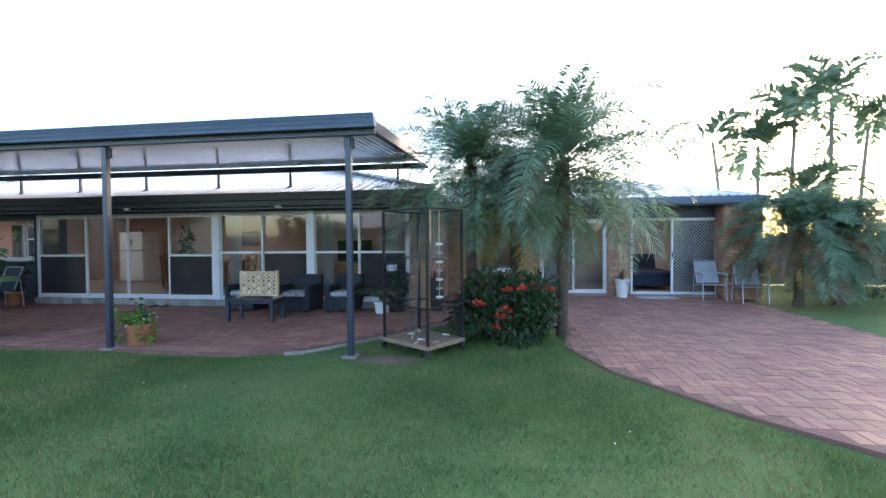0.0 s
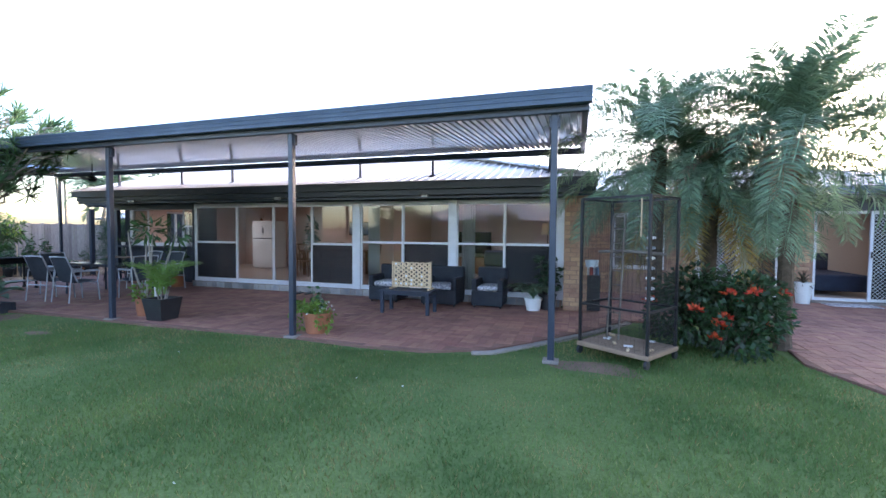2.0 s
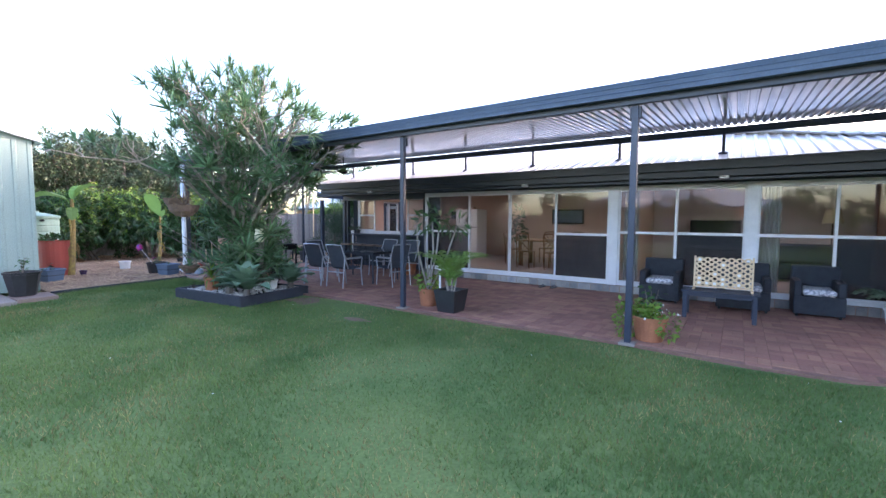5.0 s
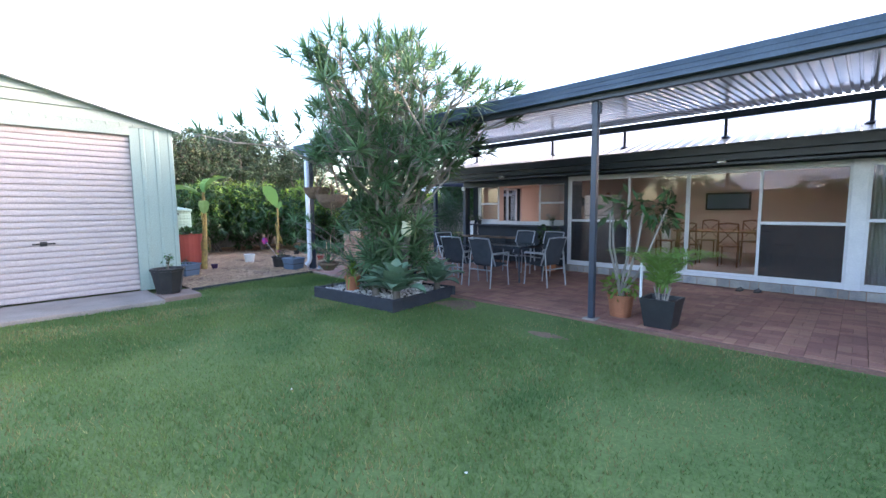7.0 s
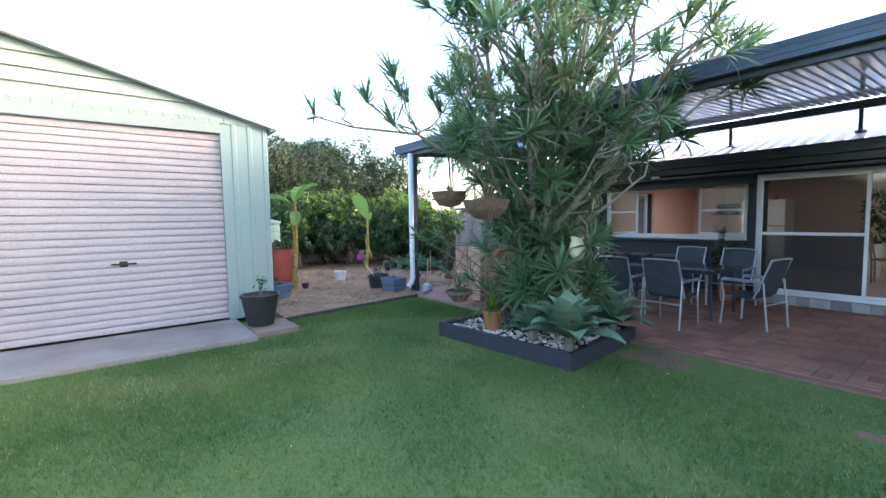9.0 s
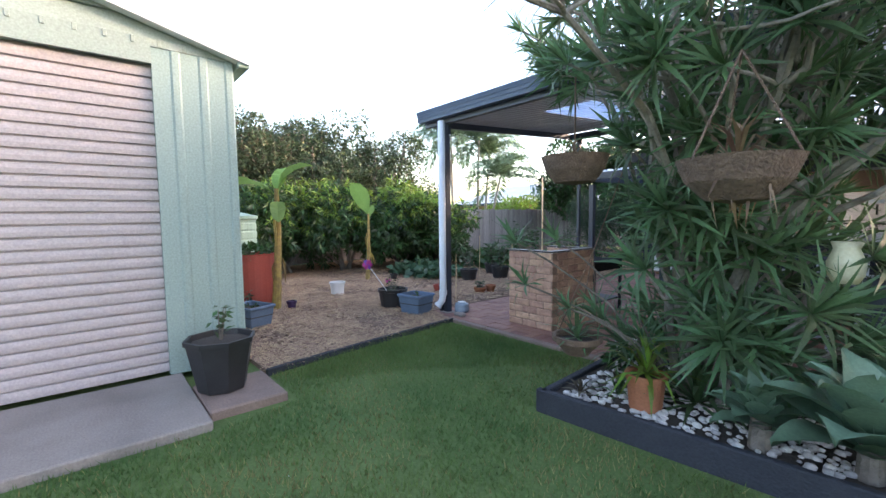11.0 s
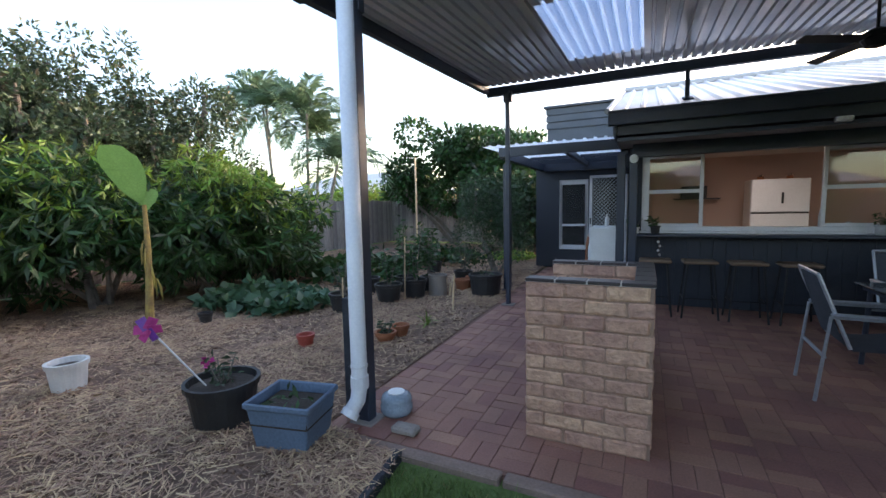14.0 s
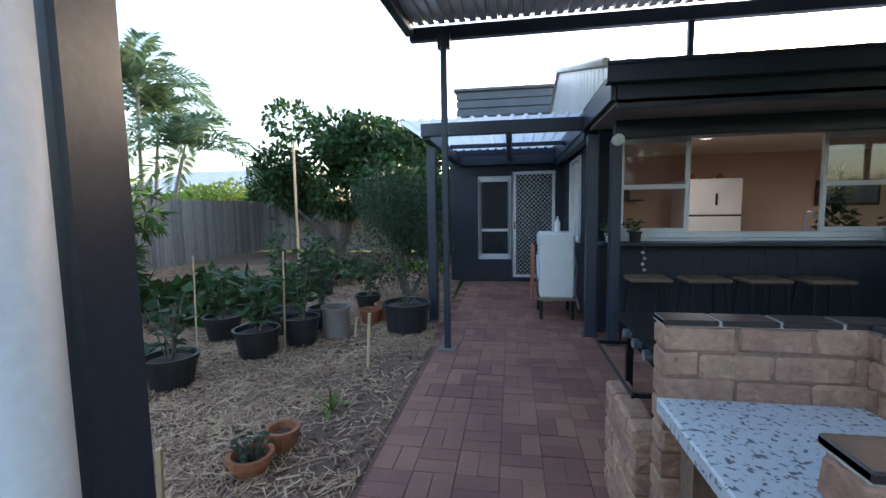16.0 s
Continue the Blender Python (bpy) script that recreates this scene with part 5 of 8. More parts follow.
def banana(x, y, h, leaf_specs, label, seed, thick=1.0, roll=0.0):
    rnd = random.Random(seed)
    t = thing("banana_plant", x, y, 0, label, "banana plant")
    part("stem", tube(B(), [(0.06, -0.1, 0), (0.04, -0.05, h * 0.3), (0, 0, h * 0.65), (0, 0, h)], [0.1 * thick, 0.085 * thick, 0.065 * thick, 0.045 * thick], 10), M_BANSTEM, t, "yellowing sheathed stem")
    for k, (az, el, ln, curl) in enumerate(leaf_specs):
        b = B()
        rows = []
        p = Vector((0, 0, h - 0.05 - 0.04 * k))
        e = el
        for i in range(11):
            u = i / 10
            w = 0.17 * (math.sin(math.pi * min(max((u - 0.12) / 0.88, 0.0), 1.0)) ** 0.6) * (ln / 0.8) + 0.012
            hd = Vector((math.cos(az), math.sin(az), 0))
            sd = Vector((-hd.y, hd.x, 0)) * math.cos(roll) + (Vector((0, 0, math.cos(e))) - hd * math.sin(e)) * math.sin(roll)
            lift = Vector((0, 0, 0.35 * w)) + Vector((0, 0, rnd.uniform(-0.02, 0.02)))
            rows.append([b.verts.new(p + sd * w + lift), b.verts.new(p), b.verts.new(p - sd * w + lift)])
            p = p + (hd * math.cos(e) + Vector((0, 0, math.sin(e)))) * ln / 10
            e -= curl / 10
        for a, c in zip(rows, rows[1:]):
            for i in range(2):
                b.faces.new((a[i], c[i], c[i + 1], a[i + 1]))
        part("leaf", b, M_BANANA, t, "torn pale green leaf" if k == 0 else "")
    for k in range(5):
        a = rnd.uniform(0, 6.28)
        z = h * rnd.uniform(0.35, 0.85)
        part("dry_sheath", tube(B(), [(0.07 * math.cos(a), 0.07 * math.sin(a), z), (0.11 * math.cos(a), 0.11 * math.sin(a), z - 0.12), (0.12 * math.cos(a), 0.12 * math.sin(a), z - 0.3)], [0.012 * thick, 0.03 * thick, 0.008 * thick], 5), M_DEADFROND, t, "dry brown leaf sheath" if k == 0 else "")
    return t


banana(-18.45, 3.45, 1.95, ((0.9, 1.15, 0.75, 1.2), (2.3, 1.35, 0.6, 1.0), (-2.1, 0.75, 1.15, 1.9), (-0.3, -0.6, 0.5, 0.6), (1.5, 1.45, 0.5, 0.5)), "banana plant with a yellow stem and torn leaves", 41, 0.75)
banana(-20.3, 6.2, 1.55, ((-1.9, 1.25, 0.85, 0.35), (1.2, 1.3, 0.3, 0.5)), "young banana plant with a single leaf", 42, 0.55, 1.25)

# pumpkin vine and vegetable patch: broad low leaves on short stalks


mk_pumpkin = leafy("pumpkin_leaf", (0.085, 0.17, 0.09), (0.05, 0.12, 0.06))


def vine_patch(x, y, w, d, n, label, seed, h=0.35, leaf=0.2, material=None):
    t = thing("pumpkin_vine", x, y, 0, label, "vine")
    rng = np.random.default_rng(seed)
    a, r = rng.uniform(0, 6.283, n), np.sqrt(rng.random(n))
    at = np.stack([np.cos(a) * r * w * 0.7, np.sin(a) * r * d * 0.7, h * rng.uniform(0.3, 1, n) * (1.1 - 0.6 * r)], 1)
    out = rng.normal(size=(n, 3)) * [1, 1, 0.25]
    v, f = leaves(rng, at, out, leaf, leaf * 0.95, 0.3, 0.2)
    part("leaves", raw_mesh("leaves", v, f), material or mk_pumpkin, t)
    b = B()
    for k in range(24):
        p = Vector((rng.uniform(-0.5, 0.5) * w, rng.uniform(-0.5, 0.5) * d, 0))
        tube(b, [p, p + Vector((0.03, 0.02, h * 0.6))], 0.008, 4)
    part("stalks", b, M_LIME, t)
    return t


vine_patch(-19.9, 7.6, 1.5, 1.0, 620, "spreading pumpkin vine with broad blue-green leaves", 301)
vine_patch(-20.0, 10.2, 1.6, 1.6, 520, "leafy vegetable patch beside the hedge", 302, 0.6, 0.2, M_MANGO)
vine_patch(-19.4, 13.0, 1.4, 1.6, 420, "low leafy vegetables by the back fence", 303, 0.45, 0.18, M_MANGO)
vine_patch(-17.9, 14.2, 1.0, 1.0, 260, "pale green ground cover along the fence", 304, 0.25, 0.12, M_LIME)


# ---- fences and neighbours ----
def paling_fence(name, x0, y0, x1, y1, h, label, pitch=0.1):
    L, a = math.hypot(x1 - x0, y1 - y0), math.atan2(y1 - y0, x1 - x0)
    t = tagged(new(name), label, "fence", kind="structure")
    t.matrix_basis = pose(x0, y0, 0, 0, 0, math.degrees(a))
    me = mesh_of(box(B(), 0, pitch - 0.008, -0.009, 0.009, 0.02, h), "paling")
    me.materials.append(M_FENCE)
    rnd = random.Random(int(abs(x0 * 10 + y1)))
    for k in range(int(L / pitch)):
        ob = part("paling", me, M_FENCE, t)
        ob.matrix_basis = pose(k * pitch, rnd.uniform(-0.006, 0.006), rnd.uniform(-0.03, 0.02), rnd.uniform(-0.5, 0.5), 0, 0)
    part("rail", box(B(), 0, L, 0.012, 0.05, h - 0.3, h - 0.22), M_FENCE, t)
    part("rail", box(B(), 0, L, 0.012, 0.05, 0.3, 0.38), M_FENCE, t)
    return t


paling_fence("fence_north", -29.0, 18.9, -15.0, 18.9, 1.75, "weathered grey timber paling fence at the back")
paling_fence("fence_west", -24.6, 1.0, -24.6, 18.9, 1.75, "weathered grey timber paling fence behind the hedge", 0.12)
b = B()
box(b, 8.0, 22.0, 15.0, 15.12, 0, 1.5)
box(b, -24.6, 18.0, -15.2, -15.08, 0, 1.8)
box(b, 18.0, 18.12, -15.0, 15.0, 0, 1.8)
setting("boundary_fence", b, M_FENCE, "brown boundary fence beyond the drive", "fence")


def far_house(x, y, w, d, h, label, rz=0.0, wallm=None):
    t = thing("neighbour_house", x, y, 0, label, "house", rz)
    part("wall", box(B(), -w / 2, w / 2, -d / 2, d / 2, 0, h), wallm or M_BRICK, t)
    b = B()
    e = [b.verts.new(p) for p in ((-w / 2 - 0.5, -d / 2 - 0.5, h), (w / 2 + 0.5, -d / 2 - 0.5, h), (w / 2 + 0.5, d / 2 + 0.5, h), (-w / 2 - 0.5, d / 2 + 0.5, h))]
    r = [b.verts.new((-w / 2 + d / 2, 0, h + d * 0.22)), b.verts.new((w / 2 - d / 2, 0, h + d * 0.22))]
    for q in ((e[0], e[1], r[1], r[0]), (e[1], e[2], r[1]), (e[2], e[3], r[0], r[1]), (e[3], e[0], r[0]), (e[3], e[2], e[1], e[0])):
        b.faces.new(q)
    part("roof", b, M_ROOF, t)
    part("fascia", box(B(), -w / 2 - 0.5, w / 2 + 0.5, -d / 2 - 0.54, -d / 2 - 0.5, h - 0.15, h + 0.02), M_NAVY, t)
    for k in range(2):
        wx = -w / 4 + k * w / 2
        win = part("window", box(B(), wx - 0.8, wx + 0.8, -d / 2 - 0.03, -d / 2 + 0.02, 0.9, 2.0), M_ALU, t)
        part("pane", box(B(), wx - 0.74, wx + 0.74, -d / 2 - 0.04, -d / 2 - 0.031, 0.96, 1.94), M_TVBLACK, win)
    return t


far_house(-33, 29, 12, 7, 2.4, "pale-roofed brick house beyond the back fence")
far_house(-9, -22, 14, 8, 2.5, "white-roofed house across the lawn", 180)


# ---- pots ----
def pot(name, x, y, z, r, h, material, label, taper=0.78, rim=0.02, soil=True, seg=22, group=""):
    t = thing(name, x, y, z, label, "pot", group=group)
    rb = r * taper
    part("body", lathe(B(), [(0, 0), (rb, 0), (rb + 0.005, 0.01), (r * 0.97, h - rim * 2.2), (r + 0.008, h - rim * 2), (r + 0.012, h), (r - 0.012, h), (r - 0.02, h - 0.05), (0, h - 0.06)], seg), material, t, smooth=False)
    if soil:
        part("soil", lathe(B(), [(r - 0.022, h - 0.045), (r * 0.5, h - 0.035), (0, h - 0.03)], 14), M_BEDSOIL, t)
    return t


def sprig(t, z, n, spread, hgt, leaf, width, material, seed, stems=5, name="foliage", label=""):
    """A leafy plant growing out of the thing t at height z."""
    rng = np.random.default_rng(seed)
    at, out = [], []
    for k in range(stems):
        a, rr = rng.uniform(0, 6.28), spread * rng.uniform(0.3, 1)
        tip = np.array([math.cos(a) * rr, math.sin(a) * rr, z + hgt * rng.uniform(0.6, 1)])
        p0 = np.array([tip[0] * 0.15, tip[1] * 0.15, z - 0.05])
        mid = (p0 + tip) / 2 + np.array([0, 0, 0.06 * hgt])
        part("stem", tube(B(), [tuple(p0), tuple(mid), tuple(tip)], [0.008, 0.006, 0.003], 5), M_BANSTEM if material is M_LIME else M_BARK, t)
        for i in range(n // stems):
            u = rng.uniform(0.2, 1.05)
            at.append(p0 * (1 - u) + tip * u + rng.normal(0, 0.02, 3))
            out.append(np.array([rng.normal(), rng.normal(), rng.normal(0.15, 0.4)]))
    v, f = leaves(rng, np.array(at), np.array(out), leaf, width, 0.5, 0.15)
    return part(name, raw_mesh(name, v, f), material, t, label)


t = pot("flower_pot", -5.33, 5.62, 0, 0.2, 0.3, M_TERRA, "terracotta pot of trailing lime foliage and white flowers")
sprig(t, 0.3, 420, 0.34, 0.16, 0.07, 0.045, M_LIME, 401, 14)
sprig(t, 0.3, 60, 0.12, 0.42, 0.09, 0.05, M_MANGO, 402, 3, "upright_shoot")
rng = np.random.default_rng(4)
v, f = leaves(rng, rng.normal(size=(40, 3)) * [0.15, 0.15, 0.04] + [0, 0, 0.38], rng.normal(size=(40, 3)), 0.035, 0.03, 0.0, 0.1)
part("flowers", raw_mesh("flowers", v, f), M_WHITEFLOWER, t)
foliage("trailing_leaves", t, M_LIME, [(-0.27, -0.05, 0.2, 0.14, 0.14, 0.2), (0.22, -0.14, 0.22, 0.12, 0.12, 0.16)], 260, 0.06, 0.04, 405)

t = thing("square_planter", -8.27, 5.55, 0, "tapered black square planter with a young palm", "planter")
b = B()
for z0, z1, w0, w1 in ((0.0, 0.36, 0.155, 0.205),):
    lo = [b.verts.new((sx * w0, sy * w0, z0)) for sx, sy in ((-1, -1), (1, -1), (1, 1), (-1, 1))]
    hi = [b.verts.new((sx * w1, sy * w1, z1)) for sx, sy in ((-1, -1), (1, -1), (1, 1), (-1, 1))]
    inn = [b.verts.new((sx * (w1 - 0.03), sy * (w1 - 0.03), z1)) for sx, sy in ((-1, -1), (1, -1), (1, 1), (-1, 1))]
    dp = [b.verts.new((sx * (w1 - 0.04), sy * (w1 - 0.04), z1 - 0.05)) for sx, sy in ((-1, -1), (1, -1), (1, 1), (-1, 1))]
    for i in range(4):
        j = (i + 1) % 4
        b.faces.new((lo[i], lo[j], hi[j], hi[i]))
        b.faces.new((hi[i], hi[j], inn[j], inn[i]))
        b.faces.new((inn[i], inn[j], dp[j], dp[i]))
    b.faces.new(dp)
    b.faces.new(lo[::-1])
part("body", b, M_BLACK, t)
b = B()
for k in range(7):
    a = k * 0.9
    tube(b, [(0.05 * math.cos(a), 0.05 * math.sin(a), 0.3), (0.1 * math.cos(a), 0.1 * math.sin(a), 0.5)], [0.012, 0.006], 6)
part("cane", b, M_PALEBARK, t)
fm = frond_mesh("frond", 0.82, 0.24, 1.4, 1.3, 77, 22, 0.026)
for k in range(12):
    ob = part("frond", fm, M_BANANA, t)
    ob.matrix_basis = pose(0.06 * math.cos(k), 0.06 * math.sin(k), 0.42, 0, 0, k * 137.5)

t = pot("frangipani_pot", -8.85, 5.72, 0, 0.17, 0.3, M_TERRA, "terracotta pot with a bare pale-stemmed frangipani")
for k, (dx, dy) in enumerate(((0.05, 0.0), (-0.15, 0.1), (0.2, -0.05), (-0.05, -0.12), (0.32, 0.1))):
    part("branch", tube(B(), [(0, 0, 0.25), (dx * 0.6, dy, 0.6), (dx * 0.8 + 0.06 * (-1) ** k, dy * 1.4, 0.95), (dx * 1.5, dy * 2, 1.45)], [0.021, 0.018, 0.015, 0.011], 7), M_PALEBARK, t, "smooth pale branch")
for k, lump in enumerate(((0.05, 0, 1.5, 0.2, 0.2, 0.18), (-0.2, 0.18, 1.45, 0.16, 0.16, 0.15), (0.32, -0.1, 1.5, 0.18, 0.18, 0.15), (0.45, 0.2, 1.4, 0.15, 0.15, 0.15))):
    foliage("leaf_tuft", t, M_MANGO, [lump], 24, 0.2, 0.05, 411 + 20 * k)
foliage("low_leaves", t, M_LIME, [(0.0, 0, 0.4, 0.2, 0.2, 0.14)], 110, 0.1, 0.05, 412)
part("bracket", tube(B(), [(0.28, -0.05, 0.3), (0.28, -0.05, 0.75), (0.33, -0.05, 0.78)], 0.018, 6), M_WHITE, t, "white plant stake")

t = pot("fern_pot", -2.5, 8.55, 0, 0.16, 0.24, M_WHITE, "white pot of arching green fern by the window")
fm2 = frond_mesh("frond", 0.55, 0.1, 1.8, 1.1, 78, 26, 0.02)
for k in range(26):
    ob = part("frond", fm2, M_FROND, t)
    ob.matrix_basis = pose(0, 0, 0.22, 0, 0, k * 137.5) @ Matrix.Scale(0.7 + 0.02 * k, 4)
t = pot("rubber_plant_pot", -2.25, 8.75, 0, 0.17, 0.3, M_BLACK, "black pot with a tall dark leafy plant")
sprig(t, 0.3, 160, 0.28, 0.75, 0.16, 0.07, M_DARKLEAF, 415, 8)
t = pot("white_urn", 2.98, 11.42, 0, 0.17, 0.46, M_WHITE, "tall white pot with a red cordyline", 0.7)
part("cordyline", rosette_mesh("cordyline", 24, 0.3, 0.04, 91, 0.1, 0.5), M_RUST, t).matrix_basis = pose(0, 0, 0.44)
t = pot("corner_planter", -15.33, 1.86, 0.04, 0.27, 0.44, M_BLACK, "large black planter on the shed step", 0.68, seg=8)
sprig(t, 0.44, 26, 0.1, 0.26, 0.09, 0.04, M_MANGO, 417, 3)
# bar corner foliage
t = pot("terracotta_pot", -11.75, 8.8, 0, 0.17, 0.3, M_TERRA, "terracotta pot with a dark leafy shrub by the doors")
sprig(t, 0.3, 200, 0.3, 0.8, 0.14, 0.06, M_DARKLEAF, 418, 9)
# bed pots
pot("bed_pot", -12.72, 3.98, 0.1, 0.13, 0.26, M_TERRA, "small terracotta pot in the pebble bed")
pot("white_pot", -11.95, 4.75, 0.1, 0.11, 0.2, M_WHITE, "white pot standing among the agaves")
pot("white_pot", -12.15, 4.55, 0.1, 0.08, 0.15, M_WHITE, "small white pot among the agaves")
t = pot("hanging_bowl", -13.14, 3.78, 0.44, 0.17, 0.14, M_BASKET, "low brown bowl hung from the dragon tree", 0.5)
part("shoot", rosette_mesh("shoot", 20, 0.3, 0.03, 93, 0.1, 0.6), M_STRAP, t).matrix_basis = pose(0, 0, 0.12)
for k in range(3):
    part("cord", tube(B(), [(0.17 * math.cos(k * 2.094), 0.17 * math.sin(k * 2.094), 0.13), (0.06, 0.1, 0.75), (0.3, 0.25, 1.6)], 0.004, 4), M_BASKET, t)
# straw garden pots
t = pot("red_barrel", -18.78, 3.15, 0, 0.33, 0.9, M_RED, "faded red half barrel planted with greens", 0.93, 0.015)
foliage("foliage", t, M_MANGO, [(0, 0, 0.93, 0.24, 0.24, 0.09)], 190, 0.13, 0.07, 421)
t = pot("white_bucket", -18.95, 4.7, 0, 0.14, 0.24, M_WHITE, "small white bucket on the straw", 0.8)
t = pot("black_tub", -17.25, 4.85, 0, 0.235, 0.3, M_BLACK, "wide black tub with flowering plants", 0.8)
sprig(t, 0.28, 60, 0.14, 0.16, 0.06, 0.03, M_GREYLEAF, 423, 6)
v, f = leaves(np.random.default_rng(8), np.random.default_rng(9).normal(size=(14, 3)) * [0.015, 0.015, 0.012] + [-0.06, -0.04, 0.42], np.random.default_rng(10).normal(size=(14, 3)), 0.045, 0.04, 0, 0.1)
part("flowers", raw_mesh("flowers", v, f), M_PINKFLOWER, t)


def tub(x, y, w, d, h, rz, label):
    t = thing("storage_tub", x, y, 0, label, "tub", rz, group="grey tubs on the straw")
    b = B()
    rings = []
    for sx, z in ((0.82, 0.0), (0.98, h * 0.86), (1.06, h * 0.87), (1.06, h), (0.97, h), (0.94, h * 0.8)):
        rings.append([b.verts.new((u * w / 2 * sx, q * d / 2 * sx, z)) for u, q in ((-1, -1), (1, -1), (1, 1), (-1, 1))])
    for a, c in zip(rings, rings[1:]):
        for i in range(4):
            b.faces.new((a[i], a[(i + 1) % 4], c[(i + 1) % 4], c[i]))
    b.faces.new(rings[0][::-1])
    bmesh.ops.bevel(b, geom=list(b.edges), offset=0.008, segments=1, affect="EDGES")
    part("body", b, M_BLUETUB, t)
    part("soil", box(B(), -w * 0.46, w * 0.46, -d * 0.46, d * 0.46, h * 0.5, h * 0.78), M_BEDSOIL, t)
    foliage("seedlings", t, M_MANGO, [(0, 0, h * 0.86, w * 0.25, d * 0.25, 0.04)], 22, 0.08, 0.03, int(x * -100))
    return t


tub(-17.52, 2.72, 0.5, 0.38, 0.3, 20, "grey-blue storage tub with a little soil")
tub(-16.62, 4.86, 0.42, 0.36, 0.3, 12, "grey-blue storage tub with seedlings")
pot("purple_pot", -18.25, 3.55, 0, 0.07, 0.13, mk("dark_purple_plastic", (0.05, 0.02, 0.08), rough=0.5), "tiny purple plastic pot by the banana")
t = pot("nursery_pot", -18.5, 2.95, 0, 0.07, 0.12, M_BLACK, "little black nursery pot with a red seedling")
sprig(t, 0.12, 24, 0.08, 0.22, 0.08, 0.05, M_RUST, 431, 3)
pot("nursery_pot", -19.8, 6.55, 0, 0.08, 0.14, M_BLACK, "little black nursery pot on the straw")
pot("red_pot", -17.88, 6.32, 0, 0.085, 0.13, M_RED, "small red pot on the straw")
POTS = ((-18.5, 7.75, 0.2, 0.26), (-18.22, 8.5, 0.21, 0.28), (-18.95, 9.0, 0.2, 0.26), (-17.97, 8.9, 0.19, 0.3), (-18.35, 9.25, 0.18, 0.28), (-17.75, 10.4, 0.17, 0.24), (-18.85, 11.4, 0.16, 0.24), (-18.0, 9.5, 0.17, 0.26))
for k, (x, y, r, h) in enumerate(POTS):
    t = pot("black_pot", x, y, 0, r, h, M_BLACK, "black plastic pot with a vegetable plant" if k not in (5, 6) else "black plastic pot with a small plant", 0.75, group="black vegetable pots")
    sprig(t, h, 150 if k in (1, 2, 3, 4, 7) else 60, 0.22, 1.0 if k in (3, 4, 7) else 0.55, 0.13, 0.045, M_GREYLEAF if k in (0, 5) else M_MANGO, 440 + k, 6)
t = pot("wide_black_tub", -16.98, 9.5, 0, 0.27, 0.34, M_BLACK, "wide black tub beside the path", 0.82)
sprig(t, 0.32, 30, 0.15, 0.12, 0.08, 0.03, M_GREYLEAF, 460, 4)
pot("grey_drum", -17.72, 9.22, 0, 0.15, 0.34, M_CONC, "grey ribbed plastic drum", 0.98)
for k, (x, y, r) in enumerate(((-17.5, 9.75, 0.13), (-17.35, 9.95, 0.15), (-17.12, 7.02, 0.09))):
    pot("terracotta_pot", x, y, 0, r, 1.45 * r, M_TERRA, "terracotta pot among the garden pots", 0.7, group="terracotta garden pots")
t = pot("terracotta_bowl", -17.17, 6.78, 0, 0.11, 0.11, M_TERRA, "terracotta bowl of low grey-green herbs", 0.7)
sprig(t, 0.1, 100, 0.11, 0.13, 0.06, 0.025, M_GREYLEAF, 470, 8)
strap_clump("weed", -17.03, 7.5, 0, "little green weed growing in the straw", 20, 0.2, 0.02, M_LIME, 471)
for k, (x, y, h, r) in enumerate(((-17.04, 8.3, 0.5, 0.014), (-18.72, 8.3, 1.0, 0.008), (-18.05, 8.7, 1.0, 0.01), (-17.0, 6.0, 0.6, 0.012), (-17.45, 6.4, 0.75, 0.008), (-17.5, 9.2, 0.22, 0.015))):
    t = thing("garden_stake", x, y, 0, "thin pale timber stake pushed into the ground", "stake", group="garden stakes")
    part("stick", tube(B(), [(0, 0, -0.05), (0.01, 0.01, h * 0.5), (0.03, 0, h)], r, 5), M_PINE, t)
t = thing("tall_pole", -19.5, 11.8, 0, "tall pale timber pole among the vegetables", "pole")
part("stick", tube(B(), [(0, 0, -0.05), (0, 0, 2.6)], 0.022, 8), M_PINE, t)
t = thing("pinwheel", -17.3, 4.8, 0.22, "magenta toy windmill on a thin stick", "ornament")
part("stick", tube(B(), [(0, 0, 0), (-0.26, -0.22, 0.47)], 0.006, 5), M_WHITE, t)
purple = mk("purple_foil", (0.22, 0.06, 0.42), scale=20, rough=0.4, bump=0.05)
for k in range(6):
    ob = part("vane", plate(0, 0.085, 0, -0.03, 0.03, 0.003), purple if k % 3 == 1 else M_PINKFLOWER, t, "purple foil vane" if k == 1 else "")
    ob.matrix_basis = pose(-0.26, -0.23, 0.47, 20, k * 60, 35)
# rain tank
t = thing("rain_tank", -20.0, 2.95, 0, "pale green ribbed rainwater tank beside the shed", "tank")
prof = [(0, 0)]
for k in range(9):
    z = 0.02 + k * 0.155
    prof += [(0.592, z), (0.6, z + 0.02), (0.6, z + 0.12), (0.592, z + 0.14)]
prof += [(0.6, 1.45), (0.63, 1.47), (0.63, 1.52), (0.3, 1.6), (0, 1.62)]
part("body", lathe(B(), prof, 32), M_TANK, t, smooth=False)
part("lid", lathe(B(), [(0.2, 1.58), (0.2, 1.64), (0, 1.66)], 20), M_TANK, t)
part("overflow", tube(B(), [(0.58, 0.1, 1.4), (0.7, 0.12, 1.4)], 0.03, 8), M_BLACK, t)
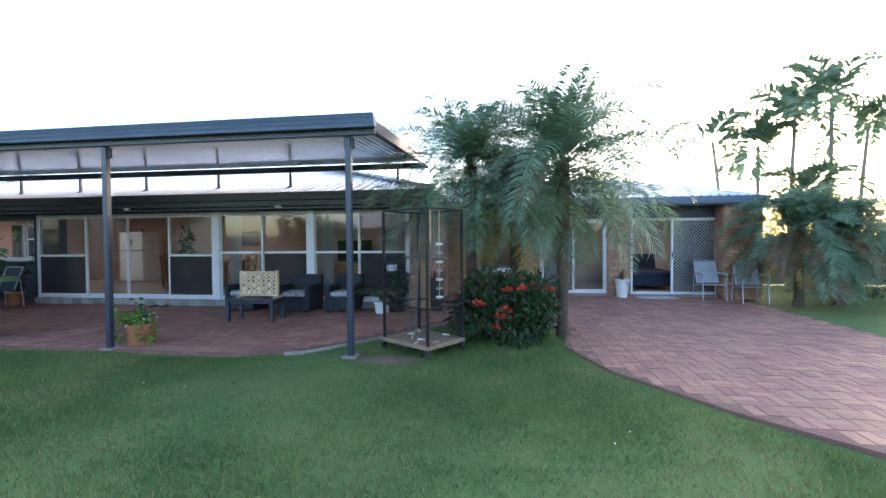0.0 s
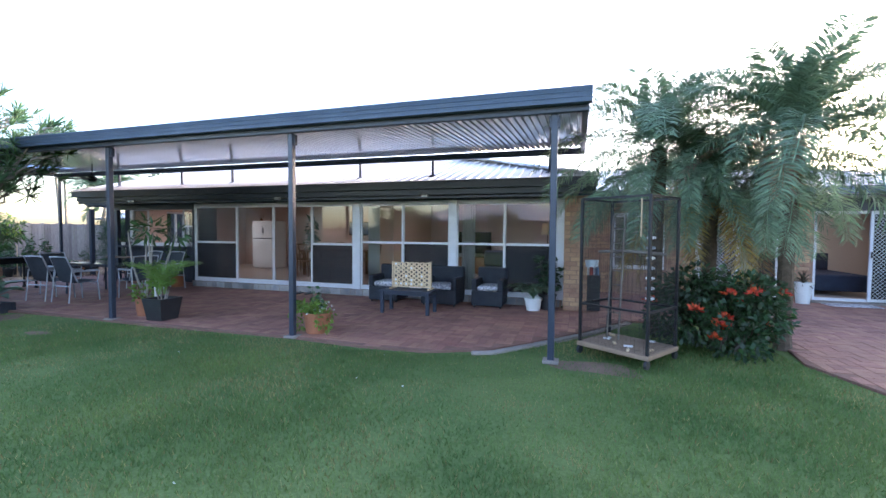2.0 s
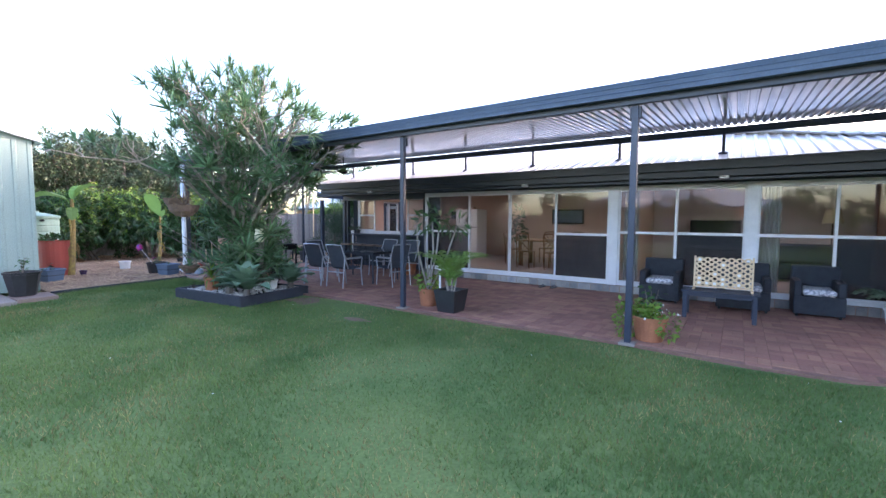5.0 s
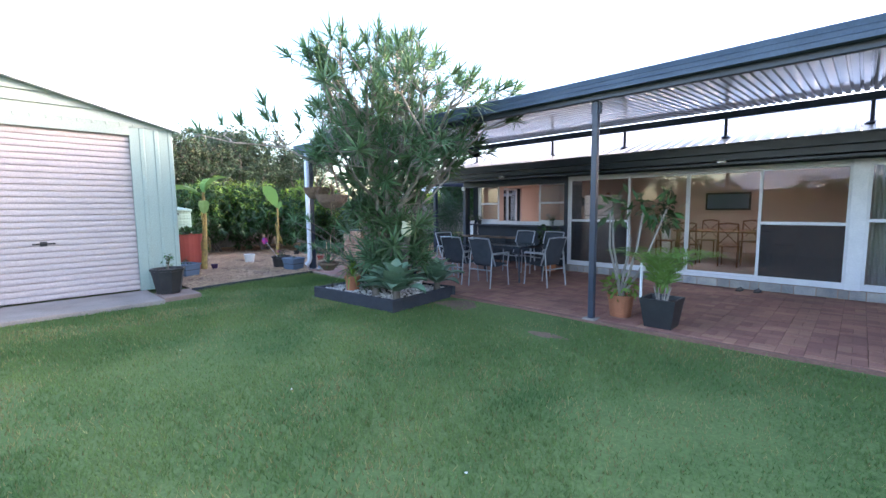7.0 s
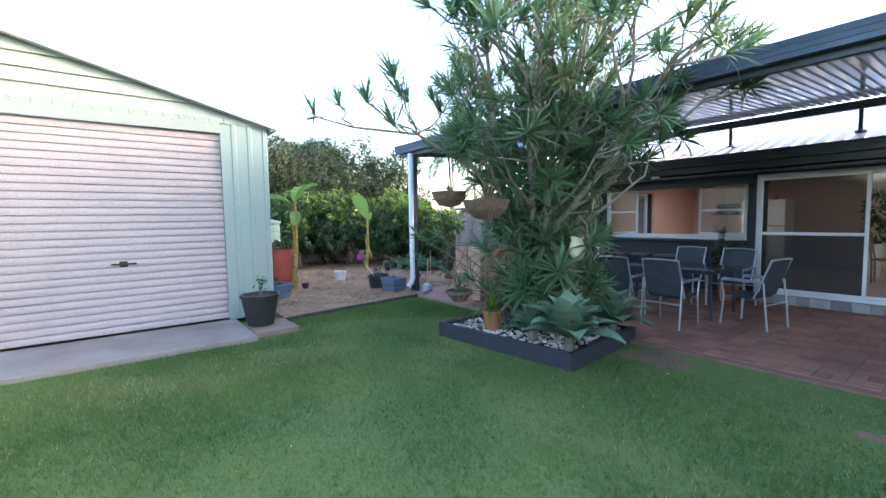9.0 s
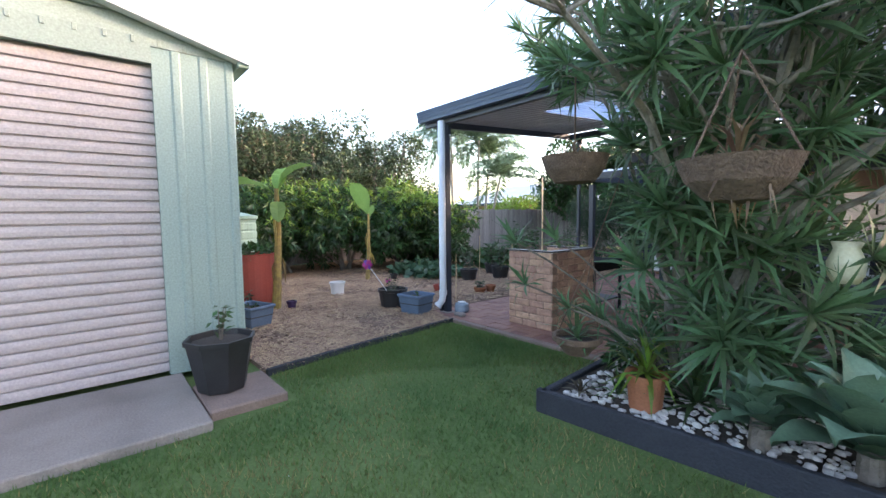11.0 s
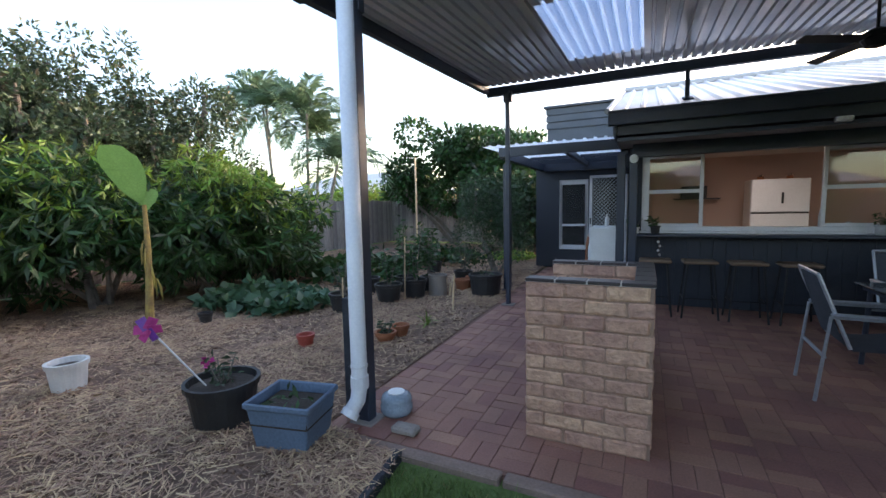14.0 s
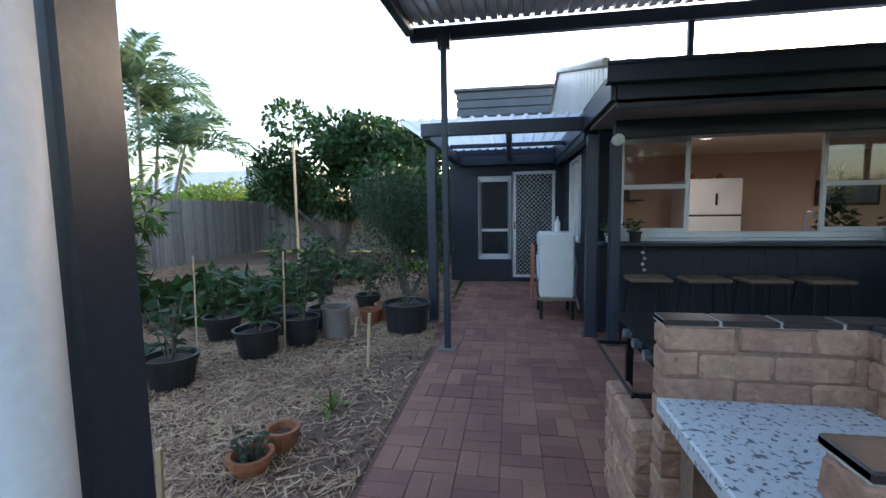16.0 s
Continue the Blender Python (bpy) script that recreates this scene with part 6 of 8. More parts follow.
# fittings by the corner post
t = thing("water_jug", -16.2, 5.42, 0, "empty clear plastic water jug with a blue base", "jug")
part("body", lathe(B(), [(0, 0.0), (0.1, 0.0), (0.112, 0.02), (0.115, 0.06), (0.107, 0.07), (0.112, 0.1), (0.1, 0.13), (0.06, 0.15), (0.0, 0.12)], 18), mk("cloudy_blue_plastic", (0.3, 0.37, 0.43), rough=0.2, bump=0.02), t, smooth=True)
part("ring", tube(B(), [(0, 0, 0.143), (0, 0, 0.155)], 0.06, 14), M_WHITE, t)
t = thing("stone_block", -16.0, 5.2, 0, "loose grey paving stone at the path edge", "stone")
part("stone", box(B(), -0.09, 0.09, -0.05, 0.05, 0.0, 0.05, 0.015), M_CONC, t)
t = thing("post_stub", -16.44, 5.25, 0, "short charcoal timber stub beside the post", "post")
part("stub", box(B(), -0.04, 0.04, -0.045, 0.045, 0, 0.85, 0.006), M_SLEEPER, t)

# ---- raised bed ----
BED = [(-13.36, 3.62), (-11.42, 3.82), (-11.58, 5.3), (-13.45, 4.95), (-13.36, 3.62)]
setting("bed_soil", prism(B(), [(-13.32, 3.68), (-11.5, 3.9), (-11.65, 5.24), (-13.4, 4.92)], -0.1, 0.1), M_BEDSOIL, "dark soil of the raised bed", "soil")
t = thing("raised_bed", -12.4, 4.4, 0, "triangular raised bed edged with charcoal sleepers", "garden bed")
for (x0, y0), (x1, y1) in zip(BED, BED[1:]):
    d, L = math.atan2(y1 - y0, x1 - x0), math.hypot(x1 - x0, y1 - y0)
    part("sleeper", box(B(), -0.03, L, 0.0, 0.055, -0.06, 0.14, 0.008, Matrix.Translation((x0 + 12.4, y0 - 4.4, 0)) @ Matrix.Rotation(d, 4, "Z")), M_SLEEPER, t)
rng = np.random.default_rng(17)
pv, pf = [], []
pb = B()
bmesh.ops.create_icosphere(pb, subdivisions=1, radius=1.0)
unit = np.array([v.co[:] for v in pb.verts])
uf = np.array([[v.index for v in f.verts] for f in pb.faces]) if pb.verts.index_update() is None else None
pb.free()
k = 0
while k < 760:
    x, y = rng.uniform(-13.36, -11.45), rng.uniform(3.7, 5.2)
    if inside(np.array([x]), np.array([y]), [(-13.27, 3.72), (-11.55, 3.93), (-11.7, 5.2), (-13.34, 4.86)])[0]:
        s = rng.uniform(0.014, 0.036) * np.array([1, rng.uniform(0.7, 1.2), 0.6])
        pf.append(uf + k * len(unit))
        pv.append(unit * s * (1 + rng.normal(0, 0.08, (len(unit), 1))) + [x, y, 0.105 + s[2] * 0.4])
        k += 1
st = part("pebbles", raw_mesh("pebbles", np.concatenate(pv), np.concatenate(pf)), M_PEBBLE)
tagged(st, "loose white and grey pebbles covering the bed", "pebbles", kind="stuff")
t = thing("bed_plant", -13.12, 4.62, 0.1, "low leafy plant with small white flowers in the pebble bed", "plant")
foliage("foliage", t, M_MANGO, [(0, 0, 0.12, 0.2, 0.26, 0.14)], 200, 0.1, 0.045, 641)
foliage("blossom", t, M_WHITEFLOWER, [(0.02, -0.05, 0.24, 0.15, 0.2, 0.05)], 34, 0.035, 0.025, 642)
# hanging things in the dragon tree
t = thing("hanging_basket", -12.0, 3.2, 1.5, "brown coir basket hung from the dragon tree", "basket")
part("bowl", lathe(B(), [(0, 0), (0.12, 0.02), (0.2, 0.1), (0.24, 0.2), (0.22, 0.2), (0.1, 0.12), (0, 0.1)], 16), M_BASKET, t)
for k in range(3):
    a = k * 2.094
    part("chain", tube(B(), [(0.22 * math.cos(a), 0.22 * math.sin(a), 0.2), (0, 0, 0.65)], 0.006, 4), M_BASKET, t)
part("moss_fringe", rosette_mesh("moss_fringe", 50, 0.3, 0.02, 95, 0.9, 1.2), M_BROWNFROND, t).matrix_basis = pose(0, 0, 0.18)
t = thing("hanging_basket", -13.02, 3.54, 1.66, "second coir basket with dry growth", "basket")
part("bowl", lathe(B(), [(0, 0), (0.13, 0.02), (0.19, 0.1), (0.22, 0.19), (0.2, 0.19), (0, 0.1)], 16), M_BASKET, t)
part("moss_fringe", rosette_mesh("moss_fringe", 70, 0.2, 0.012, 96, 1.1, 1.3), M_BROWNFROND, t, "dry coir fringe").matrix_basis = pose(0, 0, 0.17)
part("chain", tube(B(), [(0, 0, 0.1), (0, 0, 0.7)], 0.006, 4), M_BASKET, t)
t = thing("driftwood_branch", -12.2, 4.62, 0.1, "bleached driftwood branch leaning in the bed", "branch")
part("wood", tube(B(), [(0, 0, 0), (0.12, -0.03, 0.4), (0.28, -0.1, 0.85), (0.42, -0.16, 1.0)], [0.07, 0.06, 0.055, 0.04], 8), M_PALEBARK, t)
part("snag", tube(B(), [(0.2, -0.06, 0.65), (0.0, -0.15, 1.05)], [0.045, 0.025], 7), M_PALEBARK, t)
t = thing("pot_ornament", -11.78, 4.4, 1.05, "cream glazed pot head perched on the branch", "ornament")
part("body", lathe(B(), [(0, 0), (0.06, 0.0), (0.085, 0.05), (0.09, 0.12), (0.06, 0.2), (0.075, 0.24), (0.05, 0.24), (0, 0.2)], 16), M_YELLOWPOT, t, smooth=True)


# ---- barbecue ----
BX0, BX1, BY0, BY1 = -15.28, -14.565, 5.46, 6.41
bbq = thing("brick_barbecue", -14.96, 5.96, 0, "tan brick barbecue with dark tile capping", "barbecue")
qx, qy = 14.96, -5.96
W = 0.11
part("mortar", box(B(), BX0 + qx + 0.009, BX1 + qx - 0.009, BY0 + qy + 0.009, BY0 + qy + W - 0.009, 0, 0.985), M_MORTAR, bbq, "sandy mortar joints")
part("mortar", box(B(), BX1 + qx - W + 0.009, BX1 + qx - 0.009, BY0 + qy + W - 0.006, BY1 + qy - W + 0.006, 0, 0.985), M_MORTAR, bbq)
part("mortar", box(B(), BX0 + qx + 0.009, BX1 + qx - 0.009, BY1 + qy - W + 0.009, BY1 + qy - 0.009, 0, 0.985), M_MORTAR, bbq)
brick_meshes = []
for k in range(4):
    rr = random.Random(500 + k)
    b = box(B(), -0.113, 0.113, -0.055, 0.055, -0.0432, 0.0432, 0.012)
    for v in b.verts:
        v.co += Vector((rr.gauss(0, 0.003), rr.gauss(0, 0.003), rr.gauss(0, 0.0022)))
    me = mesh_of(b, "brick")
    me.materials.append(M_BRICKPINK)
    brick_meshes.append(me)
rr = random.Random(9)


def lay(parent, x0, y0, length, ang, courses, z0=0.0, pitch=0.09, offset=0.0):
    """Courses of stretcher bricks in half bond along a line, cut at the ends."""
    c, s = math.cos(ang), math.sin(ang)
    for r in range(courses):
        u = -0.116 if (r % 2) else 0.0
        u += offset
        while u < length - 0.02:
            a, e = max(u, 0.0), min(u + 0.226, length)
            if e - a > 0.03:
                ob = part("brick", rr.choice(brick_meshes), M_BRICKPINK, parent)
                m = (a + e) / 2
                ob.matrix_basis = Matrix.Translation((x0 + c * m, y0 + s * m, z0 + (r + 0.5) * pitch)) @ Matrix.Rotation(ang + rr.choice((0, math.pi)), 4, "Z") @ Matrix.Diagonal(((e - a - 0.001) / 0.226, 1, 1, 1))
            u += 0.232


lay(bbq, BX0 + qx, BY0 + qy + W / 2, BX1 - BX0, 0, 11)
lay(bbq, BX1 + qx - W / 2, BY0 + qy + W, BY1 - BY0 - 2 * W, math.pi / 2, 11)
lay(bbq, BX0 + qx, BY1 + qy - W / 2, BX1 - BX0, 0, 11)


def cap(parent, x0, x1, y0, y1, z, along):
    L = (x1 - x0) if along == "x" else (y1 - y0)
    n = max(round(L / 0.2), 1)
    for k in range(n):
        a, e = k * L / n + 0.004, (k + 1) * L / n - 0.004
        b = box(B(), x0 + a, x0 + e, y0, y1, z, z + 0.02, 0.004) if along == "x" else box(B(), x0, x1, y0 + a, y0 + e, z, z + 0.02, 0.004)
        part("cap_tile", b, M_CAPTILE, parent)
    part("grout", box(B(), x0 + 0.004, x1 - 0.004, y0 + 0.004, y1 - 0.004, z - 0.002, z + 0.016), M_GROUT, parent)


cap(bbq, BX0 + qx - 0.005, BX1 + qx + 0.005, BY0 + qy - 0.005, BY0 + qy + W, 0.992, "x")
cap(bbq, BX1 + qx - W, BX1 + qx + 0.005, BY0 + qy + W + 0.002, BY1 + qy - W, 0.992, "y")
cap(bbq, BX0 + qx - 0.005, BX1 + qx + 0.005, BY1 + qy - W + 0.002, BY1 + qy + 0.005, 0.992, "x")
part("bench_slab", box(B(), BX0 + qx - 0.02, BX1 + qx - W - 0.004, BY0 + qy + W + 0.004, BY1 + qy - W - 0.004, 0.69, 0.745, 0.006), M_TERRAZZO, bbq, "white terrazzo slab with dark chips")
inner = B()
box(inner, BX0 + qx + 0.06, BX1 + qx - W - 0.01, BY1 + qy - W - 0.12, BY1 + qy - W - 0.014, 0, 0.685)
part("inner_pier", inner, M_MORTAR, bbq)
# low brick bay behind it, with the gas hotplate standing beside
bay = thing("brick_pier", -15.27, 6.7, 0, "low brick pier under the edge of the hotplate", "barbecue")
part("mortar", box(B(), -0.042, 0.042, -0.24, 0.24, 0, 0.53), M_MORTAR, bay)
lay(bay, 0.0, -0.25, 0.5, math.pi / 2, 6)

t = thing("gas_hotplate", -14.9, 6.95, 0, "black steel gas hotplate trolley with a flat lid", "barbecue")
part("lid", box(B(), -0.3, 0.28, -0.42, 0.42, 0.76, 0.785, 0.012), M_MATTBLACK, t)
part("body", box(B(), -0.24, 0.26, -0.4, 0.4, 0.64, 0.76, 0.01), M_MATTBLACK, t)
part("lower_shelf", box(B(), -0.22, 0.24, -0.38, 0.38, 0.18, 0.2), M_BLACKMETAL, t)
part("front_rail", tube(B(), [(-0.4, -0.38, 0.62), (-0.4, 0.38, 0.62)], 0.008, 6), M_BLACKMETAL, t)
for sy in (-0.36, 0.36):
    part("rail_bracket", box(B(), -0.4, -0.24, sy - 0.008, sy + 0.008, 0.61, 0.63), M_BLACKMETAL, t)
for k in range(4):
    part("knob", cyl(B(), (-0.28, -0.27 + k * 0.18, 0.7), (-0.24, -0.27 + k * 0.18, 0.7), 0.026, seg=10), M_SILVER, t)
for sx in (-0.22, 0.24):
    for sy in (-0.37, 0.37):
        part("leg", box(B(), sx - 0.018, sx + 0.018, sy - 0.018, sy + 0.018, 0.07, 0.64), M_BLACKMETAL, t)
        part("wheel", cyl(B(), (sx - 0.012, sy, 0.04), (sx + 0.012, sy, 0.04), 0.04, seg=12), M_BLACK, t)


# ---- patio furniture ----
def sling_chair(label, material=None):
    t = thing("patio_chair", 0, 0, 0, label, "chair", group="sling chairs round the patio table")
    r = 0.013
    for sx in (-0.26, 0.26):
        part("side_frame", tube(B(), [(sx, 0.3, 0.0), (sx, 0.26, 0.4), (sx, 0.3, 0.62), (sx, -0.22, 0.62), (sx, -0.28, 0.0)], r, 8), M_SILVER, t)
        part("back_upright", tube(B(), [(sx * 0.93, -0.1, 0.4), (sx * 0.93, -0.3, 0.92)], r, 8), M_SILVER, t)
        part("armrest", box(B(), sx - 0.025, sx + 0.025, -0.22, 0.28, 0.628, 0.65, 0.008), M_SILVER, t)
    part("top_bar", tube(B(), [(-0.242, -0.3, 0.92), (0, -0.315, 0.93), (0.242, -0.3, 0.92)], r, 8), M_SILVER, t)
    part("cross_bar", tube(B(), [(-0.26, 0.26, 0.38), (0.26, 0.26, 0.38)], r, 8), M_SILVER, t)
    part("cross_bar", tube(B(), [(-0.26, -0.24, 0.33), (0.26, -0.24, 0.33)], r, 8), M_SILVER, t)
    b = B()
    path = [(0.27, 0.43), (0.1, 0.4), (-0.08, 0.39), (-0.14, 0.44), (-0.2, 0.62), (-0.29, 0.9)]
    rows = [[b.verts.new((x, y, z)) for x in (-0.235, 0, 0.235)] for y, z in path]
    low = [[b.verts.new((x, y - 0.003, z - 0.006)) for x in (-0.235, 0, 0.235)] for y, z in path]
    for rws in (rows, low):
        for a, c in zip(rws, rws[1:]):
            for i in range(2):
                b.faces.new((a[i], a[i + 1], c[i + 1], c[i]))
    part("sling", b, material or M_SLING, t, "charcoal mesh sling" if material is None else "faded grey mesh sling")
    return t


ch = sling_chair("silver metal sling chair pulled to the patio table")
ch.matrix_basis = pose(-12.35, 6.3, 0, 0, 0, 5)
for x, y, rz in ((-11.63, 6.33, 0), (-10.85, 7.1, 80), (-13.2, 7.0, -92), (-12.3, 8.35, 180), (-11.55, 8.35, 178)):
    copy_thing(ch, pose(x, y, 0, 0, 0, rz))
gc = sling_chair("pale grey sling chair against the brick wing", mk("pale_grey_sling", (0.36, 0.37, 0.38), rough=0.8, bump=0.3, bscale=300))
gc["group"] = "grey sling chairs"
gc.matrix_basis = pose(4.95, 11.2, 0, 0, 0, 180)
copy_thing(gc, pose(5.62, 10.75, 0, 0, 0, 176))
t = thing("patio_table", -12.1, 7.35, 0, "dark glass-topped patio table", "table")
part("tabletop", box(B(), -0.85, 0.85, -0.5, 0.5, 0.705, 0.72, 0.006), mk("dark_tinted_glass_top", (0.05, 0.065, 0.08), rough=0.08, bump=0.0), t)
part("apron", box(B(), -0.8, 0.8, -0.46, 0.46, 0.66, 0.704, 0.006), M_NAVY, t)
for sx in (-0.78, 0.78):
    for sy in (-0.43, 0.43):
        part("leg", cyl(B(), (sx, sy, 0), (sx * 0.97, sy * 0.97, 0.66), 0.02, seg=8), M_NAVY, t)


def rattan_seat(x, y, w, label, seats, rz=0.0):
    t = thing("rattan_sofa" if seats > 1 else "rattan_armchair", x, y, 0, label, "sofa" if seats > 1 else "armchair", rz)
    part("base", box(B(), -w / 2, w / 2, -0.36, 0.34, 0.04, 0.33, 0.012), M_RATTAN, t)
    part("backrest", box(B(), -w / 2, w / 2, 0.22, 0.36, 0.33, 0.76, 0.02), M_RATTAN, t)
    for sx in (-1, 1):
        part("arm", box(B(), sx * w / 2 - (0.1 if sx > 0 else 0), sx * w / 2 + (0.1 if sx < 0 else 0), -0.36, 0.22, 0.33, 0.56, 0.015), M_RATTAN, t)
        for sy in (-0.31, 0.3):
            part("foot", cyl(B(), (sx * (w / 2 - 0.05), sy, 0), (sx * (w / 2 - 0.05), sy, 0.04), 0.02, seg=8), M_BLACK, t)
    iw = (w - 0.2) / seats
    for k in range(seats):
        a = -w / 2 + 0.1 + k * iw
        part("seat_cushion", box(B(), a + 0.006, a + iw - 0.006, -0.35, 0.21, 0.332, 0.43, 0.03), M_CUSHION, t, "grey-white patterned cushion")
    return t


rattan_seat(-5.62, 8.78, 0.66, "dark rattan armchair beside the coffee table", 1)
rattan_seat(-4.36, 8.7, 0.74, "dark rattan armchair behind the game frame", 1)
rattan_seat(-3.39, 8.8, 0.62, "dark rattan armchair with a patterned cushion", 1)
t = thing("coffee_table", -4.66, 7.52, 0, "low dark slatted coffee table", "table")
for k in range(6):
    part("slat", box(B(), -0.5, 0.5, -0.24 + k * 0.08, -0.17 + k * 0.08, 0.4, 0.425, 0.004), M_NAVY, t)
part("apron", box(B(), -0.47, 0.47, -0.2, 0.2, 0.34, 0.399, 0.004), M_NAVY, t)
for sx in (-0.44, 0.44):
    for sy in (-0.2, 0.2):
        part("leg", box(B(), sx - 0.03, sx + 0.03, sy - 0.03, sy + 0.03, 0, 0.4, 0.005), M_NAVY, t)
# giant four-in-a-row game, standing on the table
t = thing("four_in_a_row_game", -4.63, 7.56, 0.425, "large pale pine four-in-a-row game frame with round holes", "game")
def hole_board(w, h, nx, nz, z0, r, d):
    """A board with rows of round holes right through it."""
    bm = B()
    cw, chh = w / nx, h / nz
    for i in range(nx):
        for j in range(nz):
            cx, cz = -w / 2 + (i + 0.5) * cw, z0 + (j + 0.5) * chh
            ring = {}
            for y in (0.0, d):
                outer, innr = [], []
                for k in range(8):
                    a = math.pi / 4 * k + math.pi / 8
                    ux, uz = math.cos(a), math.sin(a)
                    sc = 1 / max(abs(ux), abs(uz))
                    outer.append(bm.verts.new((cx + ux * sc * cw / 2, y, cz + uz * sc * chh / 2)))
                    innr.append(bm.verts.new((cx + ux * r, y, cz + uz * r)))
                for k in range(8):
                    q = (outer[k], outer[(k + 1) % 8], innr[(k + 1) % 8], innr[k])
                    bm.faces.new(q)
                ring[y] = innr
            for k in range(8):
                bm.faces.new((ring[0.0][k], ring[0.0][(k + 1) % 8], ring[d][(k + 1) % 8], ring[d][k]))
    bmesh.ops.remove_doubles(bm, verts=bm.verts, dist=1e-4)
    return bm
part("front_board", hole_board(0.72, 0.44, 7, 6, 0.06, 0.024, 0.012), M_PINE, t)
bo = part("back_board", hole_board(0.72, 0.44, 7, 6, 0.06, 0.024, 0.012), M_PINE, t)
bo.matrix_basis = pose(0, 0.035, 0)
for sx in (-0.385, 0.36):
    part("side_post", box(B(), sx, sx + 0.025, -0.01, 0.06, 0.0, 0.515, 0.004), M_PINE, t)
    part("foot", box(B(), sx - 0.005, sx + 0.03, -0.12, 0.17, 0.0, 0.03, 0.005), M_PINE, t)
part("bottom_rail", box(B(), -0.36, 0.36, 0.0, 0.047, 0.035, 0.058), M_PINE, t)
rr = random.Random(14)
for i in range(7):
    for j in range(6):
        if rr.random() < 0.72 - 0.06 * j:
            cx, cz = -0.36 + (i + 0.5) * 0.72 / 7, 0.06 + (j + 0.5) * 0.44 / 6
            part("disc", cyl(B(), (cx, 0.016, cz), (cx, 0.03, cz), 0.03, seg=12), M_BLACK if rr.random() < 0.55 else M_WHITE, t)
# bar stools
st0 = thing("bar_stool", -14.5, 9.12, 0, "black metal bar stool with a worn timber seat", "stool", group="bar stools under the servery")
part("seat", box(B(), -0.19, 0.19, -0.15, 0.15, 0.68, 0.72, 0.015), M_CONE, st0)
for sx in (-1, 1):
    for sy in (-1, 1):
        part("leg", tube(B(), [(sx * 0.14, sy * 0.11, 0.68), (sx * 0.2, sy * 0.17, 0.0)], 0.012, 6), M_BLACKMETAL, st0)
    part("footrest", tube(B(), [(sx * 0.18, -0.15, 0.25), (sx * 0.18, 0.15, 0.25)], 0.009, 6), M_BLACKMETAL, st0)
part("footrest", tube(B(), [(-0.18, -0.15, 0.25), (0.18, -0.15, 0.25)], 0.009, 6), M_BLACKMETAL, st0)
for x in (-14.0, -13.5, -13.0):
    copy_thing(st0, pose(x, 9.12, 0, 0, 0, 3))
# things on the bar
for k, (x, r, h, m, lab) in enumerate(((-14.75, 0.05, 0.09, M_WHITE, "small white pot with a trailing succulent on the bar"), (-14.5, 0.06, 0.11, M_BLACK, "small dark pot with a trailing plant on the bar"), (-12.15, 0.06, 0.12, M_SILVER, "small metal pot of herbs on the bar"))):
    t = pot("bar_pot", x, 9.56, 1.02, r, h, m, lab, 0.8, 0.01)
    sprig(t, h, 60, 0.13, 0.14, 0.06, 0.03, M_MANGO, 520 + k, 7)
t = thing("wind_chime", -14.45, 9.42, 0.72, "string of shells hanging from the bar ledge", "ornament")
part("cord", tube(B(), [(0, 0, 0), (0, 0, 0.26)], 0.004, 4), M_BASKET, t)
for k in range(4):
    part("shell", lathe(B(), [(0, -0.02), (0.022, 0.0), (0, 0.02)], 8, Matrix.Translation((0.01 * (-1) ** k, 0, 0.02 + 0.06 * k))), M_PEBBLE, t)
# wall lamps and ceiling fan
for x, y, z, lab in ((-14.78, 9.17, 2.03, "round white spotlight on the bar post"), (-4.7, 8.47, 2.2, "small white floodlight under the eave"), (-8.3, 8.47, 2.2, "small white floodlight under the eave"), (-12.9, 8.47, 2.2, "small white floodlight under the eave")):
    t = thing("spotlight", x, y, z, lab, "lamp", group="eave lights")
    part("housing", box(B(), -0.07, 0.07, -0.05, 0.02, 0.0, 0.05, 0.01) if "eave" in lab else cyl(B(), (0, 0.04, 0), (0, -0.02, 0), 0.055, seg=16), M_ALU, t)
    part("lens", box(B(), -0.055, 0.055, -0.056, -0.051, 0.008, 0.042) if "eave" in lab else cyl(B(), (0, -0.02, 0), (0, -0.03, 0), 0.042, seg=16), M_LAMPGLASS, t)
t = thing("ceiling_fan", -13.0, 7.6, 2.72, "dark four-blade ceiling fan under the awning", "fan")
part("rod", cyl(B(), (0, 0, 0.05), (0, 0, 0.36), 0.012, seg=8), M_BLACKMETAL, t)
part("motor", lathe(B(), [(0, -0.08), (0.07, -0.07), (0.1, -0.02), (0.09, 0.04), (0.03, 0.07), (0, 0.07)], 16), M_BLACKMETAL, t)
for k in range(4):
    ob = part("blade", box(B(), 0.1, 0.62, -0.06, 0.06, -0.012, -0.004, 0.003), M_BLACK, t)
    ob.matrix_basis = pose(0, 0, 0, 8, 0, 25 + 90 * k)
# washing machine on its stand
t = thing("washing_machine", -15.22, 10.45, 0, "white washing machine raised on a timber stand", "appliance")
part("body", box(B(), -0.22, 0.2, -0.27, 0.27, 0.27, 1.08, 0.02), M_WHITE, t)
part("door_ring", cyl(B(), (-0.225, 0, 0.62), (-0.25, 0, 0.62), 0.17, seg=20), M_ALU, t)
part("control_panel", box(B(), -0.235, -0.221, -0.24, 0.24, 0.92, 1.05, 0.004), M_ALU, t)
part("stand_top", box(B(), -0.24, 0.22, -0.29, 0.29, 0.24, 0.268, 0.004), M_WOODSEAT, t)
for sx in (-0.2, 0.18):
    for sy in (-0.25, 0.25):
        part("stand_leg", box(B(), sx - 0.02, sx + 0.02, sy - 0.02, sy + 0.02, 0, 0.24), M_BLACKMETAL, t)
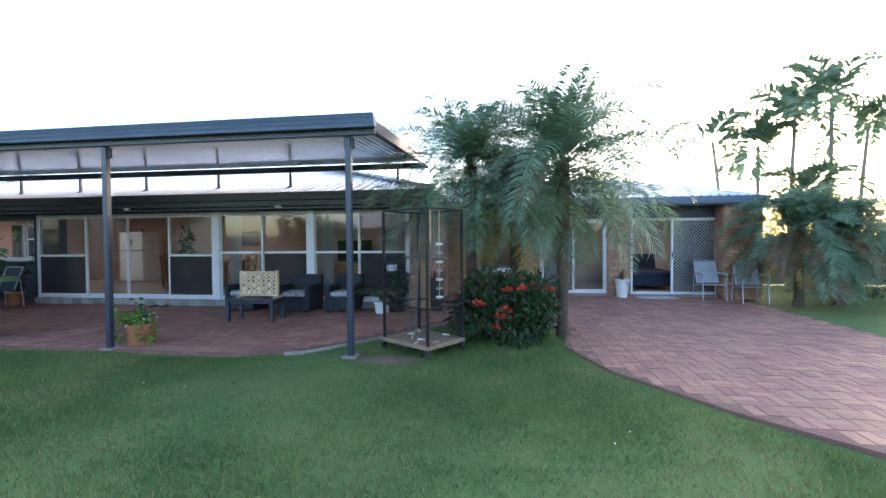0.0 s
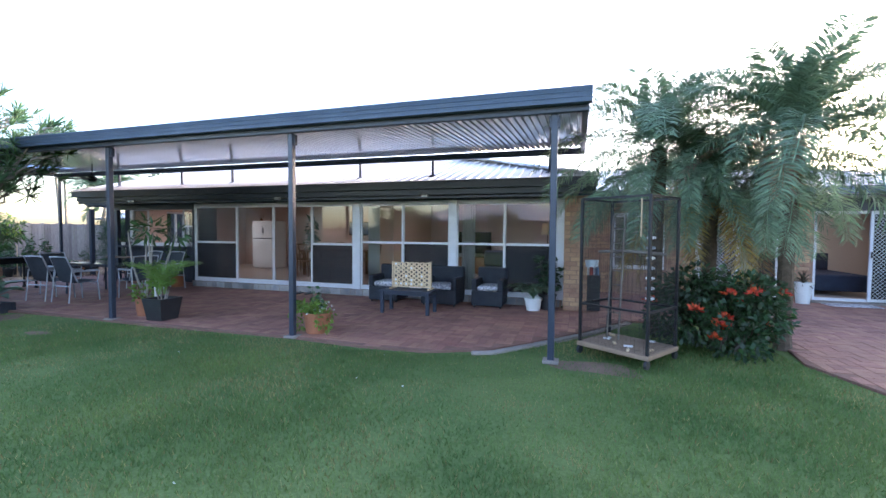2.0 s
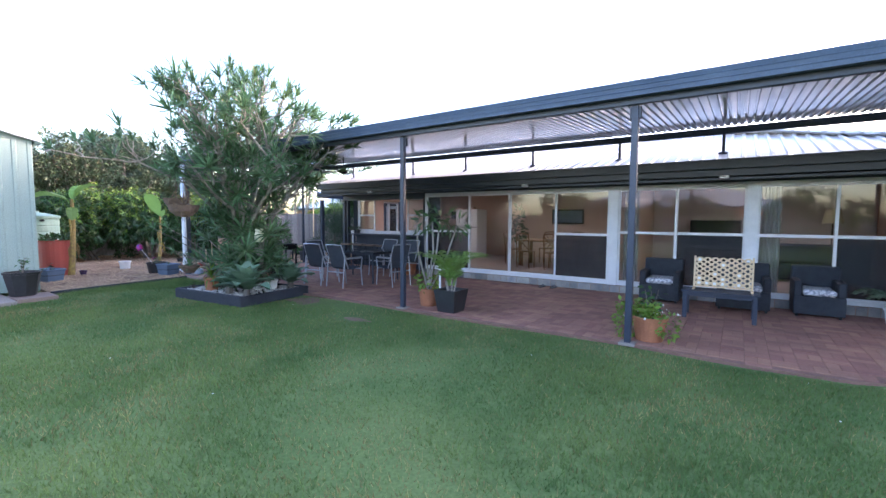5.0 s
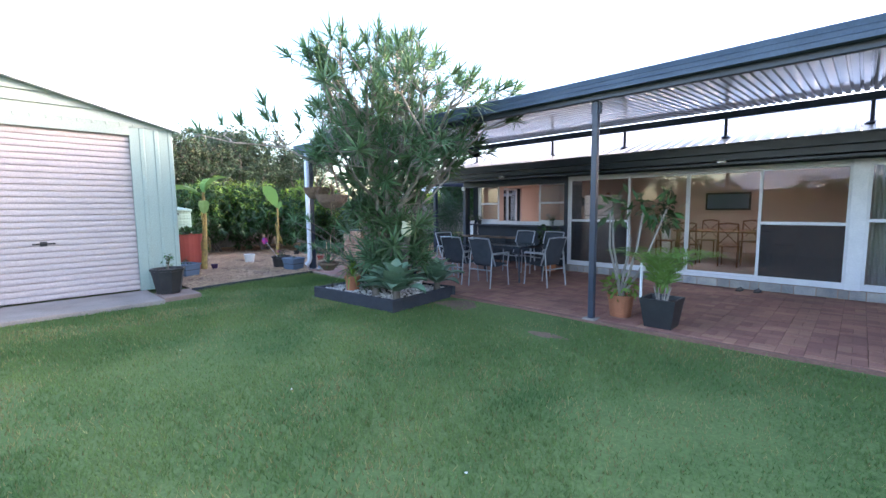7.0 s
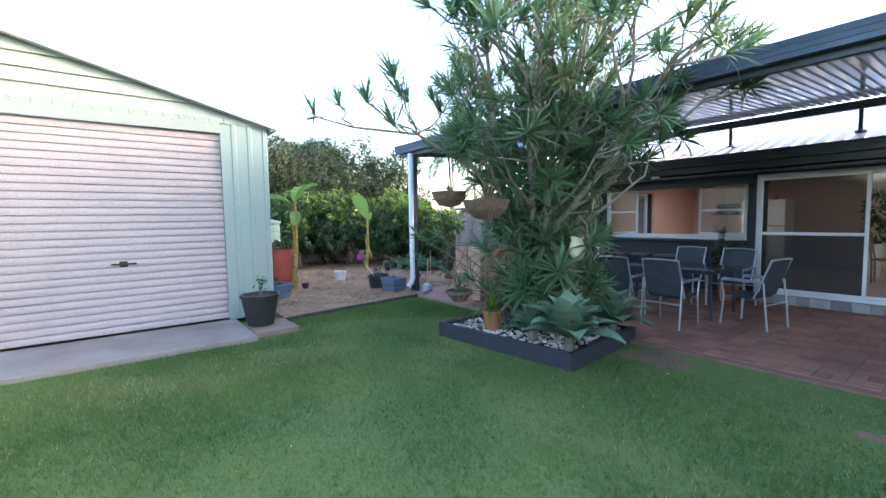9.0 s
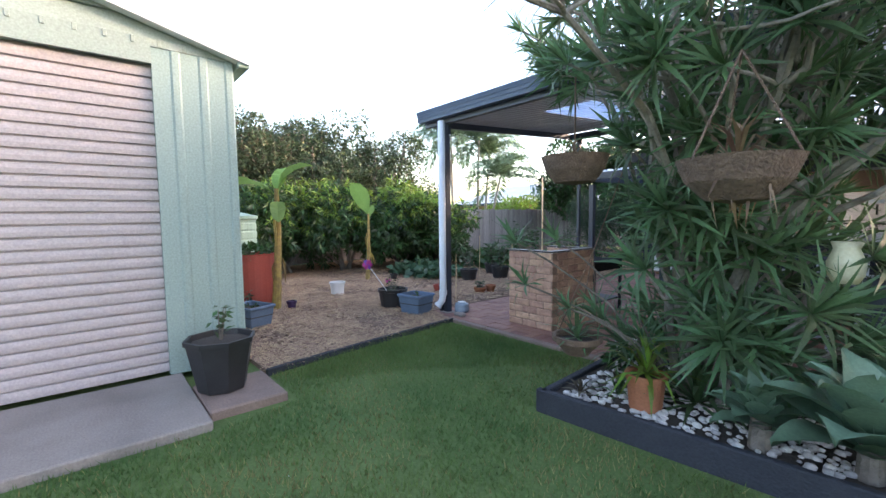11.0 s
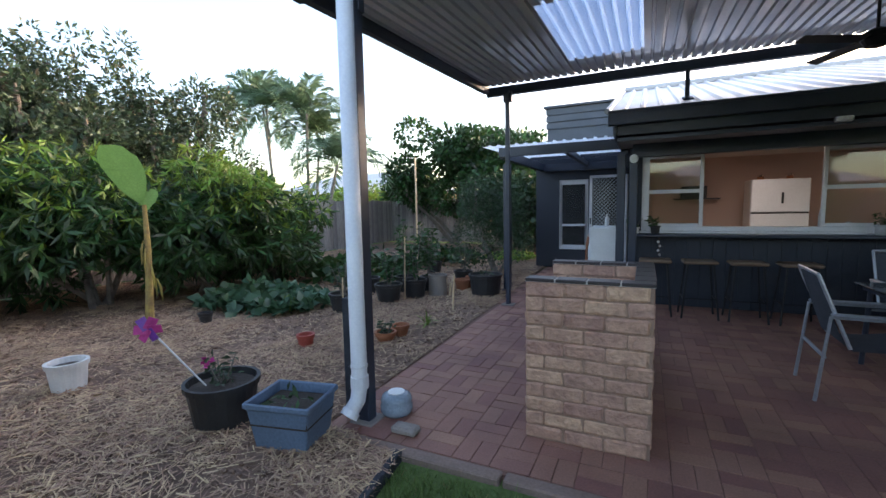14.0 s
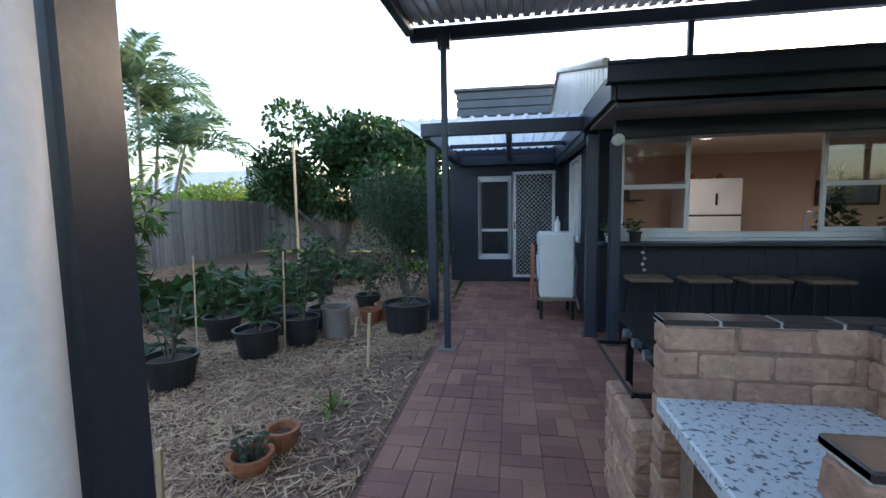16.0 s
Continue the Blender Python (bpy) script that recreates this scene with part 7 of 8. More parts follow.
part("hose", tube(B(), [(0.22, 0.1, 0.9), (0.27, 0.08, 0.6), (0.24, 0.0, 0.3), (0.28, -0.1, 0.1)], 0.014, 6), M_WHITE, t)
t = thing("bottle_group", -15.2, 10.5, 1.08, "clear bottles standing on the washing machine", "bottle")
part("bottle", lathe(B(), [(0, 0), (0.035, 0), (0.035, 0.12), (0.012, 0.17), (0.012, 0.2), (0, 0.2)], 12), M_WHITE, t)
t = thing("round_board", -15.5, 10.75, 0.12, "round timber board leaning behind the machine", "board")
part("board", cyl(B(), (-0.02, 0, 0.4), (0.0, 0, 0.4), 0.4, seg=24), M_TERRA, t)
# passage bits
t = thing("drinks_bin", -1.42, 8.98, 0, "tall black bin topped with bottles and jars", "bin")
part("body", box(B(), -0.14, 0.14, -0.14, 0.14, 0, 0.68, 0.015), M_BLACK, t)
for k in range(4):
    part("jar", lathe(B(), [(0, 0.68), (0.035, 0.68), (0.035, 0.8), (0.02, 0.83), (0.02, 0.86), (0, 0.86)], 10, Matrix.Translation((-0.08 + 0.055 * k, 0.05 * (-1) ** k, 0))), (M_WHITE, M_RED, M_SILVER, M_BLUETUB)[k], t)
t = thing("door_mat", 3.8, 11.35, 0.003, "pale woven mat before the wing door", "mat")
part("mat", box(B(), -0.45, 0.45, -0.2, 0.22, 0, 0.012, 0.004), M_CUSHION, t)
for k, (x, y) in enumerate(((-8.0, 8.82), (-7.75, 8.85))):
    t = thing("thongs", x, y, 0.003, "dark rubber thong lying by the sliding door", "shoe", group="thongs by the door")
    b = B()
    prism(b, [(-0.045, -0.12), (0.03, -0.13), (0.05, 0.0), (0.045, 0.12), (-0.02, 0.14), (-0.05, 0.05)], 0, 0.02)
    part("sole", b, M_BLACK, t)
    part("strap", tube(B(), [(-0.045, -0.01, 0.02), (0.0, 0.08, 0.05), (0.045, -0.01, 0.02)], 0.007, 5), M_BLUEDARK, t)

# ---- bird cage ----
cg = thing("bird_cage", -1.11, 5.8, 0, "tall black mesh aviary on wheels with a timber tray", "cage", -34)
cw, cd, chh = 0.42, 0.34, 1.9
for sx in (-1, 1):
    for sy in (-1, 1):
        part("post", box(B(), sx * cw - 0.016, sx * cw + 0.016, sy * cd - 0.016, sy * cd + 0.016, 0.12, chh, 0.003), M_BLACKMETAL, cg)
        part("castor", cyl(B(), (sx * cw - 0.015, sy * cd, 0.05), (sx * cw + 0.015, sy * cd, 0.05), 0.05, seg=12), M_BLACK, cg)
for z in (0.13, 0.62, chh):
    for sy in (-1, 1):
        part("rail", box(B(), -cw, cw, sy * cd - 0.012, sy * cd + 0.012, z - 0.012, z + 0.012), M_BLACKMETAL, cg)
    for sx in (-1, 1):
        part("rail", box(B(), sx * cw - 0.012, sx * cw + 0.012, -cd, cd, z - 0.012, z + 0.012), M_BLACKMETAL, cg)
part("tray", box(B(), -cw - 0.03, cw + 0.03, -cd - 0.03, cd + 0.03, 0.1, 0.155, 0.008), M_WOODSEAT, cg, "worn timber tray floor")


def wire_panel(w, h, step=0.05, r=0.0008):
    bm = B()
    k = 0.0
    while k <= w + 1e-6:
        box(bm, k - r, k + r, -r, r, 0, h)
        k += step
    k = 0.0
    while k <= h + 1e-6:
        box(bm, 0, w, -r, r, k - r, k + r)
        k += step
    return bm


for (x, y, rz, w) in ((-cw, -cd, 0, 2 * cw), (-cw, cd, 0, 2 * cw), (-cw, -cd, 90, 2 * cd), (cw, -cd, 90, 2 * cd)):
    ob = part("wire_mesh", wire_panel(w, chh - 0.14), M_BLACKMETAL, cg)
    ob.matrix_basis = pose(x, y, 0.14, 0, 0, rz)
    ob2 = part("mesh_haze", plate(0, w, 0, 0, chh - 0.14, 0.002), M_CAGEMESH, cg)
    ob2.matrix_basis = pose(x, y + 0.006, 0.14, 0, 0, rz)
part("perch", tube(B(), [(-cw, 0.05, 1.25), (0, 0.02, 1.27), (cw, 0.06, 1.25)], 0.02, 8), M_BARK, cg, "rough branch perch")
part("ladder_rail", tube(B(), [(-0.2, -0.1, 0.2), (-0.2, 0.0, 1.7)], 0.012, 6), M_BARK, cg)
part("ladder_rail", tube(B(), [(-0.05, -0.1, 0.2), (-0.05, 0.0, 1.7)], 0.012, 6), M_BARK, cg)
for k in range(8):
    part("rung", cyl(B(), (-0.2, -0.09 + 0.012 * k, 0.35 + 0.17 * k), (-0.05, -0.09 + 0.012 * k, 0.35 + 0.17 * k), 0.009, seg=6), M_BARK, cg)
for k in range(7):
    part("toy_ring", lathe(B(), [(0.02, 0.0), (0.05, 0.008), (0.05, 0.03), (0.02, 0.038)], 12, Matrix.Translation((0.22, 0.1, 1.42 - 0.12 * k))), M_WHITE if k % 2 == 0 else M_SILVER, cg, "white plastic toy ring" if k == 0 else "")
part("toy_cord", tube(B(), [(0.22, 0.1, chh), (0.22, 0.1, 0.68)], 0.006, 5), M_PINE, cg)
part("swing_rope", tube(B(), [(0.15, 0, chh), (0.15, 0, 1.45)], 0.01, 6), M_PINE, cg)
part("feeder", lathe(B(), [(0, 1.38), (0.07, 1.38), (0.08, 1.46), (0.07, 1.46), (0, 1.4)], 14, Matrix.Translation((-0.3, -0.3, -0.3))), M_SILVER, cg, "steel feeding bowl")
for k in range(10):
    a = random.Random(600 + k)
    part("chewed_wood", box(B(), -0.05, 0.05, -0.015, 0.015, 0, 0.02, 0.004, Matrix.Translation((a.uniform(-0.4, 0.4), a.uniform(-0.35, 0.3), 0.156)) @ Matrix.Rotation(a.uniform(0, 3), 4, "Z")), M_WHITE if k % 2 else M_PINE, cg)

# ---- inside the rooms ----
t = thing("fridge", -12.39, 13.1, 0.14, "white two-door fridge with a dark handle", "fridge")
part("body", box(B(), -0.44, 0.44, -0.3, 0.35, 0.02, 1.7, 0.015), M_WHITE, t)
up_ = part("freezer_door", box(B(), -0.44, 0.44, -0.36, -0.305, 1.09, 1.7, 0.012), M_WHITE, t)
lo_ = part("fridge_door", box(B(), -0.44, 0.44, -0.36, -0.305, 0.05, 1.06, 0.012), M_WHITE, t)
part("handle", box(B(), 0.02, 0.05, -0.39, -0.361, 1.25, 1.45, 0.005), M_BLACK, up_)
part("door_gap", box(B(), -0.43, 0.43, -0.35, -0.31, 1.062, 1.088), M_BLACK, t)
for x in (-12.65, -12.2):
    t = thing("ornament_plant", x, 13.0, 1.84, "small dark red ornament on top of the fridge", "ornament")
    part("leaves", rosette_mesh("leaves", 18, 0.14, 0.03, 97, 0.1, 0.4), M_RUST, t)
    part("pot", lathe(B(), [(0, 0), (0.05, 0), (0.06, 0.06), (0, 0.06)], 10), M_TERRA, t)
t = thing("kitchen_bench", -13.1, 10.15, 0.14, "cream kitchen bench behind the servery window", "cabinet")
part("carcass", box(B(), -1.4, 1.3, -0.25, 0.25, 0, 0.84, 0.006), M_CREAM, t)
part("benchtop", box(B(), -1.42, 1.32, -0.27, 0.28, 0.84, 0.88, 0.006), M_WHITE, t)
t = thing("kitchen_tap", -12.55, 10.05, 1.02, "chrome gooseneck tap at the servery", "tap")
part("spout", tube(B(), [(0, 0.1, 0), (0, 0.1, 0.22), (0, 0.06, 0.28), (0, -0.02, 0.28), (0, -0.05, 0.22)], 0.014, 8), M_SILVER, t)
part("lever", tube(B(), [(0.0, 0.1, 0.06), (0.07, 0.1, 0.1)], 0.008, 6), M_SILVER, t)
t = thing("soap_bottle", -12.3, 10.0, 1.02, "white soap bottle beside the tap", "bottle")
part("body", lathe(B(), [(0, 0), (0.04, 0), (0.04, 0.12), (0.015, 0.14), (0, 0.16)], 12), M_WHITE, t)
t = thing("microwave_shelf", -13.6, 14.2, 1.5, "dark microwave on a narrow wall shelf", "shelf")
part("board", box(B(), -0.45, 0.45, -0.15, 0.18, 0, 0.03), M_BLACK, t)
part("microwave", box(B(), -0.3, 0.2, -0.12, 0.17, 0.032, 0.3, 0.01), M_BLACK, t)
t = thing("pantry_door", -14.1, 14.36, 0.14, "peach panelled pantry door", "door")
part("leaf", box(B(), -0.38, 0.38, -0.02, 0.02, 0, 2.0, 0.006), M_PEACH, t)
t = thing("dining_table", -8.9, 11.9, 0.14, "warm timber dining table", "table")
part("tabletop", box(B(), -0.95, 0.95, -0.5, 0.5, 0.72, 0.76, 0.01), M_TIMBER, t)
for sx in (-0.85, 0.85):
    for sy in (-0.42, 0.42):
        part("leg", box(B(), sx - 0.04, sx + 0.04, sy - 0.04, sy + 0.04, 0, 0.72, 0.008), M_TIMBER, t)
dc = thing("dining_chair", -9.4, 11.1, 0.14, "timber cross-back dining chair", "chair", group="dining chairs")
part("seat", box(B(), -0.2, 0.2, -0.2, 0.2, 0.44, 0.47, 0.01), M_TIMBER, dc)
for sx in (-0.18, 0.18):
    part("back_leg", tube(B(), [(sx, -0.18, 0), (sx, -0.19, 0.45), (sx * 1.02, -0.26, 0.95)], 0.017, 6), M_TIMBER, dc)
    part("front_leg", tube(B(), [(sx, 0.18, 0), (sx, 0.18, 0.44)], 0.017, 6), M_TIMBER, dc)
part("top_rail", tube(B(), [(-0.19, -0.26, 0.94), (0, -0.28, 0.97), (0.19, -0.26, 0.94)], 0.02, 6), M_TIMBER, dc)
for s in (1, -1):
    part("cross_brace", tube(B(), [(-0.18 * s, -0.195, 0.5), (0, -0.23, 0.7), (0.18 * s, -0.255, 0.9)], 0.012, 6), M_TIMBER, dc)
for x, y, rz in ((-8.6, 11.1, 0), (-9.4, 12.75, 180), (-8.5, 12.75, 180), (-10.15, 11.9, -90), (-7.7, 11.9, 90)):
    copy_thing(dc, pose(x, y, 0.14, 0, 0, rz))
t = thing("wall_picture", -9.3, 14.37, 1.35, "wide dark framed picture on the dining wall", "picture")
part("frame", box(B(), -0.55, 0.55, -0.03, 0.0, 0, 0.5, 0.004), M_BLACK, t)
part("print", box(B(), -0.5, 0.5, -0.036, -0.031, 0.05, 0.45), M_BLUETUB, t)
t = thing("plant_stand", -10.45, 12.9, 0.14, "tall dark pot plant beside the dining room wall", "plant")
part("stand", cyl(B(), (0, 0, 0), (0, 0, 0.7), 0.1, 0.12, 12), M_WHITE, t)
foliage("leaves", t, M_DARKLEAF, [(0, 0, 0.95, 0.22, 0.22, 0.25), (0, 0, 1.5, 0.15, 0.15, 0.3)], 240, 0.16, 0.07, 701)
t = thing("television", -5.0, 13.9, 0.8, "black flat television on the lounge wall", "television")
part("screen", box(B(), -0.6, 0.6, 0, 0.05, 0, 0.7, 0.008), M_TVBLACK, t)
part("stand", box(B(), -0.7, 0.7, -0.2, 0.3, -0.66, -0.12, 0.01), M_TIMBER, t)
t = thing("lounge", -3.2, 12.3, 0.14, "dark fabric lounge inside the living room", "sofa")
part("base", box(B(), -1.0, 1.0, -0.4, 0.4, 0.05, 0.42, 0.03), M_BLUEDARK, t)
part("backrest", box(B(), -1.0, 1.0, -0.4, -0.2, 0.42, 0.85, 0.04), M_BLUEDARK, t)
t = thing("floor_lamp", -2.6, 13.6, 0.14, "standing lamp with a warm cream shade", "lamp")
part("pole", cyl(B(), (0, 0, 0), (0, 0, 1.35), 0.015, seg=8), M_BLACKMETAL, t)
part("shade", lathe(B(), [(0.2, 1.3), (0.14, 1.65), (0.135, 1.65), (0.195, 1.3)], 18), M_YELLOWPOT, t)
for x0, x1 in ((-6.45, -6.15), (-4.15, -3.85)):
    b = B()
    n = 12
    rows = [(x0 + (x1 - x0) * k / n, 9.34 + 0.025 * (-1) ** k) for k in range(n + 1)]
    lo = [b.verts.new((x, y, 0.2)) for x, y in rows]
    hi = [b.verts.new((x, y, 2.2)) for x, y in rows]
    for k in range(n):
        b.faces.new((lo[k], lo[k + 1], hi[k + 1], hi[k]))
    t = thing("curtain", 0, 0, 0, "pale gathered curtain drawn to the window side", "curtain", group="lounge curtains")
    part("cloth", b, M_CURTAIN, t)
t = thing("wing_bed", 4.0, 13.6, 0.05, "dark blue covered bed inside the wing", "bed")
part("base", box(B(), -0.8, 0.8, -0.9, 0.9, 0.1, 0.5, 0.03), M_BLUEDARK, t)
part("headboard", box(B(), -0.8, 0.8, 0.9, 0.97, 0.1, 0.95, 0.01), M_BLUEDARK, t)
t = thing("antenna", 5.9, 13.8, 3.2, "thin television antenna on the wing roof", "antenna")
part("mast", cyl(B(), (0, 0, -0.2), (0, 0, 0.55), 0.012, seg=6), M_SILVER, t)
for k in range(4):
    part("element", cyl(B(), (-0.2 + 0.13 * k, -0.15, 0.52), (-0.2 + 0.13 * k, 0.15, 0.52), 0.006, seg=5), M_SILVER, t)
part("boom", cyl(B(), (-0.25, 0, 0.52), (0.25, 0, 0.52), 0.008, seg=5), M_SILVER, t)


# ---- small pieces of the setting ----
def wall_bricks(parent, x0, x1, y, z0, z1, holes, seed, limit=300, name="brick"):
    """A skin of bricks on a wall along x: the first 'limit' as parts, the rest joined."""
    rnd = random.Random(seed)
    me = mesh_of(box(B(), -0.112, 0.112, -0.01, 0.012, -0.036, 0.036, 0.005), "brick")
    me.materials.append(M_BRICK)
    n = 0
    r = 0
    rest = B()
    while z0 + (r + 1) * 0.086 <= z1 + 0.02:
        u = x0 - (0.118 if r % 2 else 0)
        while u < x1 - 0.02:
            a, e = max(u, x0), min(u + 0.226, x1)
            m, z = (a + e) / 2, z0 + (r + 0.5) * 0.086
            if e - a > 0.03 and not any(h[0] - 0.06 < m < h[1] + 0.06 and h[2] - 0.02 < z < h[3] + 0.02 for h in holes):
                n += 1
                if n <= limit:
                    ob = part(name, me, M_BRICK, parent)
                    ob.matrix_basis = Matrix.Translation((m, y - 0.012 + rnd.uniform(-0.002, 0.002), z)) @ Matrix.Diagonal(((e - a - 0.008) / 0.226, 1, 1, 1))
                else:
                    box(rest, a + 0.004, e - 0.004, y - 0.022, y, z - 0.036, z + 0.036)
            u += 0.236
        r += 1
    if rest.verts:
        tagged(part("bricks", rest, M_BRICK, parent), kind="stuff")
    else:
        rest.free()


wing = bpy.data.objects["wall_wing"]
wall_bricks(wing, 2.75, 3.24, 11.75, 0.0, 2.3, [], 801, 120)
wall_bricks(wing, 0.34, 0.92, 11.75, 0.0, 2.3, [], 802, 120)
wall_bricks(wing, -1.5, -0.92, 11.75, 0.0, 2.3, [], 803, 40)
# brick pier of the wing and end pier of the main facade
for nm, x0, x1, y0, y1, lab in (("pier_wing", 5.3, 6.17, 11.25, 11.749, "tan brick pier at the end of the wing"), ("pier_facade", -1.95, -1.52, 8.72, 9.21, "tan brick pier closing the glazed facade")):
    p = setting(nm, box(B(), x0 + 0.01, x1 - 0.01, y0 + 0.02, y1, 0.0, 2.3), M_MORTAR, lab, "pier")
    wall_bricks(p, x0, x1, y0 + 0.02, 0.0, 2.25, [], 810, 220)
    side = B()
    for r in range(26):
        for k in range(2):
            yy = y0 + 0.03 + k * 0.24
            box(side, x0 - 0.006, x0 + 0.012, yy, min(yy + 0.226, y1), r * 0.086 + 0.006, r * 0.086 + 0.08)
    part("side_bricks", side, M_BRICK, p)
# stone plinth under the glazing
plinth = setting("plinth", box(B(), -11.5, -2.0, 9.035, 9.049, 0.0, 0.149), M_MORTAR, "low plinth of mixed stone tiles", "plinth")
rnd = random.Random(31)
x = -11.48
while x < -2.05:
    w = rnd.uniform(0.12, 0.34)
    w = min(w, -2.02 - x)
    part("stone_tile", box(B(), x, x + w - 0.01, 9.018 + rnd.uniform(0, 0.006), 9.034, 0.004, 0.145, 0.004), M_STONE, plinth)
    x += w

# straw over the garden soil
rng = np.random.default_rng(41)


def scatter(poly, n, x0, x1, y0, y1):
    x, y = rng.uniform(x0, x1, n), rng.uniform(y0, y1, n)
    k = inside(x, y, poly)
    return x[k], y[k]


def strands(x, y, z, length, width, lift):
    """Thin flat stalks lying loosely on the ground."""
    n = len(x)
    a = rng.uniform(0, 6.283, n)
    ln = length * rng.uniform(0.4, 1.3, n)
    d = np.stack([np.cos(a), np.sin(a), rng.normal(0, lift, n)], 1)
    s = np.stack([-np.sin(a), np.cos(a), rng.normal(0, 0.3, n)], 1) * (width * rng.uniform(0.6, 1.4, n))[:, None]
    c = np.stack([x, y, z + rng.uniform(0.004, 0.03, n)], 1)
    h = d * (ln / 2)[:, None]
    v = np.stack([c - h - s / 2, c + h - s / 2, c + h + s / 2, c - h + s / 2], 1).reshape(-1, 3)
    return v, np.arange(n)[:, None] * 4 + np.array([[0, 1, 2, 3]])


sx, sy = scatter(MULCH, 330000, -24.4, -15.6, 2.3, 15.0)
near = rng.random(len(sx)) < np.clip(1.6 - np.hypot(sx + 16.3, sy - 5.0) / 9.0, 0.15, 1)
patchy = np.array([noise.noise((x * 1.1, y * 1.1, 9.0)) + 0.6 * noise.noise((x * 3.1, y * 3.1, 4.0)) for x, y in zip(sx, sy)])
near &= rng.random(len(sx)) < np.clip(0.95 + patchy * 1.3 - 0.3 * (sy > 5.2), 0.2, 1)
v, f = strands(sx[near], sy[near], 0.0, 0.095, 0.006, 0.16)
tagged(part("straw", raw_mesh("straw", v, f), M_STRAW), "dry straw mulch strewn over the garden", "straw", kind="stuff")
# loose clods and curls of straw
px, py = scatter(MULCH, 5000, -22, -15.8, 2.4, 12)
bv, bf = [], []
for k in range(len(px)):
    s = rng.uniform(0.006, 0.022)
    bf.append(uf + k * len(unit))
    bv.append(unit * s * np.array([1.3, 1, 0.6]) * (1 + rng.normal(0, 0.2, (len(unit), 1))) + [px[k], py[k], s * 0.3])
tagged(part("clods", raw_mesh("clods", np.concatenate(bv), np.concatenate(bf)), M_SOIL), "small clods of brown garden soil", "soil", kind="stuff")

# grass
LAWN = [(-15.52, 2.32), (-15.55, 2.5), (-15.7, 3.7), (-15.88, 4.92), (-13.0, 4.96), (-11.5, 5.12), (-9.0, 5.14), (-5.5, 5.2), (-4.3, 5.1), (-3.5, 5.14), (-2.75, 5.45), (-2.25, 6.0), (-1.55, 6.9), (-0.8, 7.6), (0.7, 7.2), (0.82, 6.1),
        (1.15, 5.05), (1.62, 4.35), (1.95, 3.9), (2.55, 3.25), (3.5, 2.4), (5.5, 0.9), (5.5, -3.0), (-14.7, -3.0), (-14.7, 1.66), (-14.8, 2.32)]
gx, gy = scatter(LAWN, 900000, -16.0, 5.5, -3.0, 7.6)
inbed = inside(gx, gy, [(-13.42, 3.55), (-11.36, 3.76), (-11.52, 5.35), (-13.52, 5.0)])
gx, gy = gx[~inbed], gy[~inbed]
BARE = ((-11.0, 4.85, 0.7, 0.42), (-9.9, 5.0, 0.9, 0.3), (-9.2, 4.35, 0.35, 0.14), (-1.6, 5.3, 0.8, 0.3))
for x, y, a, c in BARE:
    ang = np.linspace(0, 6.283, 41)[:-1]
    wob = np.array([1 + 0.45 * noise.noise((x + 1.3 * math.cos(q), y + 1.3 * math.sin(q), 1.7)) for q in ang])
    rim = np.stack([x + a * 1.0 * wob * np.cos(ang), y + c * 1.0 * wob * np.sin(ang), np.full(40, -0.052)], 1)
    mid = np.stack([x + a * 0.6 * wob * np.cos(ang), y + c * 0.6 * wob * np.sin(ang), np.full(40, -0.036)], 1)
    i, j = np.arange(40), (np.arange(40) + 1) % 40
    tri = np.concatenate([np.stack([i, j, j + 40], 1), np.stack([i, j + 40, i + 40], 1), np.stack([i + 40, j + 40, 0 * i + 80], 1)])
    setting("bare_soil", raw_mesh("bare_soil", np.concatenate([rim, mid, [[x, y, -0.03]]]), tri), M_SOIL, "worn brown patch of bare soil in the lawn", "soil")
# thinner where the lawn is worn
wear = np.array([noise.noise((x * 0.9, y * 0.9, 3.0)) + 0.5 * noise.noise((x * 2.7, y * 2.7, 7.0)) for x, y in zip(gx[:], gy[:])])
bare = sum(np.exp(-((gx - x) ** 2 / a ** 2 + (gy - y) ** 2 / c ** 2)) for x, y, a, c in BARE)
keep = rng.random(len(gx)) > np.clip(0.35 + wear * 0.5 + bare * 0.5, 0.05, 0.9)
gx, gy, wear = gx[keep], gy[keep], wear[keep]


def blades(x, y, h, w):
    n = len(x)
    a = rng.uniform(0, 6.283, n)
    hh = h * rng.uniform(0.5, 1.35, n)
    lean = rng.uniform(0.2, 1.1, n) * hh
    b0 = np.stack([x, y, np.full(n, -0.045)], 1)
    s = np.stack([np.cos(a), np.sin(a), 0 * a], 1) * (w * rng.uniform(0.7, 1.3, n) / 2)[:, None]
    t = rng.uniform(0, 6.283, n)
    tip = b0 + np.stack([np.cos(t) * lean, np.sin(t) * lean, hh + 0.01], 1)
    v = np.stack([b0 - s, b0 + s, tip], 1).reshape(-1, 3)
    return v, np.arange(n)[:, None] * 3 + np.array([[0, 1, 2]])


dry = rng.random(len(gx)) < np.clip(0.09 + 1.6 * np.maximum(wear - 0.06, 0), 0, 0.7)
v, f = blades(gx[~dry], gy[~dry], 0.034, 0.009)
tagged(part("grass", raw_mesh("grass", v, f), M_BLADE), "short green lawn grass", "grass", kind="stuff")
v, f = blades(gx[dry], gy[dry], 0.032, 0.009)
tagged(part("dry_grass", raw_mesh("dry_grass", v, f), M_DRYBLADE), "straw-coloured dry grass blades in the lawn", "grass", kind="stuff")
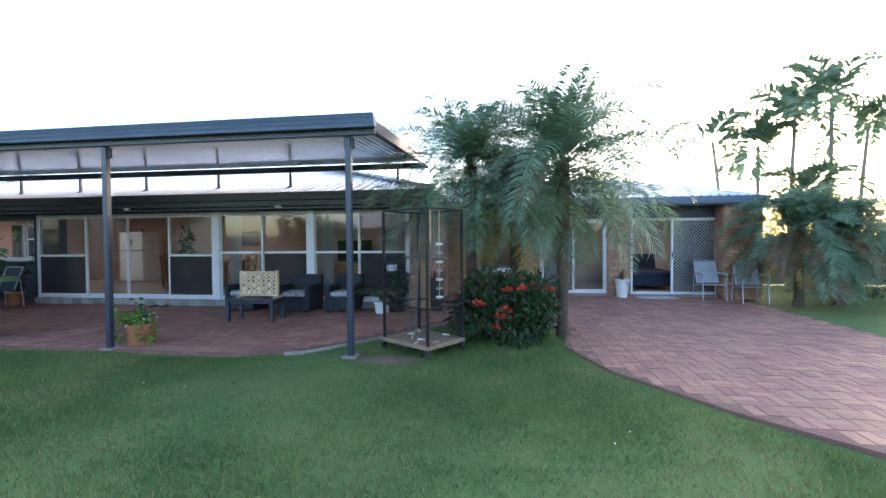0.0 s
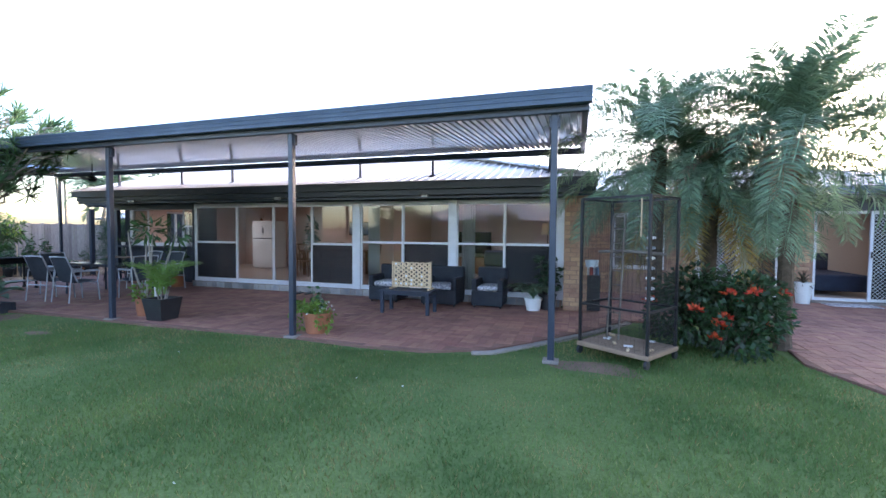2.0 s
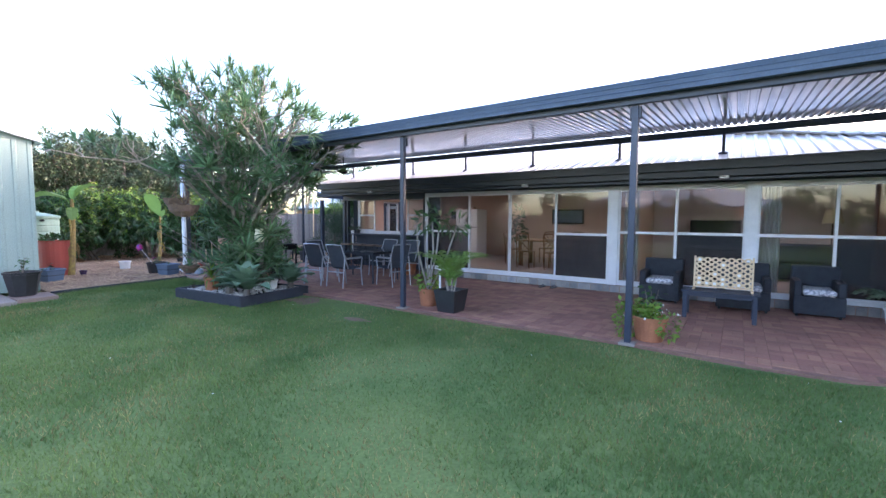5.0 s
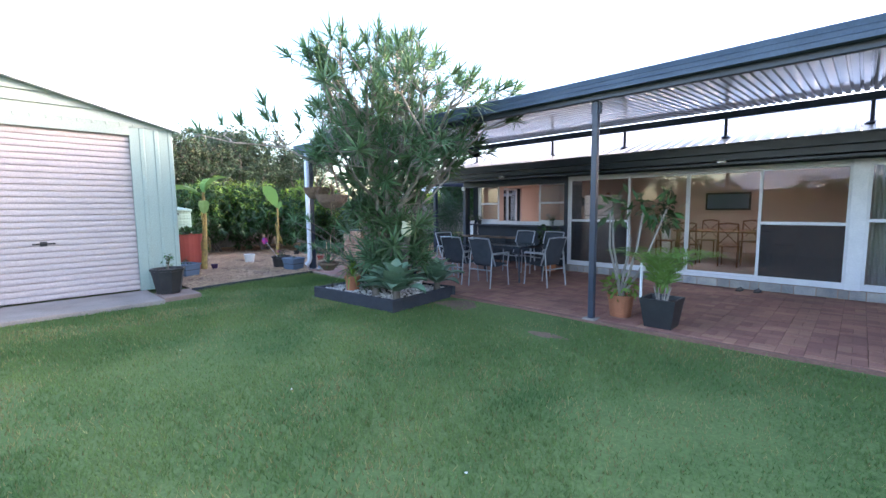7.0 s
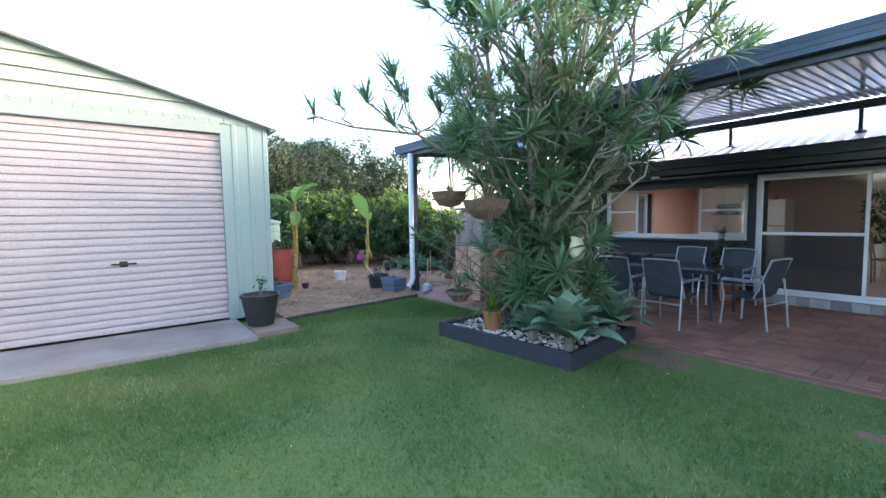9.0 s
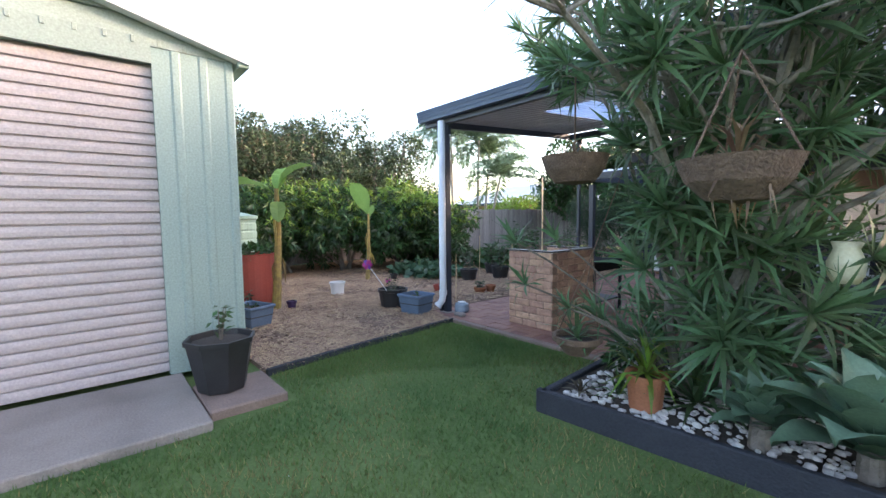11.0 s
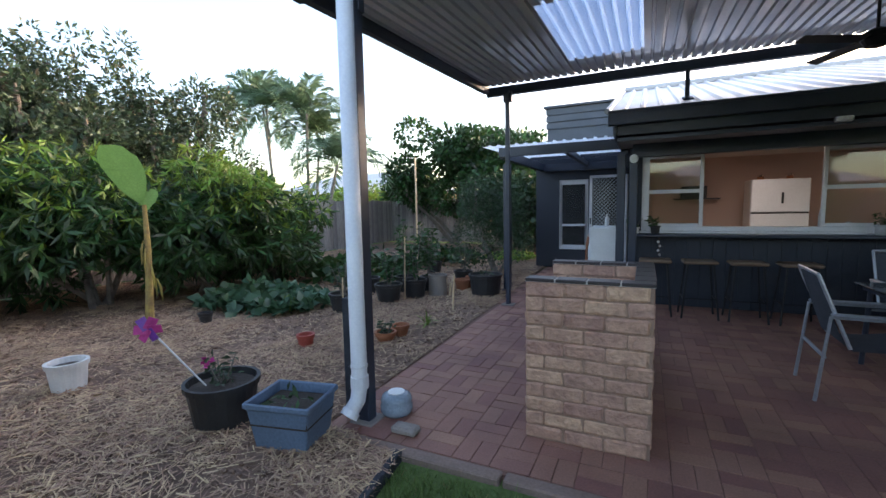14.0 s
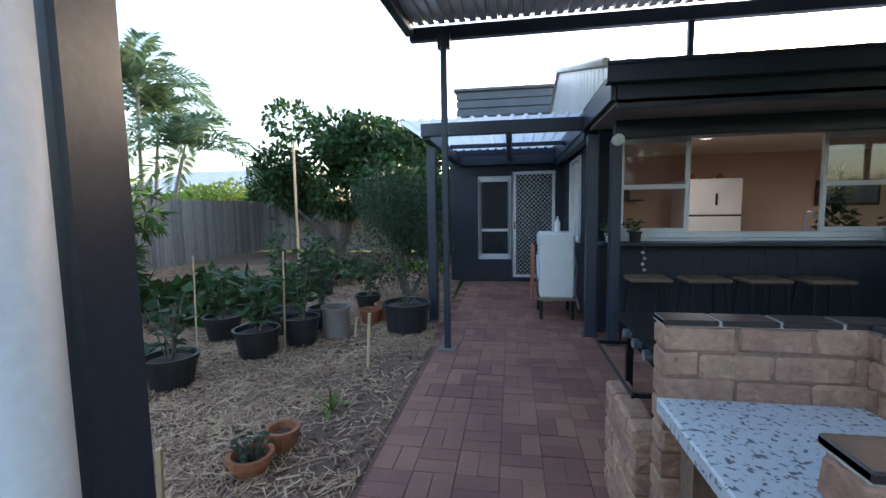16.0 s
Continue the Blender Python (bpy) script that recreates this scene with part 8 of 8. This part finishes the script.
# longer grass along the edging
ex, ey = rng.uniform(-15.95, -13.3, 16000), rng.uniform(2.4, 4.9, 16000)
k = inside(ex, ey, [(-15.52, 2.5), (-15.68, 3.6), (-15.82, 4.85), (-13.6, 4.88), (-14.6, 3.6), (-15.2, 2.5)])
v, f = blades(ex[k], ey[k], 0.07, 0.007)
tagged(part("long_grass", raw_mesh("long_grass", v, f), M_BLADE), "longer grass along the garden edging", "grass", kind="stuff")
# small fallen petals and leaves on the lawn
lx, ly = scatter(LAWN, 22, -15, 2, 0.5, 5)
v, f = leaves(rng, np.stack([lx, ly, np.full(len(lx), 0.012)], 1), np.stack([rng.normal(size=len(lx)), rng.normal(size=len(lx)), 0 * lx], 1), 0.032, 0.022, 0.0, 0.1)
tagged(part("fallen_petals", raw_mesh("fallen_petals", v, f), M_WHITEFLOWER), "pale petals fallen on the lawn", "petals", kind="stuff")

# clay pavers in basket weave, those by the barbecue and path as parts
PW, PL = 0.115, 0.23
pave = mesh_of(box(B(), -PL / 2 + 0.002, PL / 2 - 0.002, -PW / 2 + 0.002, PW / 2 - 0.002, -0.02, 0.0, 0.002), "paver")
pave.materials.append(M_PAVER)
cells = []
nx, ny = int(24 / PL), int(13 / PL)
for j in range(ny):
    for i in range(nx):
        for k in (-1, 1):
            turn = (i + j) % 2
            cx, cy = -17.0 + (i + 0.5) * PL, 0.7 + (j + 0.5) * PL
            cells.append((cx + (k * PW / 2 if turn else 0), cy + (0 if turn else k * PW / 2), turn))
cells = np.array(cells)
ok = np.ones(len(cells), bool)
ext = np.where(cells[:, 2:3] > 0, [[PW / 2 - 0.01, PL / 2 - 0.01]], [[PL / 2 - 0.01, PW / 2 - 0.01]])
for ddx in (-1, 1):
    for ddy in (-1, 1):
        ok &= inside(cells[:, 0] + ddx * ext[:, 0], cells[:, 1] + ddy * ext[:, 1], PATIO)
cells = cells[ok]
nearby = (cells[:, 0] < -14.9) & (cells[:, 1] > 5.05) & (cells[:, 1] < 9.2)
order = np.argsort(np.hypot(cells[:, 0] + 15.9, cells[:, 1] - 6.0) + 100 * ~nearby)
close, rest = cells[order[:300]], cells[order[300:]]
rnd = random.Random(77)
for cx, cy, turn in close:
    ob = part("paver", pave, M_PAVER, patio)
    ob.matrix_basis = pose(cx, cy, rnd.uniform(-0.003, 0.002), rnd.uniform(-0.5, 0.5), rnd.uniform(-0.4, 0.4), rnd.uniform(-0.6, 0.6) + 90 * turn)
n = len(rest)
hx, hy = np.where(rest[:, 2:3] > 0, PW, PL) / 2 - 0.002, np.where(rest[:, 2:3] > 0, PL, PW) / 2 - 0.002
zt = rng.uniform(-0.003, 0.002, n)
c8 = np.array([[-1, -1, 0], [1, -1, 0], [1, 1, 0], [-1, 1, 0]], float)
top = np.stack([rest[:, None, 0] + c8[None, :, 0] * (hx - 0.002), rest[:, None, 1] + c8[None, :, 1] * (hy - 0.002), np.repeat(zt[:, None], 4, 1)], -1)
bot = np.stack([rest[:, None, 0] + c8[None, :, 0] * hx, rest[:, None, 1] + c8[None, :, 1] * hy, np.full((n, 4), -0.008)], -1)
v = np.concatenate([top, bot], 1).reshape(-1, 3)
q = np.array([[0, 1, 2, 3], [4, 5, 1, 0], [5, 6, 2, 1], [6, 7, 3, 2], [7, 4, 0, 3]])
f = (np.arange(n)[:, None, None] * 8 + q[None]).reshape(-1, 4)
tagged(part("pavers", raw_mesh("pavers", v, f, True), M_PAVER, patio), kind="stuff")
